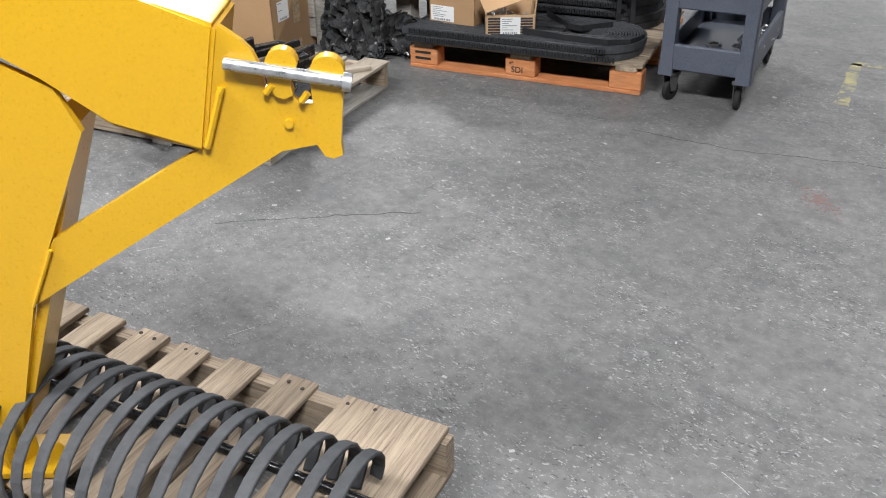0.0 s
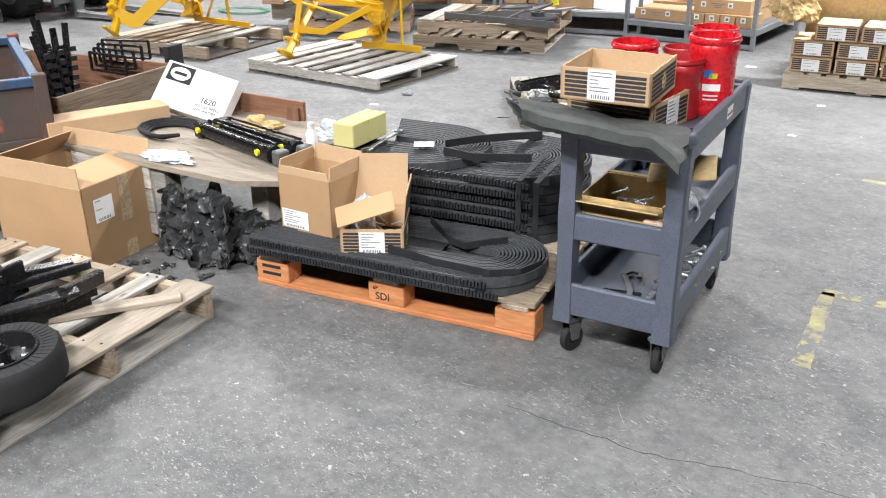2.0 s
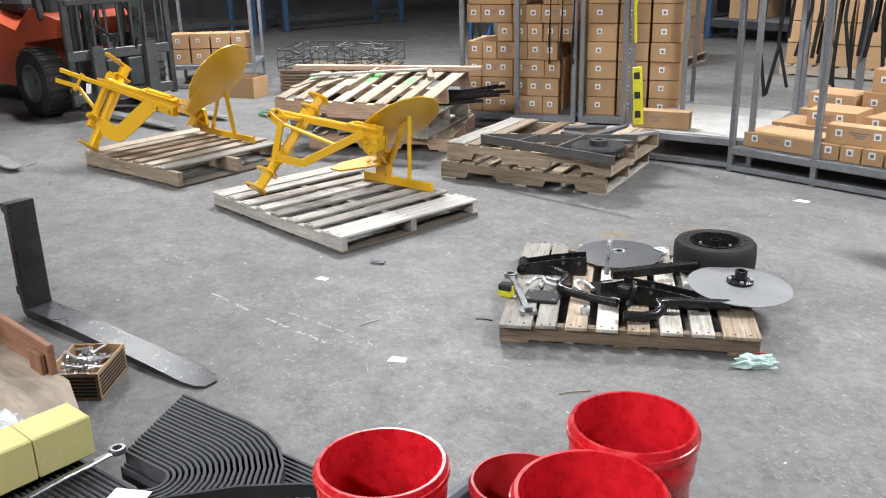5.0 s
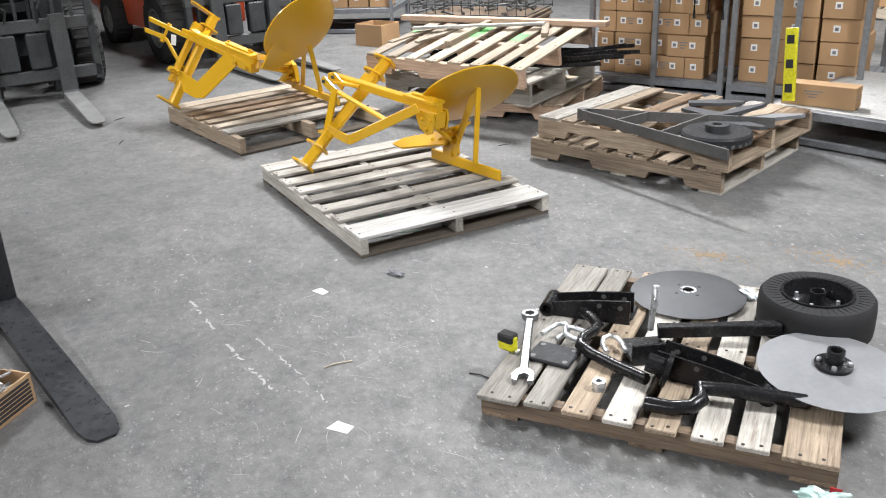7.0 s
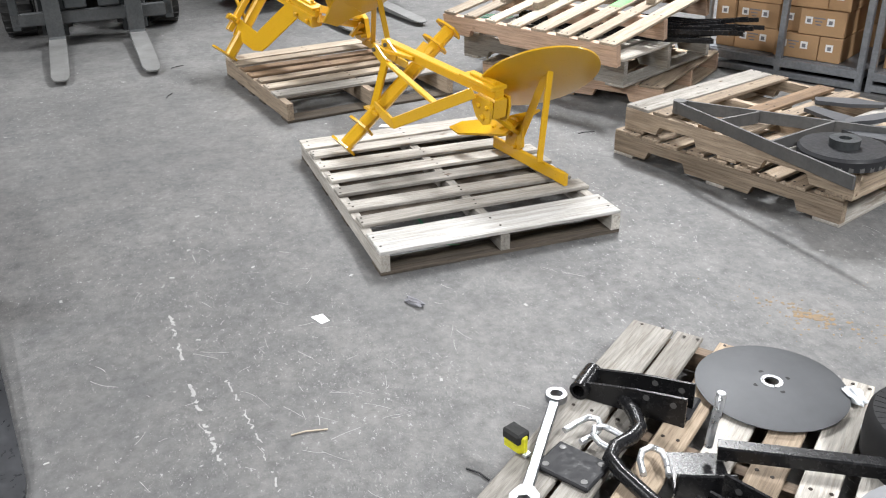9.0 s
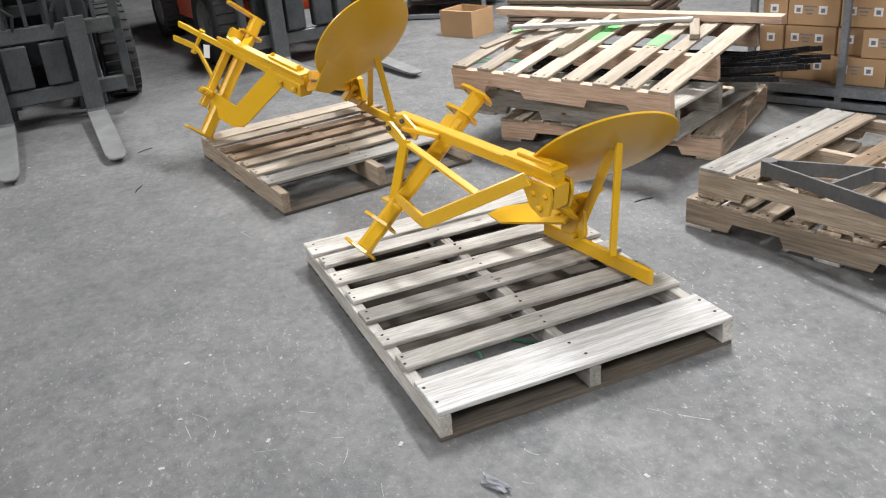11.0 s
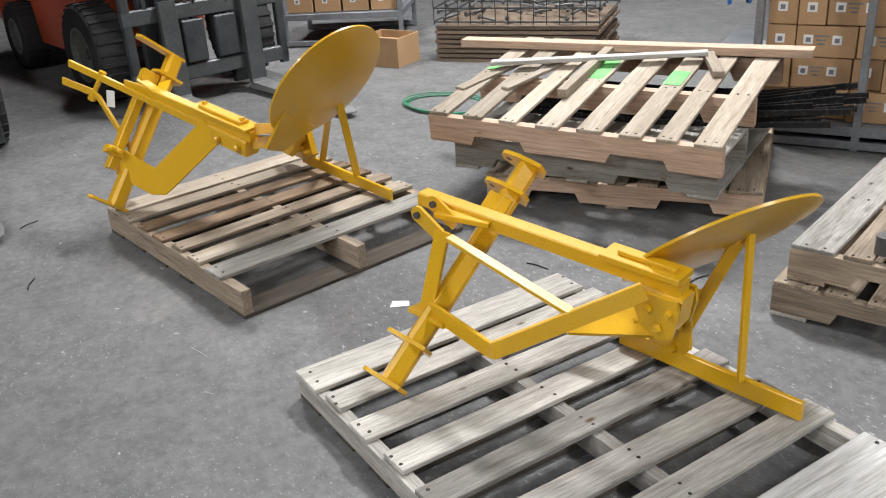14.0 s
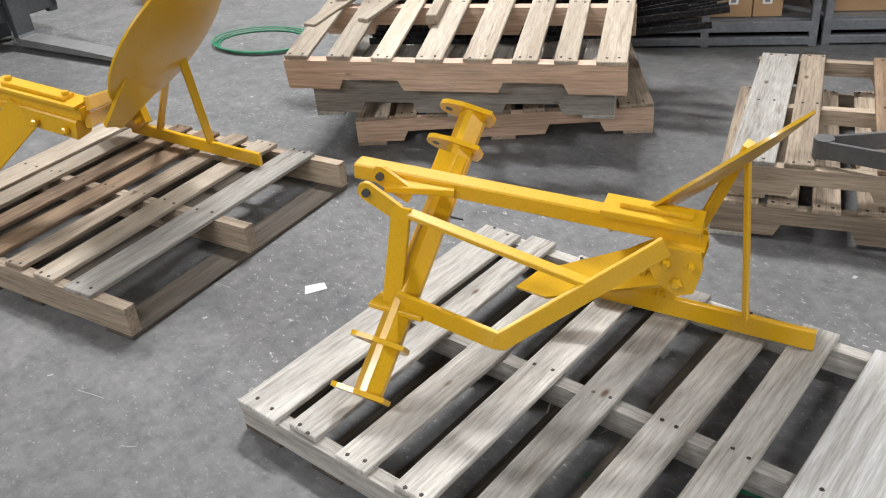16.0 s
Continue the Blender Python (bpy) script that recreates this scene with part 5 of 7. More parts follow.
def ram(m, L, label):
    ob = thing("hydraulic_cylinder", m, label, "hydraulic cylinder", "hydraulic cylinders")
    part("barrel", rod(B(), (0.06, 0, 0.04), (L, 0, 0.04), 0.032, 20), BLACK_STEEL, ob, smooth=True)
    part("gland", rod(B(), (L, 0, 0.04), (L + 0.04, 0, 0.04), 0.038, 20), BLACK_STEEL, ob, smooth=True)
    part("piston_rod", rod(B(), (L + 0.04, 0, 0.04), (L + 0.10, 0, 0.04), 0.014, 14), ZINC, ob, smooth=True)
    part("end_cap", block(B(), 0.0, -0.033, 0.005, 0.06, 0.033, 0.073, 0.005), BLACK_STEEL, ob)
    part("tie_rod", rod(B(), (0.03, 0.03, 0.075), (L + 0.02, 0.03, 0.075), 0.006, 8), BLACK_STEEL, ob)
    part("tie_rod", rod(B(), (0.03, -0.03, 0.075), (L + 0.02, -0.03, 0.075), 0.006, 8), BLACK_STEEL, ob)
    part("yellow_plug", lathe(B(), [(0.014, 0), (0.014, 0.012)], 12, pose(0.05, -0.034, 0.045, 90, 0, 0)), LEVEL_YELLOW, ob, "bright yellow port plug")
    part("yellow_plug", lathe(B(), [(0.014, 0), (0.014, 0.012)], 12, pose(L - 0.03, -0.033, 0.045, 90, 0, 0)), LEVEL_YELLOW, ob, "bright yellow port plug")
    part("fitting", block(B(), L + 0.06, -0.03, 0.01, L + 0.11, 0.03, 0.07, 0.006), RAW_STEEL, ob)
    return ob


ram(pose(-3.22, 3.90, 0.386, 0, 0, -5), 0.56, "black hydraulic cylinder with yellow plugs on the platform")
ram(pose(-3.20, 3.99, 0.386, 0, 0, -3), 0.56, "second black hydraulic cylinder lying beside another")
for k in range(4):
    bm = B()
    r = 0.10 + 0.012 * k
    sweep(bm, [V(-3.2, 3.98 - r * 0.2 + 0.0, 0.40)] + [V(-3.36 + r * 1.25 * math.cos(a), 3.84 + r * math.sin(a), 0.398 + 0.006 * k) for a in [radians(60 + 24 * i) for i in range(11)]] + [V(-3.24, 3.80, 0.41)], circle(0.009, 7))
    bmesh.ops.transform(bm, matrix=pose(-3.36, 3.84, 0.386).inverted(), verts=bm.verts[:])
    solid("hydraulic_hose", bm, RUBBER, pose(-3.36, 3.84, 0.386), "looped black rubber hose beside the cylinders", "hose", "looped hoses", smooth=True)
crumpled("plastic_bag", pose(-3.04, 3.60, 0.386, 0, 0, 10), (0.16, 0.06, 0.022), CLEAR_BAG, "flat clear bag of papers on the platform", "plastic bag", 8)
rnd = random.Random(44)


def film_drape(x0, x1, y, top, reach, seed, label):
    """Crushed film hanging from a platform's edge and spilling over the floor."""
    bm = B()
    nu, nv = 46, 40
    grid = []
    for i in range(nu + 1):
        u = i / nu
        row = []
        drop = top * (0.9 + 0.2 * noise.noise((u * 4.0, seed, 0.3)))
        spill = reach * min(1.0, max(0.15, 0.55 + 0.9 * noise.noise((u * 5.0, seed, 2.0))))
        for j in range(nv + 1):
            v = j / nv
            if v < 0.65:
                p = V(x0 + (x1 - x0) * u, y - 0.05 * v, drop * (1 - v / 0.65) + 0.012)
            else:
                p = V(x0 + (x1 - x0) * u, y - 0.035 - spill * (v - 0.65) / 0.35, 0.012)
            q = V(u * 5.0, v * 3.5, seed)
            ridge = 0
            for f, k in ((1.0, 0.055), (2.3, 0.035), (5.0, 0.016)):
                ridge += k * (1 - 3.0 * abs(noise.noise(q * f)))
            gather = noise.noise((u * 3.0, v * 3.0, seed + 5.0))
            p.x += 0.05 * gather
            if v < 0.7:
                p.y -= max(-0.05, min(ridge, 0.07))
            else:
                p.z = max(0.004, p.z + ridge * 0.55)
                p.y -= max(-0.02, min(ridge, 0.04)) * 0.4
            row.append(bm.verts.new(p))
        grid.append(row)
    for i in range(nu):
        for j in range(nv):
            bm.faces.new((grid[i][j], grid[i + 1][j], grid[i + 1][j + 1], grid[i][j + 1]))
    bmesh.ops.recalc_face_normals(bm, faces=bm.faces[:])
    bmesh.ops.solidify(bm, geom=bm.faces[:], thickness=0.0015)
    return solid("plastic_film", bm, PLASTIC_FILM, pose(-3.1, 3.95, 0, 0, 0, 10), label, "plastic film", smooth=True)


film_drape(0.02, 0.40, -0.38, 0.30, 0.14, 3.0, "torn black plastic film hanging to the floor")
film_drape(0.30, 0.62, -0.30, 0.22, 0.12, 9.0, "crushed black plastic film beside an orange pallet")
crumpled("plastic_film", pose(-2.86, 3.66, 0.0, 0, 0, 12), (0.24, 0.08, 0.19), PLASTIC_FILM, "crumpled heap of black plastic film under a platform", "plastic film", 11, 5, 0.7)
for k in range(9):
    crumpled("film_scrap", pose(rnd.uniform(-3.05, -2.55), rnd.uniform(3.34, 3.52), 0.0, 0, 0, rnd.uniform(0, 180)), (rnd.uniform(0.02, 0.045), rnd.uniform(0.012, 0.025), rnd.uniform(0.006, 0.014)), PLASTIC_FILM, "small crumpled scrap of black film on the floor", "film scrap", 140 + k, 3, 0.8)
crumpled("rag", pose(-3.05, 4.12, 0.386), (0.12, 0.06, 0.05), KRAFT, "dirty crumpled rag beside the cylinders", "rag", 19, 4, 0.6)


def bottle(m, r, h, label):
    ob = thing("bottle", m, label, "bottle")
    part("body", lathe(B(), [(r * 0.95, 0), (r, 0.004), (r, h * 0.62), (r * 0.55, h * 0.78), (r * 0.5, h * 0.82)], 20), PAPER, ob, smooth=True)
    part("cap", lathe(B(), [(r * 0.62, h * 0.80), (r * 0.62, h), (r * 0.5, h * 1.02)], 18), WHITE_PLASTIC, ob, "white screw cap", smooth=True)


bottle(pose(-2.56, 4.00, 0.43), 0.024, 0.11, "small white bottle among scraps")
crumpled("plastic_bag", pose(-2.60, 4.16, 0.43), (0.11, 0.06, 0.05), CLEAR_BAG, "crumpled plastic wrappers with zinc bolts", "plastic bag", 23, 4, 0.6)


def spatter_box():
    nrm, along = V(0.42, -0.62, 0.60).normalized(), V(0.90, 0.36, -0.20)
    along = (along - nrm * along.dot(nrm)).normalized()
    rise = nrm.cross(along)
    m = Matrix(((along.x, -nrm.x, rise.x, -3.70), (along.y, -nrm.y, rise.y, 3.945), (along.z, -nrm.z, rise.z, 0.465), (0, 0, 0, 1)))
    ob = thing("white_carton", m, "white printed carton leaning over hydraulic cylinders", "box")
    part("body", block(B(), 0, 0, 0, 0.39, 0.08, 0.24, 0.003), PAPER, ob)
    part("emblem", lathe(B(), [(0.055, 0), (0.055, 0.001)], 28, Matrix.Translation((0.09, -0.0008, 0.185)) @ pose(0, 0, 0, 90, 0, 0) @ Matrix.Diagonal((1, 0.62, 1, 1))), PAPER, ob, "plain pale oval emblem")
    part("emblem_frame", block(B(), 0.022, -0.0007, 0.14, 0.158, -0.0001, 0.23), INK, ob, "dark rectangle round the emblem")
    part("emblem_band", block(B(), 0.055, -0.0026, 0.177, 0.125, -0.0018, 0.193), INK, ob, "dark band in the emblem")
    for txt, x, z, s in (("1620", 0.245, 0.075, 0.042), ("NOZZLE SHIELD", 0.225, 0.05, 0.019), ("ANTI-SPATTER", 0.225, 0.028, 0.019)):
        cu = bpy.data.curves.new("lettering", "FONT")
        cu.body, cu.size, cu.extrude = txt, s, 0.0005
        me = bpy.data.meshes.new_from_object(bpy.data.objects.new("tmp", cu))
        me.materials.clear()
        me.materials.append(INK)
        t = new("lettering", me)
        t.parent, t.matrix_basis = ob, pose(x, -0.0008, z, 90, 0, 0)
    return ob


spatter_box()

# ---- big carton ----
big = flapped_box("carton", pose(-3.53, 3.06, 0.0, 0, 0, 15), 0.52, 0.40, 0.36, "large open brown carton standing on the floor", [("front", 0.085, 2), ("right", 0.20, 82), ("back", 0.10, -6), ("left", 0.12, 40)])
label_sheet(big, pose(0.522, 0.05, 0.20, 0, 0, 90), 0.10, 0.10, 2, seed=31)
part("packing_tape", block(B(), 0.5215, 0.19, 0.16, 0.5225, 0.25, 0.36), TAPE_TAN, big, "strip of packing tape")
part("packing_tape", block(B(), 0.5215, 0.19, 0.0, 0.5225, 0.25, 0.07), TAPE_TAN, big, "strip of packing tape")


# ---- rusty steel crates ----
def steel_crate(m, label, rim=None):
    ob = thing("steel_crate", m, label, "steel crate", "stacked steel crates")
    L, W, H = 1.2, 0.66, 0.345
    for nm, mm, ln in (("side", pose(-L, 0, 0), L), ("side", pose(0, W, 0, 0, 0, 180), L), ("end", pose(0, 0, 0, 0, 0, 90), W), ("end", pose(-L, W, 0, 0, 0, -90), W)):
        s = part("wall", block(B(), 0.02, 0.006, 0.05, ln - 0.02, 0.012, H - 0.02), RUST_RED, ob, m=mm)
        for z in (0.04, H - 0.035):
            part("rail", bar(B(), (0, 0.012, z), (ln, 0.012, z), 0.045, 0.04, c=0.004), rim if rim and z > 0.2 else RUST_RED, s)
    for x, y in ((0, 0), (0, W), (-L, 0), (-L, W)):
        part("corner_post", block(B(), x - 0.028, y - 0.028, 0, x + 0.028, y + 0.028, H, 0.004), RUST_RED, ob)
    part("base", block(B(), -L, 0, 0.04, 0, W, 0.06), RUST_RED, ob)
    return ob


steel_crate(pose(-3.92, 2.80, 0.0, 0, 0, -20), "rusty red steel crate under another")
steel_crate(pose(-3.92, 2.80, 0.35, 0, 0, -20), "rusty steel crate with a worn blue rim on top of another", BLUE_PAINT)

# ---- wooden crate of black parts ----
wc = thing("wooden_crate", pose(-4.0, 3.62, 0, 0, 0, 106), "open brown wooden crate full of black steel parts", "crate")
L, W, H = 0.88, 1.15, 0.5
for nm, mm, ln in (("side", pose(0, 0, 0), L), ("side", pose(L, W, 0, 0, 0, 180), L), ("end", pose(L, 0, 0, 0, 0, 90), W), ("end", pose(0, W, 0, 0, 0, -90), W)):
    for i in range(3):
        plank(wc, ln, 0.163, 0.016, mm @ pose(0, 0.018, 0.085 + i * 0.166, 90, 0, 0), WOOD_BROWN if nm == "end" else WOOD_TAN)
plank(wc, L, W - 0.04, 0.02, pose(0, W / 2, 0.0), WOOD_BROWN, "base_board")
rnd = random.Random(41)
for k in range(9):
    m = pose(-4.22 - 0.035 * k, 3.74 + 0.025 * k, 0.03, rnd.uniform(-6, 6), rnd.uniform(-14, 2), 20 + rnd.uniform(-12, 12))
    ob = thing("steel_bracket", m, "black steel bracket standing in a wooden crate", "bracket", "black brackets in a crate")
    bm = B()
    bar(bm, (0, 0, 0), (0, 0.04, 0.78 - 0.03 * (k % 4)), 0.035, 0.012, (1, 0, 0))
    part("upright", bm, BLACK_STEEL, ob)
    bm = B()
    for j in range(9):
        block(bm, -0.02, 0.02 + j * 0.002, 0.2 + j * 0.05, 0.02, 0.06 + j * 0.002, 0.225 + j * 0.05)
    part("teeth", bm, DULL_BLACK, ob)
for k in range(4):
    m = pose(-4.75, 4.22 + 0.03 * k, 0.42 + 0.02 * k, 0, 0, 10 + 6 * k)
    ob = thing("steel_frame", m, "small black steel frame lying in a crate", "frame", "black frames in a crate")
    for a, b in (((0, 0, 0.02), (0.3, 0, 0.02)), ((0.3, 0, 0.02), (0.3, 0, 0.12)), ((0.3, 0, 0.12), (0, 0, 0.12)), ((0, 0, 0.12), (0, 0, 0.02)), ((0.12, 0, 0.02), (0.12, 0, 0.12))):
        part("bar", bar(B(), a, b, 0.014, 0.014, (0, 1, 0)), BLACK_STEEL, ob)


# ---- wheels and loose parts ----
def press_wheel(m, r, w, label, ribs=44):
    """A solid rubber wheel lying flat: ribbed side wall, dished rim with bolts and a hub."""
    ob = thing("rubber_wheel", m, label, "wheel", "solid rubber wheels")
    part("tyre", lathe(B(), [(r * 0.62, 0.004), (r * 0.93, 0.0), (r * 0.985, 0.012), (r, w * 0.3), (r, w * 0.7), (r * 0.985, w - 0.012), (r * 0.93, w), (r * 0.62, w - 0.002), (r * 0.60, w * 0.9), (r * 0.60, w * 0.1)], 56, closed=True), RUBBER, ob, "black rubber tyre", smooth=True)
    bm = B()
    for i in range(ribs):
        block(bm, r * 0.68, -0.0022, w - 0.003, r * 0.93, 0.0022, w + 0.0008, 0, pose(0, 0, 0, 0, 0, 360 * i / ribs))
    part("side_ribs", bm, RUBBER, ob, "radial ribs on the side wall")
    rim = part("rim", lathe(B(), [(r * 0.60, w * 0.1), (r * 0.63, w + 0.004), (r * 0.58, w + 0.004), (r * 0.54, w * 0.62), (r * 0.2, w * 0.55), (r * 0.2, w * 0.4), (r * 0.55, w * 0.4)], 40, closed=True), BLACK_STEEL, ob, "glossy black steel rim", smooth=True)
    for i in range(4):
        a = 2 * math.pi * i / 4 + 0.5
        part("wheel_bolt", lathe(B(), [(0.011, w * 0.5), (0.011, w * 0.72), (0.006, w * 0.74), (0.006, w * 0.9)], 8, pose(r * 0.36 * math.cos(a), r * 0.36 * math.sin(a), 0)), ZINC, rim, "bright zinc bolt")
    part("hub", lathe(B(), [(0.026, w * 0.4), (0.026, w * 1.05), (0.02, w * 1.05), (0.02, w * 0.6)], 20), BLACK_STEEL, rim, smooth=True)
    return ob


DECK = 0.128
LOW_DECK = 0.099
press_wheel(pose(-2.765, 7.205, LOW_DECK), 0.185, 0.135, "black solid rubber wheel with ribbed side lying on a pallet")
press_wheel(pose(-2.235, 2.50, DECK, 3, -2, 40), 0.172, 0.115, "black solid rubber wheel with its bracket on a pallet")
press_wheel(pose(-2.85, 2.60, DECK + 0.01, -3, 2, 10), 0.172, 0.12, "black solid rubber wheel lying among black arms")


def disc(m, r, mat, label, hub):
    ob = thing("disc_blade", m, label, "disc blade", "disc blades")
    part("blade", lathe(B(), [(0.02, 0.012), (r * 0.5, 0.008), (r * 0.9, 0.002), (r, 0.0), (r, 0.002), (r * 0.9, 0.006), (r * 0.5, 0.013), (0.02, 0.017)], 64, closed=True), mat, ob, smooth=True)
    if hub:
        h = part("hub", lathe(B(), [(0.055, 0.016), (0.055, 0.026), (0.026, 0.03), (0.026, 0.07), (0.017, 0.07), (0.017, 0.03)], 24), BLACK_STEEL, ob, "black flanged hub", smooth=True)
        for i in range(4):
            a = math.pi / 2 * i + 0.4
            part("bolt", lathe(B(), [(0.008, 0.026), (0.008, 0.036)], 6, pose(0.042 * math.cos(a), 0.042 * math.sin(a), 0)), ZINC, h, "bright zinc bolt")
    else:
        for i in range(4):
            a = math.pi / 2 * i
            part("bolt_hole", lathe(B(), [(0.007, 0.0146), (0.007, 0.0152)], 10, pose(0.05 * math.cos(a), 0.05 * math.sin(a), 0.0005)), INK, ob, "dark bolt hole")
        part("centre_rim", lathe(B(), [(0.02, 0.016), (0.03, 0.016), (0.03, 0.018), (0.02, 0.018)], 20, closed=True), ZINC, ob)
    return ob


disc(pose(-3.165, 7.005, LOW_DECK + 0.012), 0.205, DISC_DARK, "dark round steel disc blade lying on a pallet", False)
disc(pose(-2.475, 6.975, LOW_DECK + 0.055, 1, 3, 20), 0.215, DISC_STEEL, "grey round disc blade with a bolted black hub", True)


def clevis_arm(m, L, label, seed=0):
    """Two black side plates tapering to a tube at one end."""
    ob = thing("steel_arm", m, label, "steel arm", "black bracket arms")
    for s in (-1, 1):
        bm = B()
        plate(bm, [(0, 0.0), (L, 0.0), (L, 0.09), (L * 0.5, 0.075), (0, 0.05)], 0.008, Matrix(((1, 0, 0, 0), (0, 0, -1, s * 0.038), (0, 1, 0, 0), (0, 0, 0, 1))))
        sp = part("side_plate", bm, BLACK_STEEL, ob)
        for x in (L * 0.88, L * 0.62):
            part("bolt_hole", lathe(B(), [(0.009, -0.0048), (0.009, 0.0048)], 10, pose(x, s * 0.038, 0.06, 90, 0, 0)), RAW_STEEL, sp)
    part("pivot_tube", lathe(B(), [(0.018, -0.055), (0.027, -0.055), (0.027, 0.055), (0.018, 0.055)], 20, pose(-0.01, 0, 0.027, 90, 0, 0), closed=True), BLACK_STEEL, ob, smooth=True)
    part("web", block(B(), L * 0.3, -0.034, 0.002, L, 0.034, 0.01), BLACK_STEEL, ob)
    return ob


clevis_arm(pose(-3.315, 6.525, LOW_DECK, 0, 0, 44), 0.28, "black steel double bracket arm on a slatted pallet")
clevis_arm(pose(-2.520, 6.770, LOW_DECK, 0, 0, 213), 0.32, "black steel double bracket arm beside a disc blade")
ob = thing("flange_plate", pose(-3.025, 6.350, LOW_DECK, 0, 0, 35), "black square flange plate with bolt holes", "steel plate")
part("plate", block(B(), -0.075, -0.06, 0, 0.075, 0.06, 0.014, 0.004), DULL_BLACK, ob)
for x in (-0.055, 0.055):
    for y in (-0.04, 0.04):
        part("bolt_hole", lathe(B(), [(0.009, 0.0135), (0.009, 0.0146)], 10, pose(x, y, 0)), RAW_STEEL, ob)
ob = thing("flange_plate", pose(-3.205, 6.695, LOW_DECK + 0.0, 0, 0, 42), "black flat plate beside a bracket arm", "steel plate")
part("plate", block(B(), -0.09, -0.055, 0, 0.09, 0.055, 0.012, 0.006), DULL_BLACK, ob)
for k, (pts, r, lab) in enumerate((
        ([(-3.235, 6.580, 0.126), (-3.145, 6.575, 0.131), (-3.075, 6.555, 0.136), (-3.045, 6.515, 0.139), (-3.030, 6.465, 0.136), (-3.000, 6.435, 0.131), (-2.945, 6.440, 0.126), (-2.845, 6.465, 0.124), (-2.735, 6.500, 0.123)], 0.019, "bent black steel shank on a pallet"),
        ([(-2.630, 6.415, 0.124), (-2.575, 6.465, 0.124), (-2.545, 6.510, 0.129), (-2.550, 6.555, 0.139), (-2.590, 6.580, 0.149), (-2.545, 6.635, 0.149), (-2.465, 6.735, 0.141), (-2.405, 6.805, 0.136)], 0.022, "cranked black steel shank lying under a disc"))):
    base = pose(*pts[0])
    bm = sweep(B(), pts, circle(r, 14))
    bmesh.ops.transform(bm, matrix=base.inverted(), verts=bm.verts[:])
    solid("bent_shank", bm, BLACK_STEEL, base, lab, "steel shank", "bent shanks", smooth=True)
ob = thing("wheel_arm", pose(-2.945, 6.565, LOW_DECK, 0, 0, 70), "black square bar arm with an end plate and tall bolt", "steel arm")
part("bar", bar(B(), (0.12, 0.03, 0.05), (0.50, -0.05, 0.07), 0.04, 0.04, c=0.004), BLACK_STEEL, ob)
part("end_plate", block(B(), 0.0, -0.1, 0.0, 0.14, -0.088, 0.075, 0.004), BLACK_STEEL, ob)
part("end_plate", block(B(), 0.0, -0.09, 0.004, 0.14, 0.06, 0.016, 0.004), BLACK_STEEL, ob)
bl = part("bolt", rod(B(), (0.10, 0.04, 0.05), (0.115, 0.048, 0.205), 0.0105, 14), ZINC, ob, "long bright threaded bolt", smooth=True)
bm = B()
for i in range(16):
    lathe(bm, [(0.0106, 0), (0.0118, 0.002), (0.0106, 0.004)], 14, pose(0.1105 + 0.0003 * i, 0.0455 + 0.00015 * i, 0.137 + i * 0.0042))
part("thread", bm, ZINC, bl)
ob = thing("flange_hub", pose(-2.700, 6.555, LOW_DECK, 0, 0, 0), "black round flange hub standing on a pallet", "hub")
part("flange", lathe(B(), [(0.02, 0), (0.058, 0), (0.058, 0.014), (0.02, 0.014)], 28, pose(0, 0, 0.06, 75, 0, -45), closed=True), BLACK_STEEL, ob, smooth=True)
part("sleeve", lathe(B(), [(0.018, 0), (0.03, 0), (0.03, 0.07), (0.018, 0.07)], 20, pose(0, 0, 0.06, 75, 0, -45), closed=True), BLACK_STEEL, ob, smooth=True)
combo_spanner("spanner", pose(-3.300, 6.420, LOW_DECK, 0, 0, -33), 0.40, "large chrome combination spanner on a pallet", 1.25)
ob = thing("tape_measure", pose(-3.135, 6.240, LOW_DECK, 0, 0, 25), "yellow and black tape measure on a pallet", "tape measure")
part("case", block(B(), -0.035, -0.018, 0, 0.035, 0.018, 0.065, 0.012), LEVEL_YELLOW, ob)
part("side_cap", block(B(), -0.03, -0.0225, 0.034, 0.03, 0.0225, 0.066, 0.006), INK, ob, "black rubber grip")
part("hook", block(B(), 0.034, -0.01, 0.003, 0.045, 0.01, 0.012, 0.001), ZINC, ob)
for k, (x, y, a) in enumerate(((-3.135, 6.435, 20), (-2.965, 6.535, 70), (-3.075, 6.465, 120))):
    bm = sweep(B(), [(-0.03, -0.05, 0.012), (-0.032, 0.0, 0.014), (-0.024, 0.028, 0.02), (0, 0.04, 0.024), (0.024, 0.028, 0.02), (0.032, 0.0, 0.014), (0.03, -0.05, 0.012)], circle(0.0085, 10))
    solid("u_bolt", bm, ZINC, pose(x, y, LOW_DECK + 0.008 + 0.004 * k, 0, 0, a), "bright zinc U-bolt among black parts", "u-bolt", "u-bolts", smooth=True)
solid("hex_nut", lathe(B(), [(0.011, 0), (0.022, 0), (0.022, 0.03), (0.011, 0.03)], 6, None, closed=True), ZINC, pose(-2.790, 6.365, LOW_DECK, 0, 0, 15), "large bright hex nut on a pallet", "nut")
for k, (x, y) in enumerate(((-3.065, 7.195), (-2.905, 7.135))):
    crumpled("plastic_bag", pose(x, y, LOW_DECK), (0.05, 0.03, 0.02), CLEAR_BAG, "small clear bag of fittings on a pallet", "plastic bag", 50 + k, 3, 0.5)
crumpled("plastic_film", pose(-2.165, 6.635, 0.0, 0, 0, 50), (0.085, 0.03, 0.035), TEAL_FILM, "torn strip of pale teal film hanging off a pallet", "plastic film", 61, 4, 0.6)
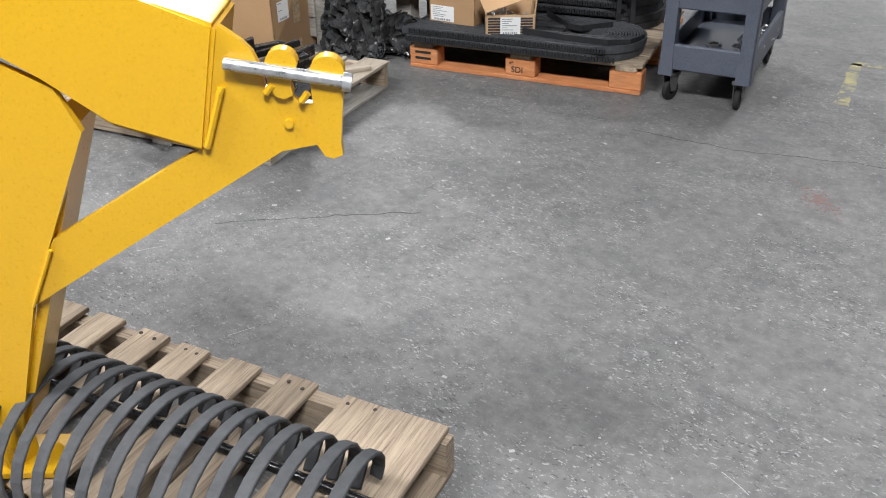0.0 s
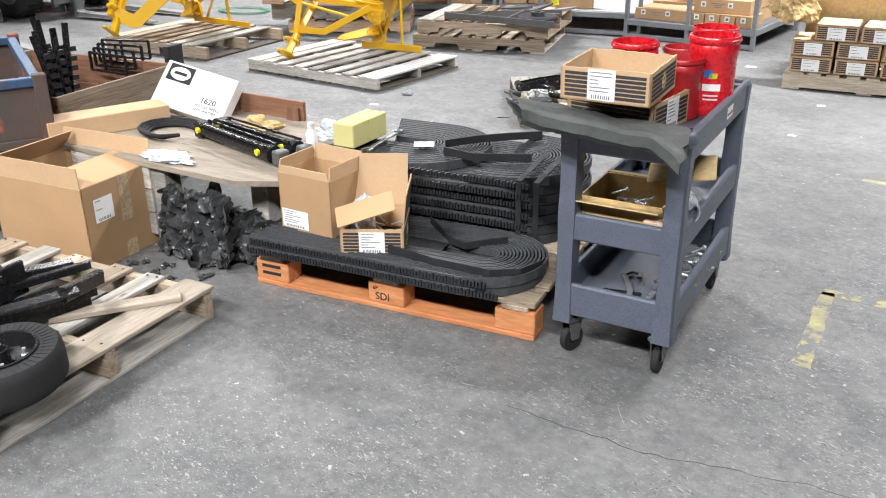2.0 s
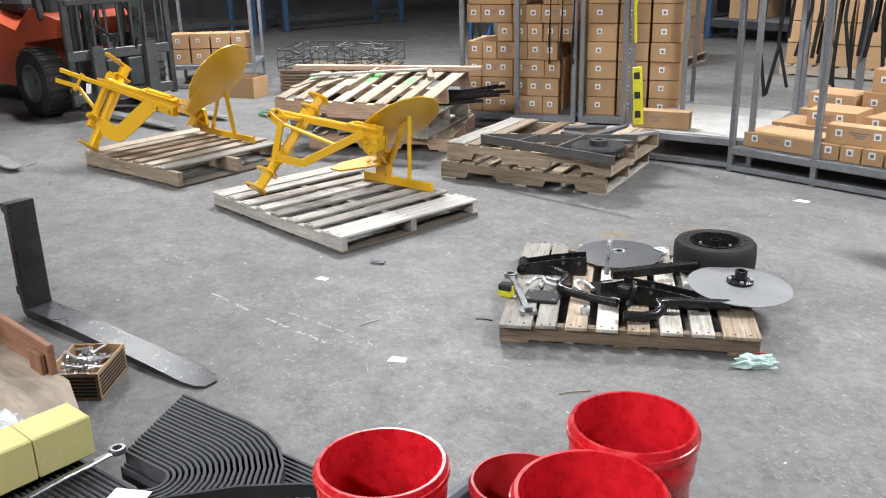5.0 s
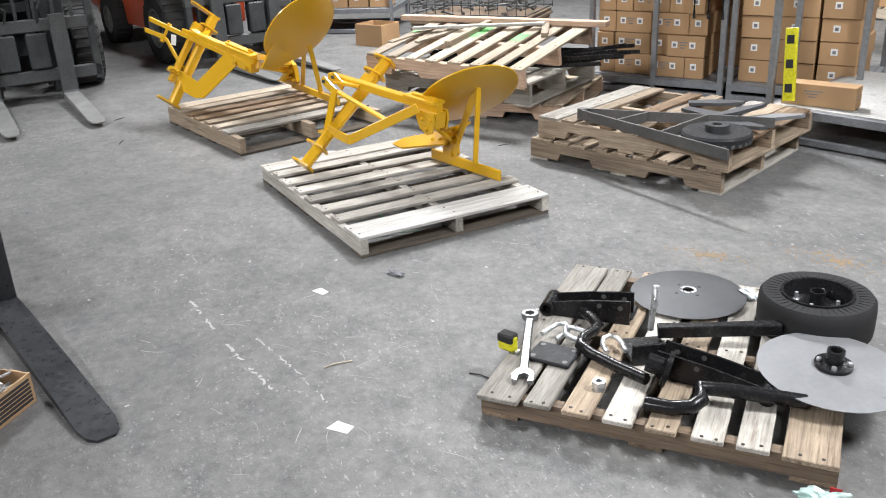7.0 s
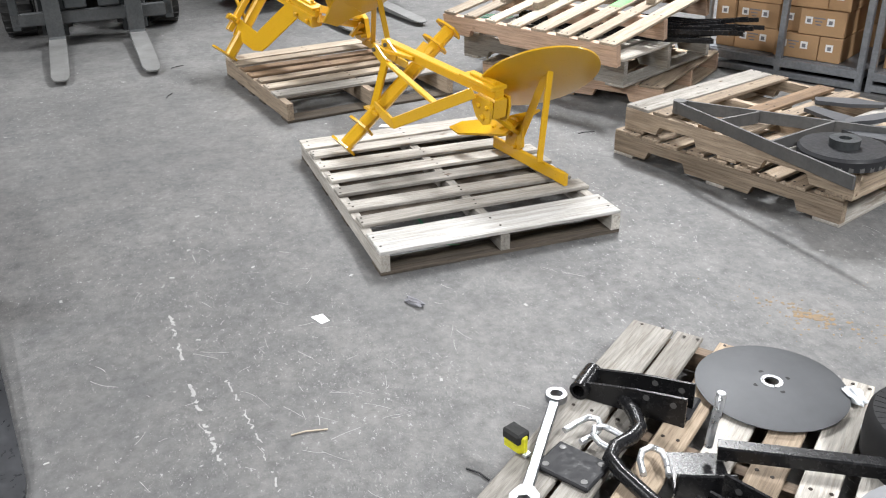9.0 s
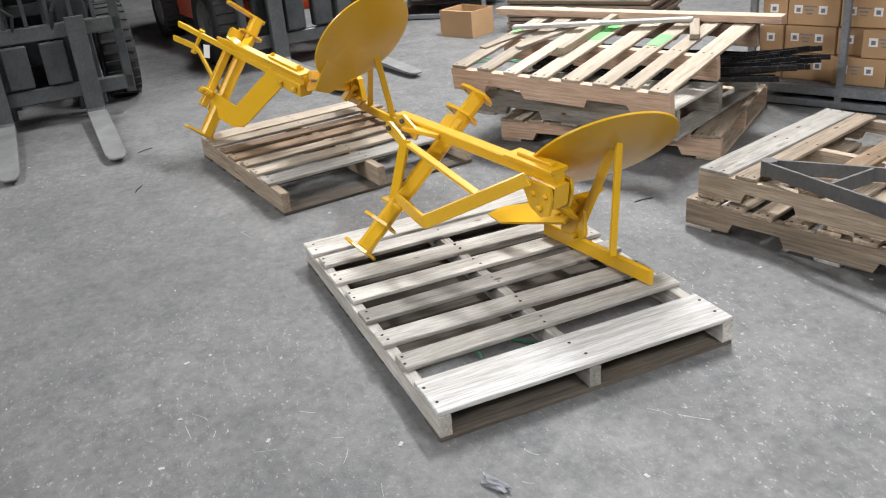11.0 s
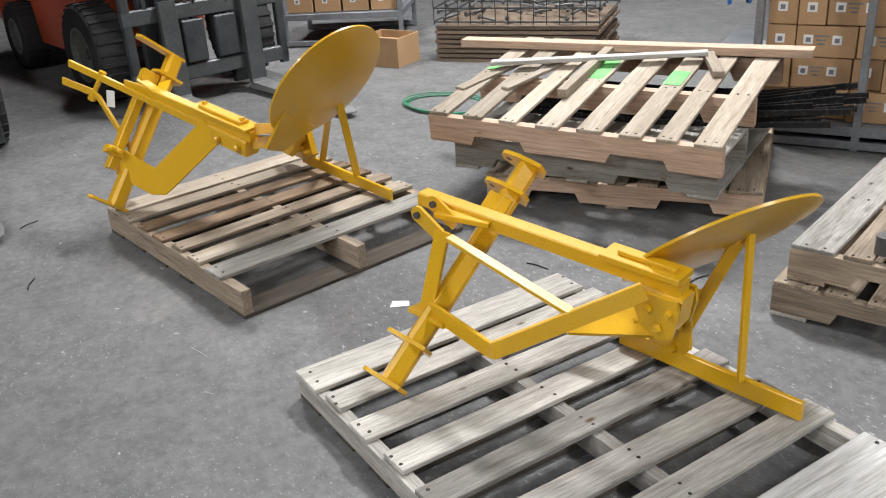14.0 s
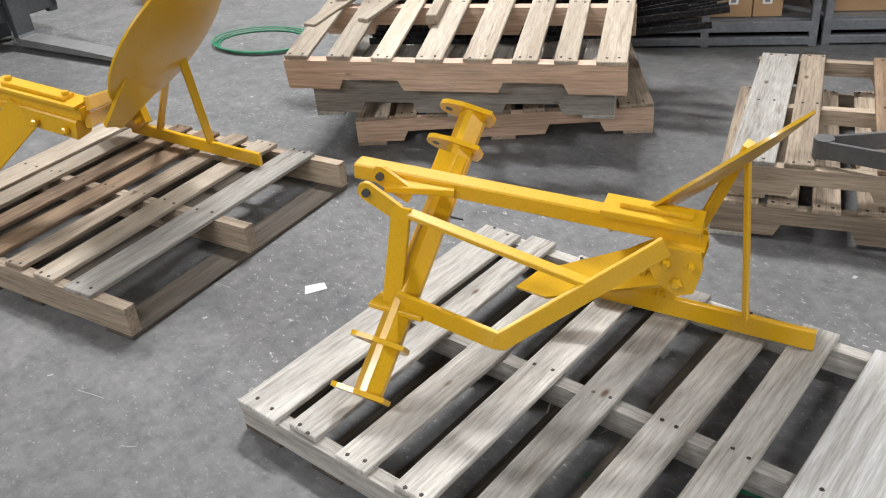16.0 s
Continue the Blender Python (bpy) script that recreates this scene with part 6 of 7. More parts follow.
solid("red_tag", block(B(), 0, 0, 0, 0.03, 0.003, 0.05), RED_DARK, pose(-2.175, 6.665, 0.0, 4, 0, 40), "small torn red tag on a pallet's end", "tag")


# black arms round the wheels of the first pallet
def arm_set(m, label, segs):
    ob = thing("wheel_bracket", m, label, "bracket", "black wheel brackets")
    for nm, a, b, w, h in segs:
        part(nm, bar(B(), a, b, w, h, c=0.004), BLACK_STEEL, ob)
    return ob


arm_set(pose(-2.55, 2.35, DECK, 0, 0, 14), "long black channel bracket on a battered pallet", (("channel", (-0.15, -0.25, 0.03), (0.12, 0.55, 0.03), 0.16, 0.05), ("lip", (-0.07, -0.25, 0.07), (0.20, 0.55, 0.07), 0.012, 0.05), ("arm", (-0.42, -0.05, 0.09), (0.02, 0.62, 0.09), 0.05, 0.05)))
arm_set(pose(-2.35, 2.55, DECK + 0.112, 0, 0, 14), "black bracket bolted across a rubber wheel", (("strap", (-0.12, -0.02, 0.02), (0.05, 0.26, 0.035), 0.06, 0.012), ("arm", (0.02, 0.22, 0.03), (-0.03, 0.42, 0.0), 0.03, 0.05)))
arm_set(pose(-2.78, 2.66, DECK + 0.118, 0, 0, 14), "black fork bracket beside a rubber wheel", (("strap", (0.05, -0.02, 0.02), (0.14, 0.02, 0.03), 0.06, 0.03), ("cheek", (0.13, -0.05, 0.0), (0.13, 0.09, 0.0), 0.02, 0.12), ("bar", (0.13, 0.04, -0.02), (0.26, 0.26, -0.0), 0.028, 0.028)))
loose_board = thing("loose_lumber", pose(-2.72, 2.66, DECK + 0.0, 0, 0, 62), "narrow pale pine board lying on a battered pallet", "board")
plank(loose_board, 0.62, 0.06, 0.02, pose(0, -0.12, 0), WOOD_PALE)


# ---- yellow frame over rolled tines, by the start ----
def near_frame():
    ob = thing("yellow_implement", pose(-1.1, 0.8, DECK), "yellow enamelled implement frame with a hitch pin", "implement")

    def yp(name, bm, lab="", mat=YELLOW, smooth=False):
        return part(name, bm, mat, ob, lab, smooth=smooth, world_space=True)
    along, out = V(0.77, 0.64, 0), V(0.64, -0.77, 0)
    P = Matrix(((0.77, 0, 0.64, -0.598), (0.64, 0, -0.77, 1.274), (0, 1, 0, 0), (0, 0, 0, 1)))   # x along the frame, y up, z outwards
    strut = [(-0.60, 0.527), (-0.073, 0.849), (-0.03, 0.857), (0.0, 0.862), (0.012, 0.93), (-0.036, 0.936), (-0.05, 0.952), (-0.088, 0.962), (-0.094, 1.0), (-0.102, 1.022), (-0.118, 1.040), (-0.152, 1.066), (-0.20, 0.86), (-0.232, 0.845), (-0.498, 0.688)]
    yp("lower_strut", plate(B(), strut, 0.016, P))
    for x0, x1, low, top in ((-0.083, -0.031, 0.945, 1.028), (-0.013, 0.043, 0.838, 1.015)):
        mid, r = (x0 + x1) / 2, (x1 - x0) / 2
        foot = [(x0 + 0.002, low + r * 0.9), (mid - r * 0.5, low + 0.004), (mid, low), (mid + r * 0.55, low + 0.006), (x1 - 0.014, low + r)]
        ear = foot + [(mid + r * math.cos(a), top - r + r * math.sin(a)) for a in [radians(2 + 16 * k) for k in range(12)]]
        yp("hitch_ear", plate(B(), ear, 0.026, P @ pose(0, 0, 0.004)))
    for x, z in ((-0.086, 0.955), (-0.03, 0.94)):
        yp("weld_bead", sweep(B(), [P @ V(x + 0.004 * k, z + 0.005 * k, 0.016) for k in range(4)], circle(0.006, 8)), "lumpy weld bead", YELLOW, True)
    yp("hitch_pin", rod(B(), P @ V(-0.146, 1.008, 0.020), P @ V(0.046, 0.973, 0.020), 0.0105, 18), "bright zinc hitch pin", ZINC, True)
    yp("pin_head", rod(B(), P @ V(0.040, 0.974, 0.020), P @ V(0.054, 0.9715, 0.020), 0.0155, 18), "bright pin head", ZINC, True)
    yp("boss", rod(B(), P @ V(-0.055, 0.90, 0.006), P @ V(-0.055, 0.90, 0.014), 0.008, 10), "", YELLOW, True)
    arm = [(-0.199, 0.853), (-0.152, 1.066), (-0.168, 1.076), (-0.251, 1.105), (-0.62, 1.245), (-1.05, 1.40), (-1.12, 1.2), (-0.62, 1.08), (-0.504, 1.03), (-0.44, 0.996), (-0.40, 0.955), (-0.35, 0.906)]
    bm = plate(B(), arm, 0.17, P @ pose(0, 0, -0.066))
    bmesh.ops.bevel(bm, geom=bm.edges[:], offset=0.007, segments=2, affect="EDGES")
    yp("box_arm", bm, smooth=True)
    yp("weld_bead", sweep(B(), [P @ V(-0.195 + 0.0038 * k, 0.862 + 0.0105 * k, 0.014 + 0.002 * (k % 2)) for k in range(11)], circle(0.0062, 8)), "lumpy weld bead", YELLOW, True)
    upright = [(-0.76, 0.20), (-0.68, 0.20), (-0.568, 0.544), (-0.503, 0.682), (-0.40, 0.892), (-0.43, 0.97), (-0.60, 1.06), (-0.70, 0.80)]
    yp("upright", plate(B(), upright, 0.016, P @ pose(0, 0, 0.004)))
    web = [(-0.69, 0.20), (-0.675, 0.20), (-0.41, 0.90), (-0.43, 0.93)]
    yp("upright_web", plate(B(), web, 0.10, P @ pose(0, 0, -0.058)))
    yp("weld_bead", sweep(B(), [P @ V(-0.565 + 0.012 * k, 0.55 + 0.024 * k, 0.0135 + 0.001 * (k % 2)) for k in range(6)], circle(0.004, 8)), "thin weld bead", YELLOW, True)
    yp("foot_post", bar(B(), P @ V(-0.72, 0.131, -0.03), P @ V(-0.72, 0.25, -0.03), 0.07, 0.08, (1, 0, 0), 0.004))
    yp("foot", bar(B(), P @ V(-0.80, 0.14, -0.03), P @ V(-0.62, 0.14, -0.03), 0.12, 0.018, c=0.003))
    return ob


near_frame()
SM = pose(-1.468, 0.224, 0, 0, 0, 12.6)
roll = thing("tine_roll", SM @ pose(0, 0, DECK), "row of curved black spring tines on a wooden pallet", "spring tines")
n_t = 21
for i in range(n_t):
    x = 0.06 + i * 0.055
    pts = []
    for s in range(15):
        a = radians(-10 + 200 * s / 14)
        pts.append(V(x + 0.10 * s / 14, 0.60 + 0.19 * math.cos(a), 0.065 + 0.135 * math.sin(a)))
    tn = part("tine", sweep(B(), pts, rect(0.008, 0.028, 0.002), up=(1, 0, 0.05)), TINE, roll)
    tn.data.materials[0] = TINE
    part("tine_root", lathe(B(), [(0.016, -0.02), (0.02, -0.012), (0.02, 0.012), (0.016, 0.02)], 12, pose(x + 0.1, 0.43, 0.03, 0, 90, 0)), BLACK_STEEL, roll, smooth=True)
    part("tine_tip", block(B(), -0.012, -0.03, 0, 0.012, 0.05, 0.01, 0.002), DULL_BLACK, roll, m=pose(x - 0.02, 0.76, 0.06, 28, 0, 12))
part("shaft", rod(B(), (0.0, 0.43, 0.03), (1.28, 0.43, 0.03), 0.014, 14), BLACK_STEEL, roll, smooth=True)
part("shaft", rod(B(), (0.0, 0.74, 0.014), (1.2, 0.74, 0.014), 0.012, 14), BLACK_STEEL, roll, smooth=True)


# ---- loose lift fork ----
WORN_BLACK = material("scuffed_black_steel", (0.02, 0.021, 0.024), 0.34, 0, (0.045, 0.047, 0.052), 3.5, (1, 1, 1), 0.8, 0.05, 50, (0.13, 0.135, 0.145), 5.0, 0.66, rough_var=0.1)
def lift_fork(m, L, H, w, label, mat=DULL_BLACK):
    ob = thing("lift_fork", m, label, "lift fork", "lift forks")
    bm = B()
    k = w / 2
    secs = [(0.0, 0.042, k), (L * 0.3, 0.042, k), (L * 0.75, 0.026, k), (L - 0.09, 0.016, k), (L - 0.03, 0.012, k * 0.82), (L, 0.010, k * 0.45)]
    rings = [[bm.verts.new((x, -ww, 0)), bm.verts.new((x, ww, 0)), bm.verts.new((x, ww, h)), bm.verts.new((x, -ww, h))] for x, h, ww in secs]
    for a, b in zip(rings, rings[1:]):
        for j in range(4):
            bm.faces.new((a[j], a[(j + 1) % 4], b[(j + 1) % 4], b[j]))
    bm.faces.new(rings[0][::-1])
    bm.faces.new(rings[-1])
    part("blade", bm, mat, ob)
    part("shank", sweep(B(), [(0.03, 0, 0.0), (-0.015, 0, 0.03), (-0.022, 0, 0.08), (-0.022, 0, H)], rect(w, 0.04, 0.003), up=(1, 0, 0)), mat, ob)
    for z in (0.12, H - 0.02):
        part("hook", block(B(), -0.085, -w * 0.42, z - 0.03, -0.042, w * 0.42, z + 0.012, 0.004), mat, ob)
    return ob


lift_fork(pose(-4.58, 4.685, 0, 0, 0, 14), 1.22, 0.53, 0.125, "loose black lift-truck fork lying on the floor", WORN_BLACK)
small = striped_box("carton", pose(-3.68, 4.47, 0.0, 0, 0, 50), 0.20, 0.26, 0.11, "charcoal banded carton of bolts on the floor", seed=71)
bolts("bolt_pile", small.matrix_basis @ pose(0.1, 0.13, 0.05), 40, (0.07, 0.1), "blue-zinc bolts heaped in a carton", 1.3, 72, 0.06)


# ---- forklifts ----
def tyre_wheel(parent, m, r, w):
    t = part("wheel", lathe(B(), [(r * 0.55, -w / 2), (r * 0.93, -w / 2), (r, -w * 0.36), (r, w * 0.36), (r * 0.93, w / 2), (r * 0.55, w / 2)], 36, closed=True), TYRE, parent, "dusty black solid tyre", m, True)
    part("rim", lathe(B(), [(r * 0.56, -w * 0.5), (r * 0.56, -w * 0.3), (r * 0.2, -w * 0.22), (r * 0.2, w * 0.22), (r * 0.56, w * 0.3), (r * 0.56, w * 0.5), (r * 0.5, w * 0.5), (r * 0.46, w * 0.36), (r * 0.12, w * 0.3), (r * 0.12, -w * 0.3), (r * 0.46, -w * 0.36), (r * 0.5, -w * 0.5)], 28, closed=True), RIM, t, smooth=True)
    bm = B()
    for i in range(28):
        for s in (-1, 1):
            block(bm, r * 0.985, 0.02 * s - 0.012, min(0, s * w * 0.46), r * 1.02, 0.02 * s + 0.012, max(0, s * w * 0.46), 0, pose(0, 0, 0, 0, 0, 360 * (i + 0.25 * s) / 28))
    part("tread", bm, TYRE, t)
    return t


def forklift(m, label, body_mat, mast_h=2.3, fork_z=0.03):
    """A lift truck facing +x, its front axle at x = 0."""
    ob = thing("forklift", m, label, "forklift", "forklifts")
    hw = 0.52
    for s in (-1, 1):
        tyre_wheel(ob, pose(0, s * (hw + 0.03), 0.34, 90, 0, 0), 0.34, 0.23)
        tyre_wheel(ob, pose(-1.75, s * (hw - 0.02), 0.27, 90, 0, 0), 0.27, 0.19)
    bm = B()
    plate(bm, [(-2.45, 0.28), (-2.0, 0.22), (-1.95, 0.56), (-1.5, 0.56), (-1.42, 0.24), (-0.45, 0.24), (-0.40, 0.7), (0.28, 0.78), (0.36, 0.95), (-0.2, 1.05), (-0.55, 0.82), (-1.2, 0.95), (-1.6, 1.15), (-2.3, 1.1), (-2.5, 0.8)], hw * 1.85, Matrix(((1, 0, 0, 0), (0, 0, -1, 0), (0, 1, 0, 0), (0, 0, 0, 1))))
    part("body", bm, body_mat, ob)
    part("counterweight", block(B(), -2.62, -hw, 0.3, -2.2, hw, 1.0, 0.08), body_mat, ob)
    part("seat", block(B(), -1.35, -0.25, 0.96, -0.85, 0.25, 1.1, 0.04), RUBBER, ob)
    part("seat_back", block(B(), -1.42, -0.25, 1.08, -1.30, 0.25, 1.55, 0.04), RUBBER, ob)
    part("dash", block(B(), -0.28, -0.42, 0.9, 0.05, 0.42, 1.25, 0.05), TRUCK_DARK, ob)
    for s in (-1, 1):
        part("guard_post", sweep(B(), [(0.05, s * 0.48, 0.95), (-0.12, s * 0.48, 1.7), (-0.3, s * 0.48, 2.12), (-1.5, s * 0.48, 2.15), (-1.7, s * 0.48, 1.1)], rect(0.06, 0.06, 0.008), up=(0, 1, 0)), TRUCK_DARK, ob)
    for i in range(6):
        part("guard_bar", bar(B(), (-0.35 - i * 0.21, -0.48, 2.14), (-0.35 - i * 0.21, 0.48, 2.14), 0.04, 0.03), TRUCK_DARK, ob)
    for s in (-1, 1):
        for k, (x, y) in enumerate(((0.42, 0.34), (0.50, 0.25))):
            part("mast_rail", bar(B(), (x, s * y, 0.06), (x, s * y, mast_h), 0.10, 0.06, (1, 0, 0)), TRUCK_DARK, ob)
        part("lift_cylinder", rod(B(), (0.37, s * 0.2, 0.1), (0.37, s * 0.2, mast_h - 0.5), 0.035, 12), TRUCK_GREY, ob, smooth=True)
        part("lift_chain", bar(B(), (0.47, s * 0.12, 0.4), (0.47, s * 0.12, mast_h), 0.03, 0.02, (1, 0, 0)), TRUCK_DARK, ob)
    for z in (0.18, 0.75, 1.35, mast_h):
        part("mast_tie", bar(B(), (0.42, -0.38, z), (0.42, 0.38, z), 0.05, 0.08), TRUCK_DARK, ob)
    for z in (0.22, 0.62):
        part("carriage_bar", bar(B(), (0.62, -0.58, z), (0.62, 0.58, z), 0.05, 0.10, c=0.008), TRUCK_GREY, ob)
    for s in (-1, 1):
        part("carriage_post", bar(B(), (0.62, s * 0.55, 0.15), (0.62, s * 0.55, 1.15), 0.06, 0.05, (1, 0, 0)), TRUCK_DARK, ob)
    part("backrest_rail", bar(B(), (0.62, -0.56, 1.12), (0.62, 0.56, 1.12), 0.05, 0.06), TRUCK_DARK, ob)
    for i in range(7):
        part("backrest_bar", bar(B(), (0.63, -0.42 + i * 0.14, 0.62), (0.63, -0.42 + i * 0.14, 1.12), 0.025, 0.02, (1, 0, 0)), TRUCK_DARK, ob)
    for y in (-0.12, 0.12):
        part("side_shift", block(B(), 0.56, y - 0.08, 0.28, 0.66, y + 0.08, 0.56, 0.01), TRUCK_DARK, ob)
        part("hose", sweep(B(), [(0.6, y, 0.5), (0.66, y + 0.05, 0.75), (0.6, y * 2, 0.9), (0.5, y, 1.1), (0.45, y, mast_h)], circle(0.014, 7)), RUBBER, ob, smooth=True)
    for y in (-0.29, 0.29):
        f = part("fork_shank", sweep(B(), [(0.70, y, fork_z + 0.01), (0.675, y, fork_z + 0.06), (0.67, y, 0.7)], rect(0.12, 0.045, 0.004), up=(1, 0, 0)), TRUCK_GREY, ob)
        bm = B()
        secs = [(0.66, 0.045, 0.06), (1.2, 0.035, 0.06), (1.72, 0.015, 0.058), (1.80, 0.011, 0.042), (1.82, 0.009, 0.022)]
        rings = [[bm.verts.new((x, y - ww, fork_z)), bm.verts.new((x, y + ww, fork_z)), bm.verts.new((x, y + ww, fork_z + h)), bm.verts.new((x, y - ww, fork_z + h))] for x, h, ww in secs]
        for a, b in zip(rings, rings[1:]):
            for j in range(4):
                bm.faces.new((a[j], a[(j + 1) % 4], b[(j + 1) % 4], b[j]))
        bm.faces.new(rings[0][::-1])
        bm.faces.new(rings[-1])
        part("fork_blade", bm, FORK_STEEL, ob, "worn bright steel fork blade")
    return ob


forklift(pose(-9.38, 4.84, 0, 0, 0, 6), "dark grey forklift with a greasy mast and lowered forks", TRUCK_DARK)
forklift(pose(-10.15, 6.75, 0, 0, 0, 12), "orange forklift with a dark mast and lowered forks", TRUCK_ORANGE)


# ---- racks with cartons ----
def carton(m, L, W, H, label, seed, group="stacked brown cartons", stickers=("front",)):
    rnd = random.Random(seed)
    ob = thing("carton", m, label, "box", group)
    part("body", block(B(), 0, 0, 0, L, W, H, 0.003), CARDBOARD, ob)
    s = 0.045
    if "front" in stickers:
        for fx in (0.12, 0.6) if L > 0.25 else (0.3,):
            st = part("sticker", block(B(), 0, -0.0012, 0, s, -0.0003, s), PAPER, ob, "small white sticker", pose(L * fx, 0, H * 0.42))
            part("print", block(B(), s * 0.25, -0.0017, s * 0.2, s * 0.75, -0.0012, s * 0.7), PRINT, st)
    if L > 0.25 and stickers:
        for k, (a, b) in enumerate(((0.30, 0.56), (0.33, 0.50), (0.36, 0.48))):
            part("print_lines", block(B(), L * a, -0.0010, H * (0.66 - 0.13 * k), L * b, -0.0003, H * (0.71 - 0.13 * k)), PRINT, ob)
    if "side" in stickers:
        st = part("print_lines", block(B(), L + 0.0003, W * 0.3, H * 0.55, L + 0.001, W * 0.7, H * 0.62), PRINT, ob, "faint printed lines")
        part("print_lines", block(B(), L + 0.0003, W * 0.36, H * 0.38, L + 0.001, W * 0.64, H * 0.44), PRINT, ob)
        part("packing_strap", block(B(), L + 0.0003, W * 0.5, 0, L + 0.0012, W * 0.515, H), TAPE_TAN, ob)
    return ob


def rack(m, L, W, H, deck_z, label, uprights=2, deck_mat=RACK_STEEL, top=True):
    """A steel stillage: corner posts, rails and a deck; L along x, W along y."""
    ob = thing("steel_rack", m, label, "rack", "steel stillage racks")
    xs = [L * i / (uprights) for i in range(uprights + 1)]
    for x in xs:
        for y in (0, W):
            part("post", block(B(), x - 0.019, y - 0.019, 0, x + 0.019, y + 0.019, H, 0.003), RACK_STEEL, ob)
    for z in ((deck_z, H - 0.03) if top else (deck_z,)):
        for y in (0, W):
            part("rail", bar(B(), (0, y, z), (L, y, z), 0.04, 0.05, c=0.003), RACK_STEEL, ob)
        for x in (0, L):
            part("rail", bar(B(), (x, 0, z), (x, W, z), 0.04, 0.05, c=0.003), RACK_STEEL, ob)
    for y in (0, W):
        part("foot_rail", bar(B(), (0, y, 0.03), (L, y, 0.03), 0.04, 0.04, c=0.003), RACK_STEEL, ob)
    part("deck", block(B(), 0.02, 0.02, deck_z + 0.01, L - 0.02, W - 0.02, deck_z + 0.03), deck_mat, ob)
    return ob


# tall cage packed with cartons
KM = pose(-6.62, 8.88, 0, 0, 0, 32)
rack(KM, 1.0, 1.1, 1.9, 0.10, "grey steel cage packed with brown cartons", 2)
rnd = random.Random(91)
cn = 0
for row in range(8):
    x = 0.03
    z = 0.132 + row * 0.155
    while x < 0.9:
        w = rnd.choice((0.13, 0.13, 0.14, 0.28))
        if x + w > 0.985:
            break
        if rnd.random() > 0.05:
            carton(KM @ pose(x, 0.03 + rnd.uniform(0, 0.05), z, 0, 0, rnd.uniform(-1, 1)), w - 0.005, 0.5, 0.15, "brown shipping carton with white stickers in a steel cage", cn)
            cn += 1
        x += w
for row in range(8):
    z = 0.132 + row * 0.155
    for c in range(1):
        carton(KM @ pose(0.60, 0.60, z, 0, 0, rnd.uniform(-1, 1)), 0.39, 0.44, 0.15, "brown strapped carton at the side of a steel cage", cn, stickers=("side",))
        cn += 1
for k in range(3):
    part_bm = B()
    x = 0.80 + 0.1 * k
    sweep(part_bm, [(x, -0.02, 1.95), (x + 0.01, -0.07, 1.3), (x - 0.005, -0.06, 0.75), (x, -0.06, 0.58)], circle(0.012, 8))
    solid("hydraulic_hose", part_bm, RUBBER, KM, "black hydraulic hose hanging from a steel cage", "hose", "hanging hoses", smooth=True)
# second packed cage behind it
K2 = pose(-5.73, 9.46, 0, 0, 0, 32)
rack(K2, 0.85, 1.0, 1.9, 0.10, "steel cage of cartons behind hanging hoses", 2)
for row in range(8):
    for c in range(3):
        carton(K2 @ pose(0.03 + c * 0.265, 0.05 + rnd.uniform(0, 0.04), 0.132 + row * 0.155, 0, 0, rnd.uniform(-1, 1)), 0.245, 0.6, 0.15, "brown shipping carton with white stickers in a steel cage", cn)
        cn += 1

# open racks
R1 = pose(-4.84, 8.97, 0, 0, 0, 18)
rack(R1, 0.95, 1.25, 1.5, 0.19, "tall grey steel rack with a pale worn deck", 1, DECK_WHITE)
carton(R1 @ pose(0.05, 0.05, 0.222, 0, 0, 8), 0.42, 0.12, 0.13, "long brown carton on a steel rack deck", 500, "cartons on open racks", ("side",))
R2 = pose(-4.02, 9.17, 0, 0, 0, 4)
rack(R2, 1.2, 1.25, 1.3, 0.15, "grey steel rack holding flat brown cartons", 2)
rnd = random.Random(97)
for i, (x, y, z, L_, W_, H_, a) in enumerate(((0.06, 0.04, 0.182, 0.5, 0.34, 0.1, 0), (0.60, 0.03, 0.182, 0.13, 0.3, 0.1, 0), (0.74, 0.03, 0.182, 0.13, 0.3, 0.1, 0), (0.88, 0.03, 0.182, 0.13, 0.3, 0.1, 0), (1.02, 0.03, 0.182, 0.14, 0.3, 0.1, 0),
                                             (0.06, 0.42, 0.182, 0.5, 0.34, 0.12, 2), (0.60, 0.40, 0.182, 0.5, 0.36, 0.12, 0), (0.62, 0.06, 0.284, 0.5, 0.12, 0.12, 3), (0.30, 0.44, 0.304, 0.34, 0.3, 0.11, 4), (0.7, 0.45, 0.304, 0.4, 0.3, 0.1, -3),
                                             (0.06, 0.82, 0.182, 0.5, 0.36, 0.16, 0), (0.60, 0.82, 0.182, 0.52, 0.36, 0.16, 0), (0.5, 0.85, 0.344, 0.5, 0.3, 0.16, 0), (0.55, 0.86, 0.506, 0.45, 0.3, 0.16, 2), (0.1, 0.86, 0.344, 0.35, 0.3, 0.12, -2))):
    carton(R2 @ pose(x, y, z, 0, 0, a), L_, W_, H_, "flat brown strapped carton on a steel rack", 520 + i, "cartons on open racks", ("front",))

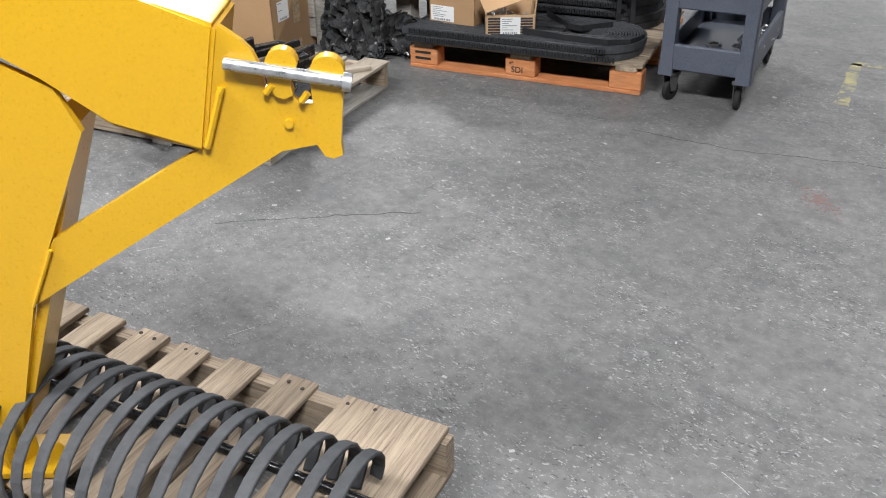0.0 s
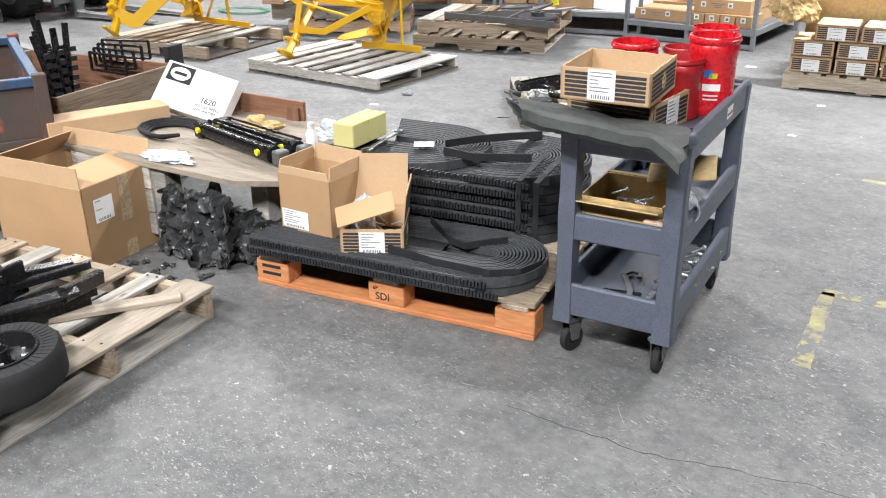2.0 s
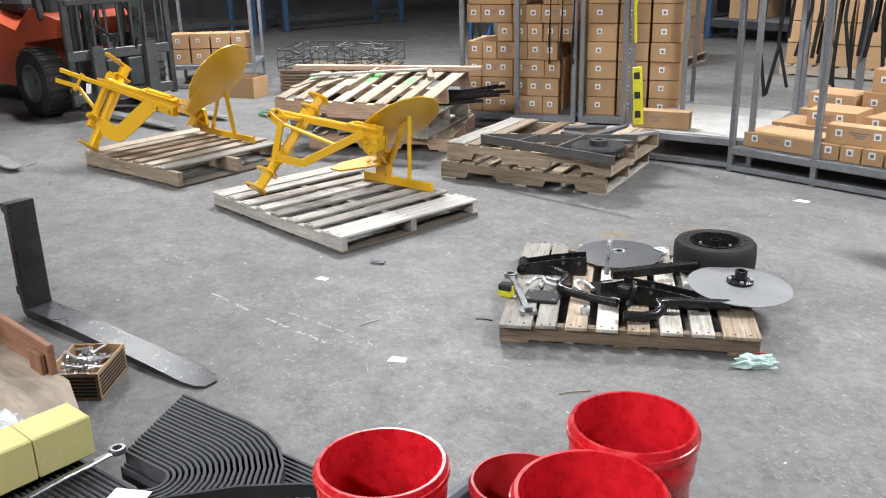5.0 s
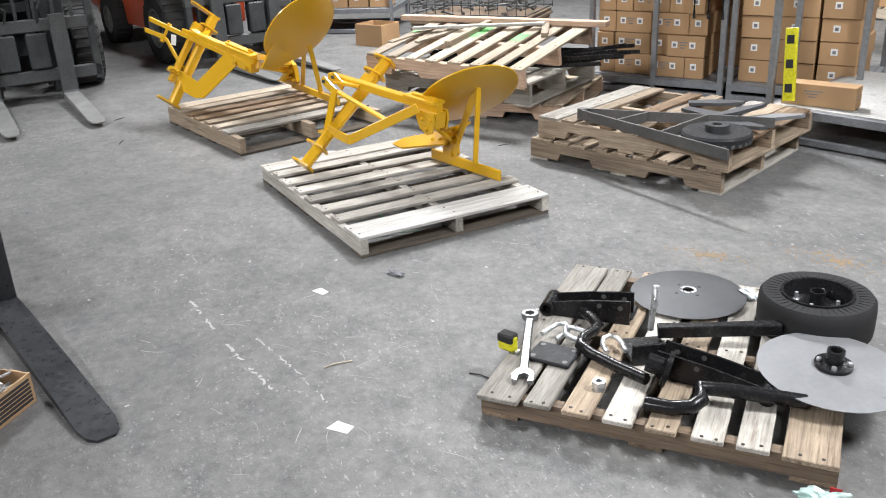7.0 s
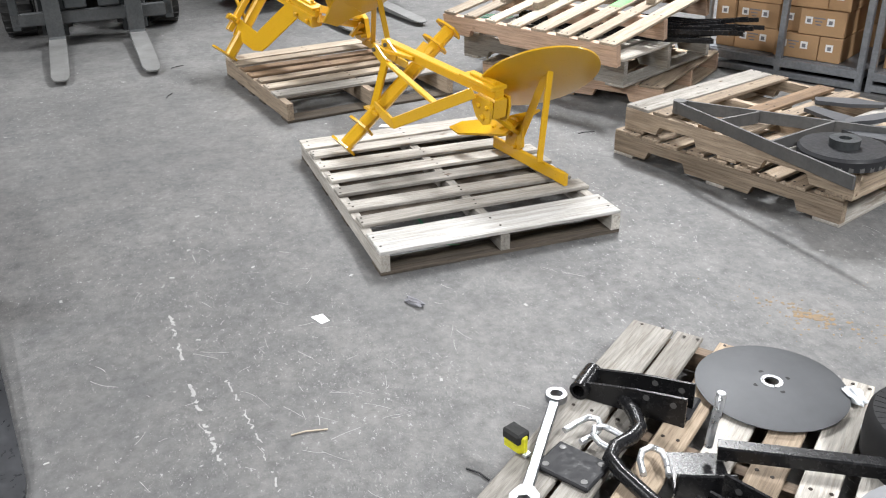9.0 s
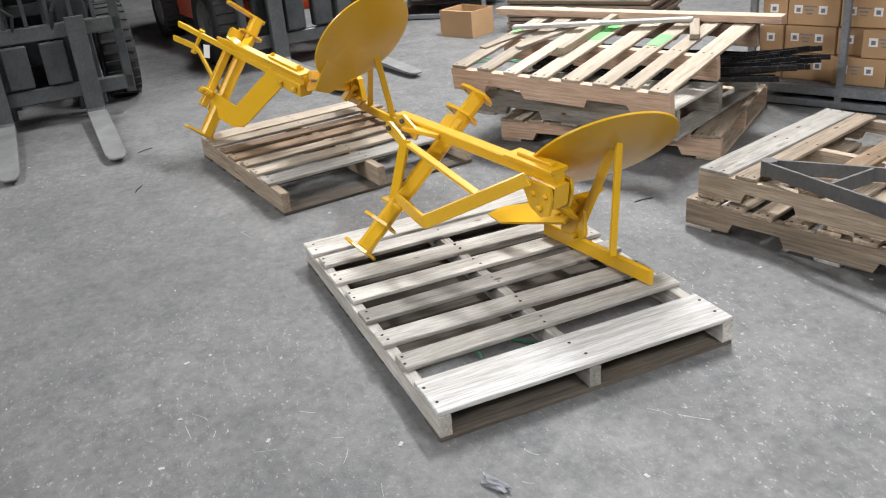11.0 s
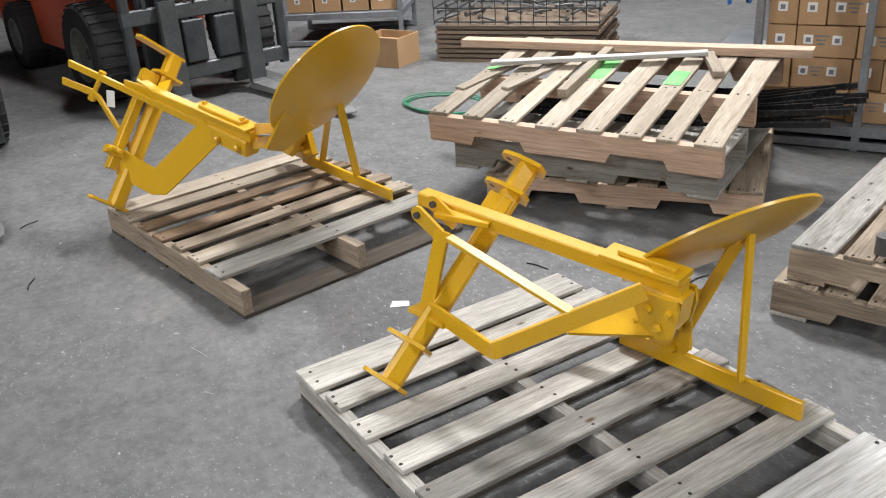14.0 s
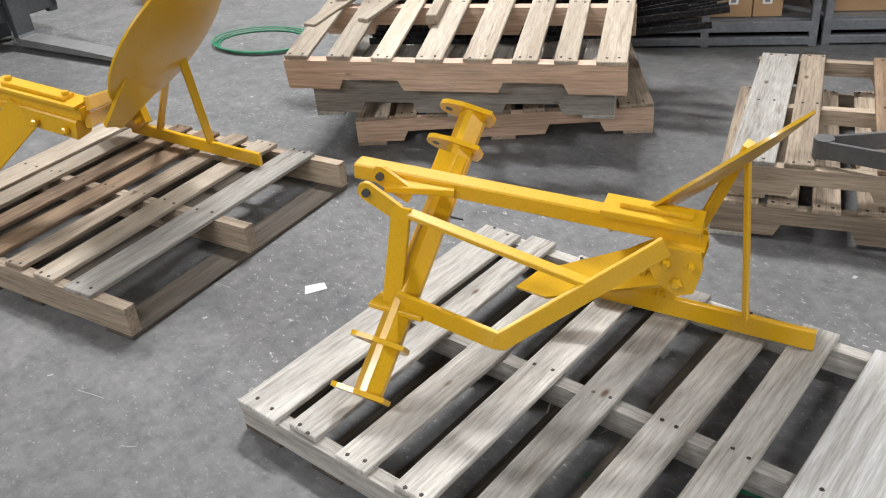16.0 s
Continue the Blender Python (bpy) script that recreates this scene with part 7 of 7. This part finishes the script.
# cartons on a pallet at the aisle's end
RP = pose(-2.1, 8.08, 0, 0, 0, 12)
pallet(RP, 1.1, 1.0, "pale new wooden pallet loaded with banded cartons", (WOOD_PALE, WOOD_PALE, WOOD_PALE), NINE[:8], 33, stringer_h=0.09)
k = 0
for row in range(3):
    for c in range(3 if row < 2 else 2):
        b = striped_box("carton", RP @ pose(0.03 + c * 0.30 + 0.14 * (row == 2), 0.03, 0.125 + row * 0.115, 0, 0, rnd.uniform(-2, 2)), 0.28, 0.34, 0.11, "charcoal banded carton with a white label on a pallet", seed=600 + k, torn=False)
        part("lid", block(B(), 0, 0, 0.1, 0.28, 0.34, 0.11), CARD_INSIDE, b)
        label_sheet(b, pose(0.08, -0.0016, 0.006), 0.12, 0.085, 3, seed=k)
        k += 1
flapped_box("carton", RP @ pose(0.05, 0.45, 0.125), 0.7, 0.5, 0.5, "large tan open carton on a pallet", [("front", 0.12, 100), ("left", 0.2, 120)], KRAFT)
crumpled("wrapping_paper", RP @ pose(-0.02, 0.2, 0.45), (0.16, 0.12, 0.2), KRAFT, "crumpled tan wrapping on cartons", "wrapping", 83, 5, 0.5)

# ---- steel frame and wheel on the pallet pair ----
CF = pose(-5.02, 7.72, 0.262, 0, 0, 10)
fr = thing("steel_frame", CF, "raw steel A-shaped frame on stacked pallets", "steel frame")
for a, b in (((0, 0.02, 0.03), (1.06, -0.02, 0.03)), ((0, 0.06, 0.03), (0.85, 0.62, 0.03)), ((0.30, 0.01, 0.03), (0.30, 0.24, 0.03)), ((0.62, 0.0, 0.03), (0.56, 0.42, 0.03))):
    part("rail", bar(B(), a, b, 0.012, 0.055, c=0.001), RAW_STEEL, fr)
part("nose", rod(B(), (0.0, 0.04, 0.0), (0.0, 0.04, 0.06), 0.03, 16), RAW_STEEL, fr, smooth=True)
ob = thing("closing_wheel", pose(-4.27, 8.07, 0.266), "dark cast steel wheel with a central hub on stacked pallets", "wheel")
part("wheel_disc", lathe(B(), [(0.16, 0.03), (0.165, 0.0), (0.175, 0.0), (0.178, 0.04), (0.168, 0.052), (0.05, 0.05), (0.05, 0.044), (0.15, 0.044)], 44, closed=True), DULL_BLACK, ob, smooth=True)
part("boss", lathe(B(), [(0.025, 0.04), (0.06, 0.04), (0.06, 0.085), (0.025, 0.085)], 24, closed=True), TRUCK_DARK, ob, smooth=True)
bm = B()
for i in range(26):
    block(bm, 0.160, -0.009, 0.0, 0.176, 0.009, 0.02, 0, pose(0, 0, 0, 0, 0, 360 * i / 26))
part("rim_teeth", bm, RAW_STEEL, ob)
for k, (x, y, a, tl, L_) in enumerate(((-4.62, 8.36, 45, -16, 0.26), (-4.50, 8.40, 35, -9, 0.34), (-4.60, 8.28, 12, -3, 0.36), (-4.85, 8.34, 10, 0, 0.4), (-4.95, 8.45, 55, 0, 0.3))):
    bm = B()
    plate(bm, [(0, -0.03), (L_ * 0.5, -0.05), (L_, -0.02), (L_ + 0.02, 0.01), (L_ * 0.6, 0.06), (0, 0.035)], 0.018, pose(0, 0, 0.012))
    solid("plow_share", bm, DISC_DARK if k != 1 else DISC_STEEL, pose(x, y, 0.262, 0, tl, a), "flat dark steel share blade on stacked pallets", "share blade", "loose share blades")
ob = thing("spirit_level", pose(-4.70, 8.98, 0.262, 0, 0, 20), "bright yellow spirit level standing against a rack", "spirit level")
lv = part("body", block(B(), -0.035, -0.012, 0, 0.035, 0.012, 0.42, 0.003), LEVEL_YELLOW, ob, m=pose(0, 0, 0, -8, -7, 0))
for z in (0.05, 0.19, 0.33):
    part("window", block(B(), -0.022, -0.0135, z, 0.022, 0.0135, z + 0.05), INK, lv, "dark vial window")
bm = sweep(B(), [(-4.78, 9.0, 0.85), (-4.77, 8.97, 1.1), (-4.75, 8.98, 1.5)], circle(0.012, 8))
solid("yellow_hose", bm, LEVEL_YELLOW, Matrix.Identity(4), "yellow rope hanging at a rack", "rope", smooth=True)

# ---- far shelves, baskets, hoses ----
SH = pose(-10.85, 7.85, 0, 0, 0, 55)
rack(SH, 1.0, 0.8, 1.5, 0.25, "grey steel rack with cartons behind the forklifts", 1)
for i in range(2):
    for j in range(4):
        carton(SH @ pose(0.03 + j * 0.24, 0.03, 0.282 + i * 0.18), 0.22, 0.3, 0.17, "small brown carton on a far rack", 700 + i * 4 + j, "cartons on far racks")
bk = thing("wire_basket", pose(-9.45, 8.55, 0, 0, 0, 42), "dark wire basket of steel fittings on stacked boards", "wire basket")
for i in range(8):
    part("board_layer", block(B(), 0.01 * (i % 2), 0, i * 0.035, 1.25 - 0.015 * (i % 3), 0.9, i * 0.035 + 0.024), WOOD_END, bk)
for i in range(14):
    for y in (0, 0.9):
        part("wire", rod(B(), (i * 0.096, y, 0.28), (i * 0.096, y, 0.50), 0.004, 5), TRUCK_DARK, bk)
for z in (0.3, 0.40, 0.50):
    part("hoop", sweep(B(), [(0, 0, z), (1.25, 0, z), (1.25, 0.9, z), (0, 0.9, z)], circle(0.006, 6), closed=True), TRUCK_DARK, bk)
bolts("fitting_pile", pose(-9.45, 8.55, 0.28, 0, 0, 42) @ pose(0.62, 0.45, 0.02), 90, (0.58, 0.4), "dull steel fittings heaped in a wire basket", 2.2, 77, 0.2, RAW_STEEL)
bm = B()
for k in range(3):
    sweep(bm, [V(0.28 * math.cos(a) * (1 + 0.06 * k), 0.2 * math.sin(a) * (1 + 0.05 * k), 0.006 + 0.008 * k) for a in [2 * math.pi * i / 30 for i in range(30)]], rect(0.012, 0.003), closed=True)
solid("strap_coil", bm, GREEN_STRAP, pose(-8.3, 8.0, 0, 0, 0, 20), "loose coil of green strapping on the floor", "strapping")
flapped_box("carton", pose(-9.75, 8.05, 0, 0, 0, 30), 0.35, 0.3, 0.22, "torn brown carton leaning on the floor", [("right", 0.15, 120), ("front", 0.12, 100)])
rnd = random.Random(101)
hose_x = [(-8.1, 10.6), (-7.4, 10.9), (-6.9, 11.2), (-4.6, 11.0), (-4.2, 11.2), (-3.8, 11.3), (-3.3, 11.4), (-2.8, 11.4)]
for k, (x, y) in enumerate(hose_x):
    st = thing("hose_stand", pose(x, y, 0, 0, 0, rnd.uniform(0, 60)), "steel stand hung with black hoses", "hose stand", "hose stands")
    part("post", block(B(), -0.03, -0.03, 0, 0.03, 0.03, 2.0, 0.004), RACK_STEEL, st)
    part("foot", block(B(), -0.3, -0.3, 0, 0.3, 0.3, 0.06, 0.01), RACK_STEEL, st)
    part("arm", bar(B(), (-0.35, 0, 1.9), (0.35, 0, 1.9), 0.04, 0.04), RACK_STEEL, st)
    for j in range(9):
        hx = -0.33 + j * 0.08
        l0 = rnd.uniform(0.2, 0.8)
        part("hose", sweep(B(), [(hx, 0, 1.92), (hx + 0.02, -0.06, 1.6), (hx + rnd.uniform(-0.05, 0.05), -0.07, l0 + 0.4), (hx + rnd.uniform(-0.06, 0.06), -0.05, l0)], circle(0.016, 6)), BLUE_PLASTIC if (k < 3 and j % 3 == 0) else RUBBER, st, smooth=True)
for k, (x, y, a, hgt) in enumerate(((-6.4, 13.6, 10, 0.9), (-4.6, 13.4, 5, 0.7), (-2.9, 13.2, -4, 1.0), (-8.6, 12.8, 20, 0.8), (-4.0, 11.9, 8, 0.25), (-2.5, 11.7, 0, 0.3))):
    pm = pose(x, y, 0, 0, 0, a)
    pallet(pm, 1.2, 1.0, "pale wooden pallet far down the hall", (WOOD_PALE, WOOD_PALE, WOOD_PALE), NINE, 200 + k)
    if k < 4:
        for j in range(int(hgt / 0.25)):
            for c in range(3):
                carton(pm @ pose(0.05 + c * 0.38, 0.05, 0.13 + j * 0.25), 0.36, 0.8, 0.24, "brown carton on a far pallet", 800 + k * 20 + j * 3 + c, "cartons on far pallets", ())
for k, x in enumerate((-12.5, -9.5, -6.5, -3.5, -0.5, 2.5)):
    rk = thing("pallet_rack", pose(x, 16.5, 0), "tall dark steel pallet rack with blue uprights and cartons", "pallet rack", "pallet racks")
    for xx in (0, 2.8):
        for yy in (0, 1.0):
            part("upright", block(B(), xx - 0.05, yy - 0.04, 0, xx + 0.05, yy + 0.04, 4.2, 0.004), BLUE_PAINT, rk)
    for z in (0.25, 1.6, 2.9):
        for yy in (0, 1.0):
            part("beam", bar(B(), (0, yy, z), (2.8, yy, z), 0.05, 0.12), TRUCK_DARK, rk)
        part("deck", block(B(), 0.05, 0.03, z + 0.06, 2.75, 0.97, z + 0.08), RACK_STEEL, rk)
for k in range(26):
    x = -12.3 + k * 0.62
    z = 0.335 if k % 2 else 1.685
    carton(pose(x, 16.6, z, 0, 0, rnd.uniform(-4, 4)), 0.5, 0.7, rnd.uniform(0.4, 0.9), "large brown carton on a pallet rack", 900 + k, "cartons on pallet racks", ())
for k, (x, y, a) in enumerate(((-16.5, 5.0, 90), (-16.5, 9.0, 90), (-16.5, 12.5, 90))):
    rk = thing("pallet_rack", pose(x, y, 0, 0, 0, a), "tall dark steel pallet rack with blue uprights by the far wall", "pallet rack", "pallet racks")
    for xx in (0, 2.8):
        for yy in (0, 1.0):
            part("upright", block(B(), xx - 0.05, yy - 0.04, 0, xx + 0.05, yy + 0.04, 4.2, 0.004), BLUE_PAINT, rk)
    for z in (0.25, 1.6, 2.9):
        for yy in (0, 1.0):
            part("beam", bar(B(), (0, yy, z), (2.8, yy, z), 0.05, 0.12), TRUCK_DARK, rk)


# ---- floor marks and litter ----
def stripe(m, L, W, seed):
    rnd = random.Random(seed)
    bm = B()
    n = max(4, int(L / 0.03))
    up = [(L * i / n, W / 2 + rnd.uniform(-0.008, 0.004)) for i in range(n + 1)]
    dn = [(L * i / n, -W / 2 + rnd.uniform(-0.004, 0.008)) for i in range(n + 1)]
    plate(bm, dn + up[::-1], 0.001, m @ pose(0, 0, 0.0006))
    return solid("floor_line", bm, LINE_YELLOW, Matrix.Identity(4), "worn yellow paint line on the concrete floor", "floor line", kind="structure")


stripe(pose(-0.69, 4.905, 0, 0, 0, 8), 1.6, 0.06, 1)
stripe(pose(-0.55, 4.30, 0, 0, 0, 101), 0.62, 0.06, 2)
stripe(pose(-0.99, 6.345, 0, 0, 0, 4), 0.16, 0.05, 3)
stripe(pose(-0.76, 6.355, 0, 0, 0, 4), 1.8, 0.055, 4)
CRACK = material("crack_dirt", (0.06, 0.058, 0.056), 0.9, bump=0)
SCRAPE = material("pale_scrape", (0.50, 0.495, 0.48), 0.8, 0, (0.3, 0.3, 0.295), 30, bump=0)
RED_SPRAY = material("faint_red_spray", (0.24, 0.125, 0.11), 0.8, 0, (0.17, 0.14, 0.135), 14, bump=0)
RUST_STAIN = material("ochre_stain", (0.26, 0.165, 0.075), 0.75, 0, (0.18, 0.155, 0.12), 9, bump=0)


def crack(name, pts, w, mat, label, category, seed, dash=0.0):
    rnd = random.Random(seed)
    bm = B()
    pts = [V(*p) for p in pts]
    line = []
    for a, b in zip(pts, pts[1:]):
        n = max(2, int((b - a).length / (0.009 if dash else 0.035)))
        for i in range(n):
            p = a.lerp(b, i / n)
            line.append(p + V(rnd.uniform(-1, 1), rnd.uniform(-1, 1), 0) * (0.008 if not dash else 0.0065))
    prev = None
    for i, p in enumerate(line[:-1]):
        if dash and (0.5 + 0.9 * noise.noise(V(i * 0.21, seed * 3.7, 0.4)) < dash or rnd.random() < dash * 0.4):
            continue
        q = line[i + 1]
        d = (q - p).normalized()
        s = V(-d.y, d.x, 0)
        w0 = w * rnd.uniform(0.25, 1.1)
        w1 = w * rnd.uniform(0.25, 1.1)
        z = 0.0007
        vs = [bm.verts.new(c + V(0, 0, zz)) for zz in (0.0001, z) for c in (p - s * w0 / 2, p + s * w0 / 2, q + s * w1 / 2, q - s * w1 / 2)]
        for f in ((4, 5, 6, 7), (0, 3, 2, 1), (0, 1, 5, 4), (1, 2, 6, 5), (2, 3, 7, 6), (3, 0, 4, 7)):
            bm.faces.new([vs[k] for k in f])
    return solid(name, bm, mat, Matrix.Identity(4), label, category, kind="structure")


crack("floor_crack", [(-1.15, 3.50, 0), (-0.68, 3.57, 0), (-0.3, 3.72, 0), (0.0, 3.77, 0), (0.6, 3.86, 0), (1.6, 4.2, 0)], 0.0035, CRACK, "dark crack running through the concrete", "crack", 5)
crack("floor_crack", [(-1.9, 1.9, 0), (-1.55, 2.25, 0), (-1.35, 2.42, 0)], 0.004, CRACK, "thin dark crack in the concrete", "crack", 6)
crack("floor_scratch", [(-4.28, 5.39, 0), (-3.9, 5.43, 0), (-3.42, 5.51, 0)], 0.013, SCRAPE, "pale chalky scrape across the concrete", "scratch", 7, 0.42)
crack("floor_scratch", [(-3.9, 5.53, 0), (-3.5, 5.62, 0), (-3.2, 5.66, 0)], 0.006, SCRAPE, "thin pale scrape on the concrete", "scratch", 8, 0.55)


rnd = random.Random(63)
bm = B()
for k in range(200):
    if k < 85:
        x, y = rnd.gauss(-3.6, 0.5), rnd.gauss(5.75, 0.32)
    else:
        x, y = rnd.uniform(-8.5, 0.8), rnd.uniform(1.0, 9.0)
    a, ln_, w = rnd.gauss(0.35, 0.7), rnd.uniform(0.015, 0.10), rnd.uniform(0.0004, 0.0010)
    bend = rnd.uniform(-0.08, 0.08)
    p, q = V(x, y, 0), V(x + ln_ * math.cos(a), y + ln_ * math.sin(a), 0)
    mid = (p + q) / 2 + V(-math.sin(a), math.cos(a), 0) * ln_ * bend
    sweep(bm, [p, p.lerp(mid, 0.55) + (mid - (p + q) / 2) * 0.2, mid, mid.lerp(q, 0.45) + (mid - (p + q) / 2) * 0.2, q], [(-w, 0.0002), (w, 0.0002), (w, 0.0006), (-w, 0.0006)])
solid("floor_scratches", bm, SCRAPE, Matrix.Identity(4), "fine pale hairline scratches in the concrete", "scratches", kind="stuff")


def splat(x, y, r, sx, a, mat, label, seed):
    rnd = random.Random(seed)
    bm = B()
    for k in range(170):
        d, an = abs(rnd.gauss(0, 0.5)) * r, rnd.uniform(0, 6.28)
        cx, cy = d * math.cos(an) * sx, d * math.sin(an)
        rr = rnd.uniform(0.002, 0.009) * (1.3 - min(d / r, 1))
        lathe(bm, [(rr, 0.0002), (rr * 0.9, 0.0007 + 0.000004 * k)], 7, pose(cx, cy, 0))
    return solid("floor_stain", bm, mat, pose(x, y, 0, 0, 0, a), label, "stain", kind="structure")


splat(-0.32, 3.33, 0.10, 2.2, -40, RED_SPRAY, "faint red spray mark on the concrete", 1)
splat(-3.60, 7.49, 0.17, 2.0, 35, RUST_STAIN, "ochre stain on the concrete", 2)
splat(-3.3, 7.9, 0.2, 2.2, 25, RUST_STAIN, "pale ochre stain on the concrete", 3)
for k, (x, y, a, s) in enumerate(((-4.12, 5.855, 20, 0.065), (-3.13, 5.60, 35, 0.075), (-6.06, 6.52, 60, 0.07), (-2.6, 8.6, 15, 0.09), (-3.3, 8.8, 10, 0.08), (-1.7, 7.7, 40, 0.06), (-1.6, 6.9, 5, 0.05))):
    bm = B()
    plate(bm, [(0, 0), (s, 0.006), (s * 0.96, s * 0.62), (s * 0.1, s * 0.66)], 0.0008, pose(0, 0, 0.0012))
    solid("paper_scrap", bm, PAPER, pose(x, y, 0, 0, 0, a), "small white paper scrap on the floor", "paper", "paper scraps")
crumpled("leaf_scrap", pose(-4.10, 6.22, 0, 0, 0, 30), (0.05, 0.02, 0.012), PRINT, "crumpled grey scrap on the floor", "scrap", 91, 3, 0.6)
rnd = random.Random(7)
bm = B()
for k in range(420):
    x, y = rnd.uniform(-9, 1.5), rnd.uniform(0.3, 9.5)
    s = rnd.uniform(0.003, 0.010)
    block(bm, -s, -s * rnd.uniform(0.3, 0.8), 0, s, s * rnd.uniform(0.3, 0.8), 0.002, 0, pose(x, y, 0.0, 0, 0, rnd.uniform(0, 180)))
solid("floor_chips", bm, SCRAPE, Matrix.Identity(4), "tiny pale chips and crumbs scattered on concrete", "debris", kind="stuff")
for k in range(16):
    x, y, a = rnd.uniform(-8, 0.5), rnd.uniform(4.6, 9.0), rnd.uniform(0, 180)
    bm = sweep(B(), [(0, 0, 0.003), (0.04, 0.006, 0.004), (rnd.uniform(0.07, 0.13), 0.0, 0.003)], rect(0.004, 0.003))
    solid("wood_splinter", bm, WOOD_PALE if k % 3 else DULL_BLACK, pose(x, y, 0, 0, 0, a), "thin splinter lying on the concrete", "splinter", "splinters")
for k, (x, y, a) in enumerate(((-4.75, 6.55, 20), (-4.55, 6.3, 60), (-4.95, 6.45, -20))):
    bm = sweep(B(), [(0, 0, 0.006), (0.08, 0.03, 0.012), (0.18, 0.02, 0.02), (0.26, 0.06, 0.008)], rect(0.012, 0.002))
    solid("strap_scrap", bm, GREEN_STRAP, pose(x, y, 0.0, 0, 0, a), "scrap of green strapping under a pallet", "strapping", "strap scraps")
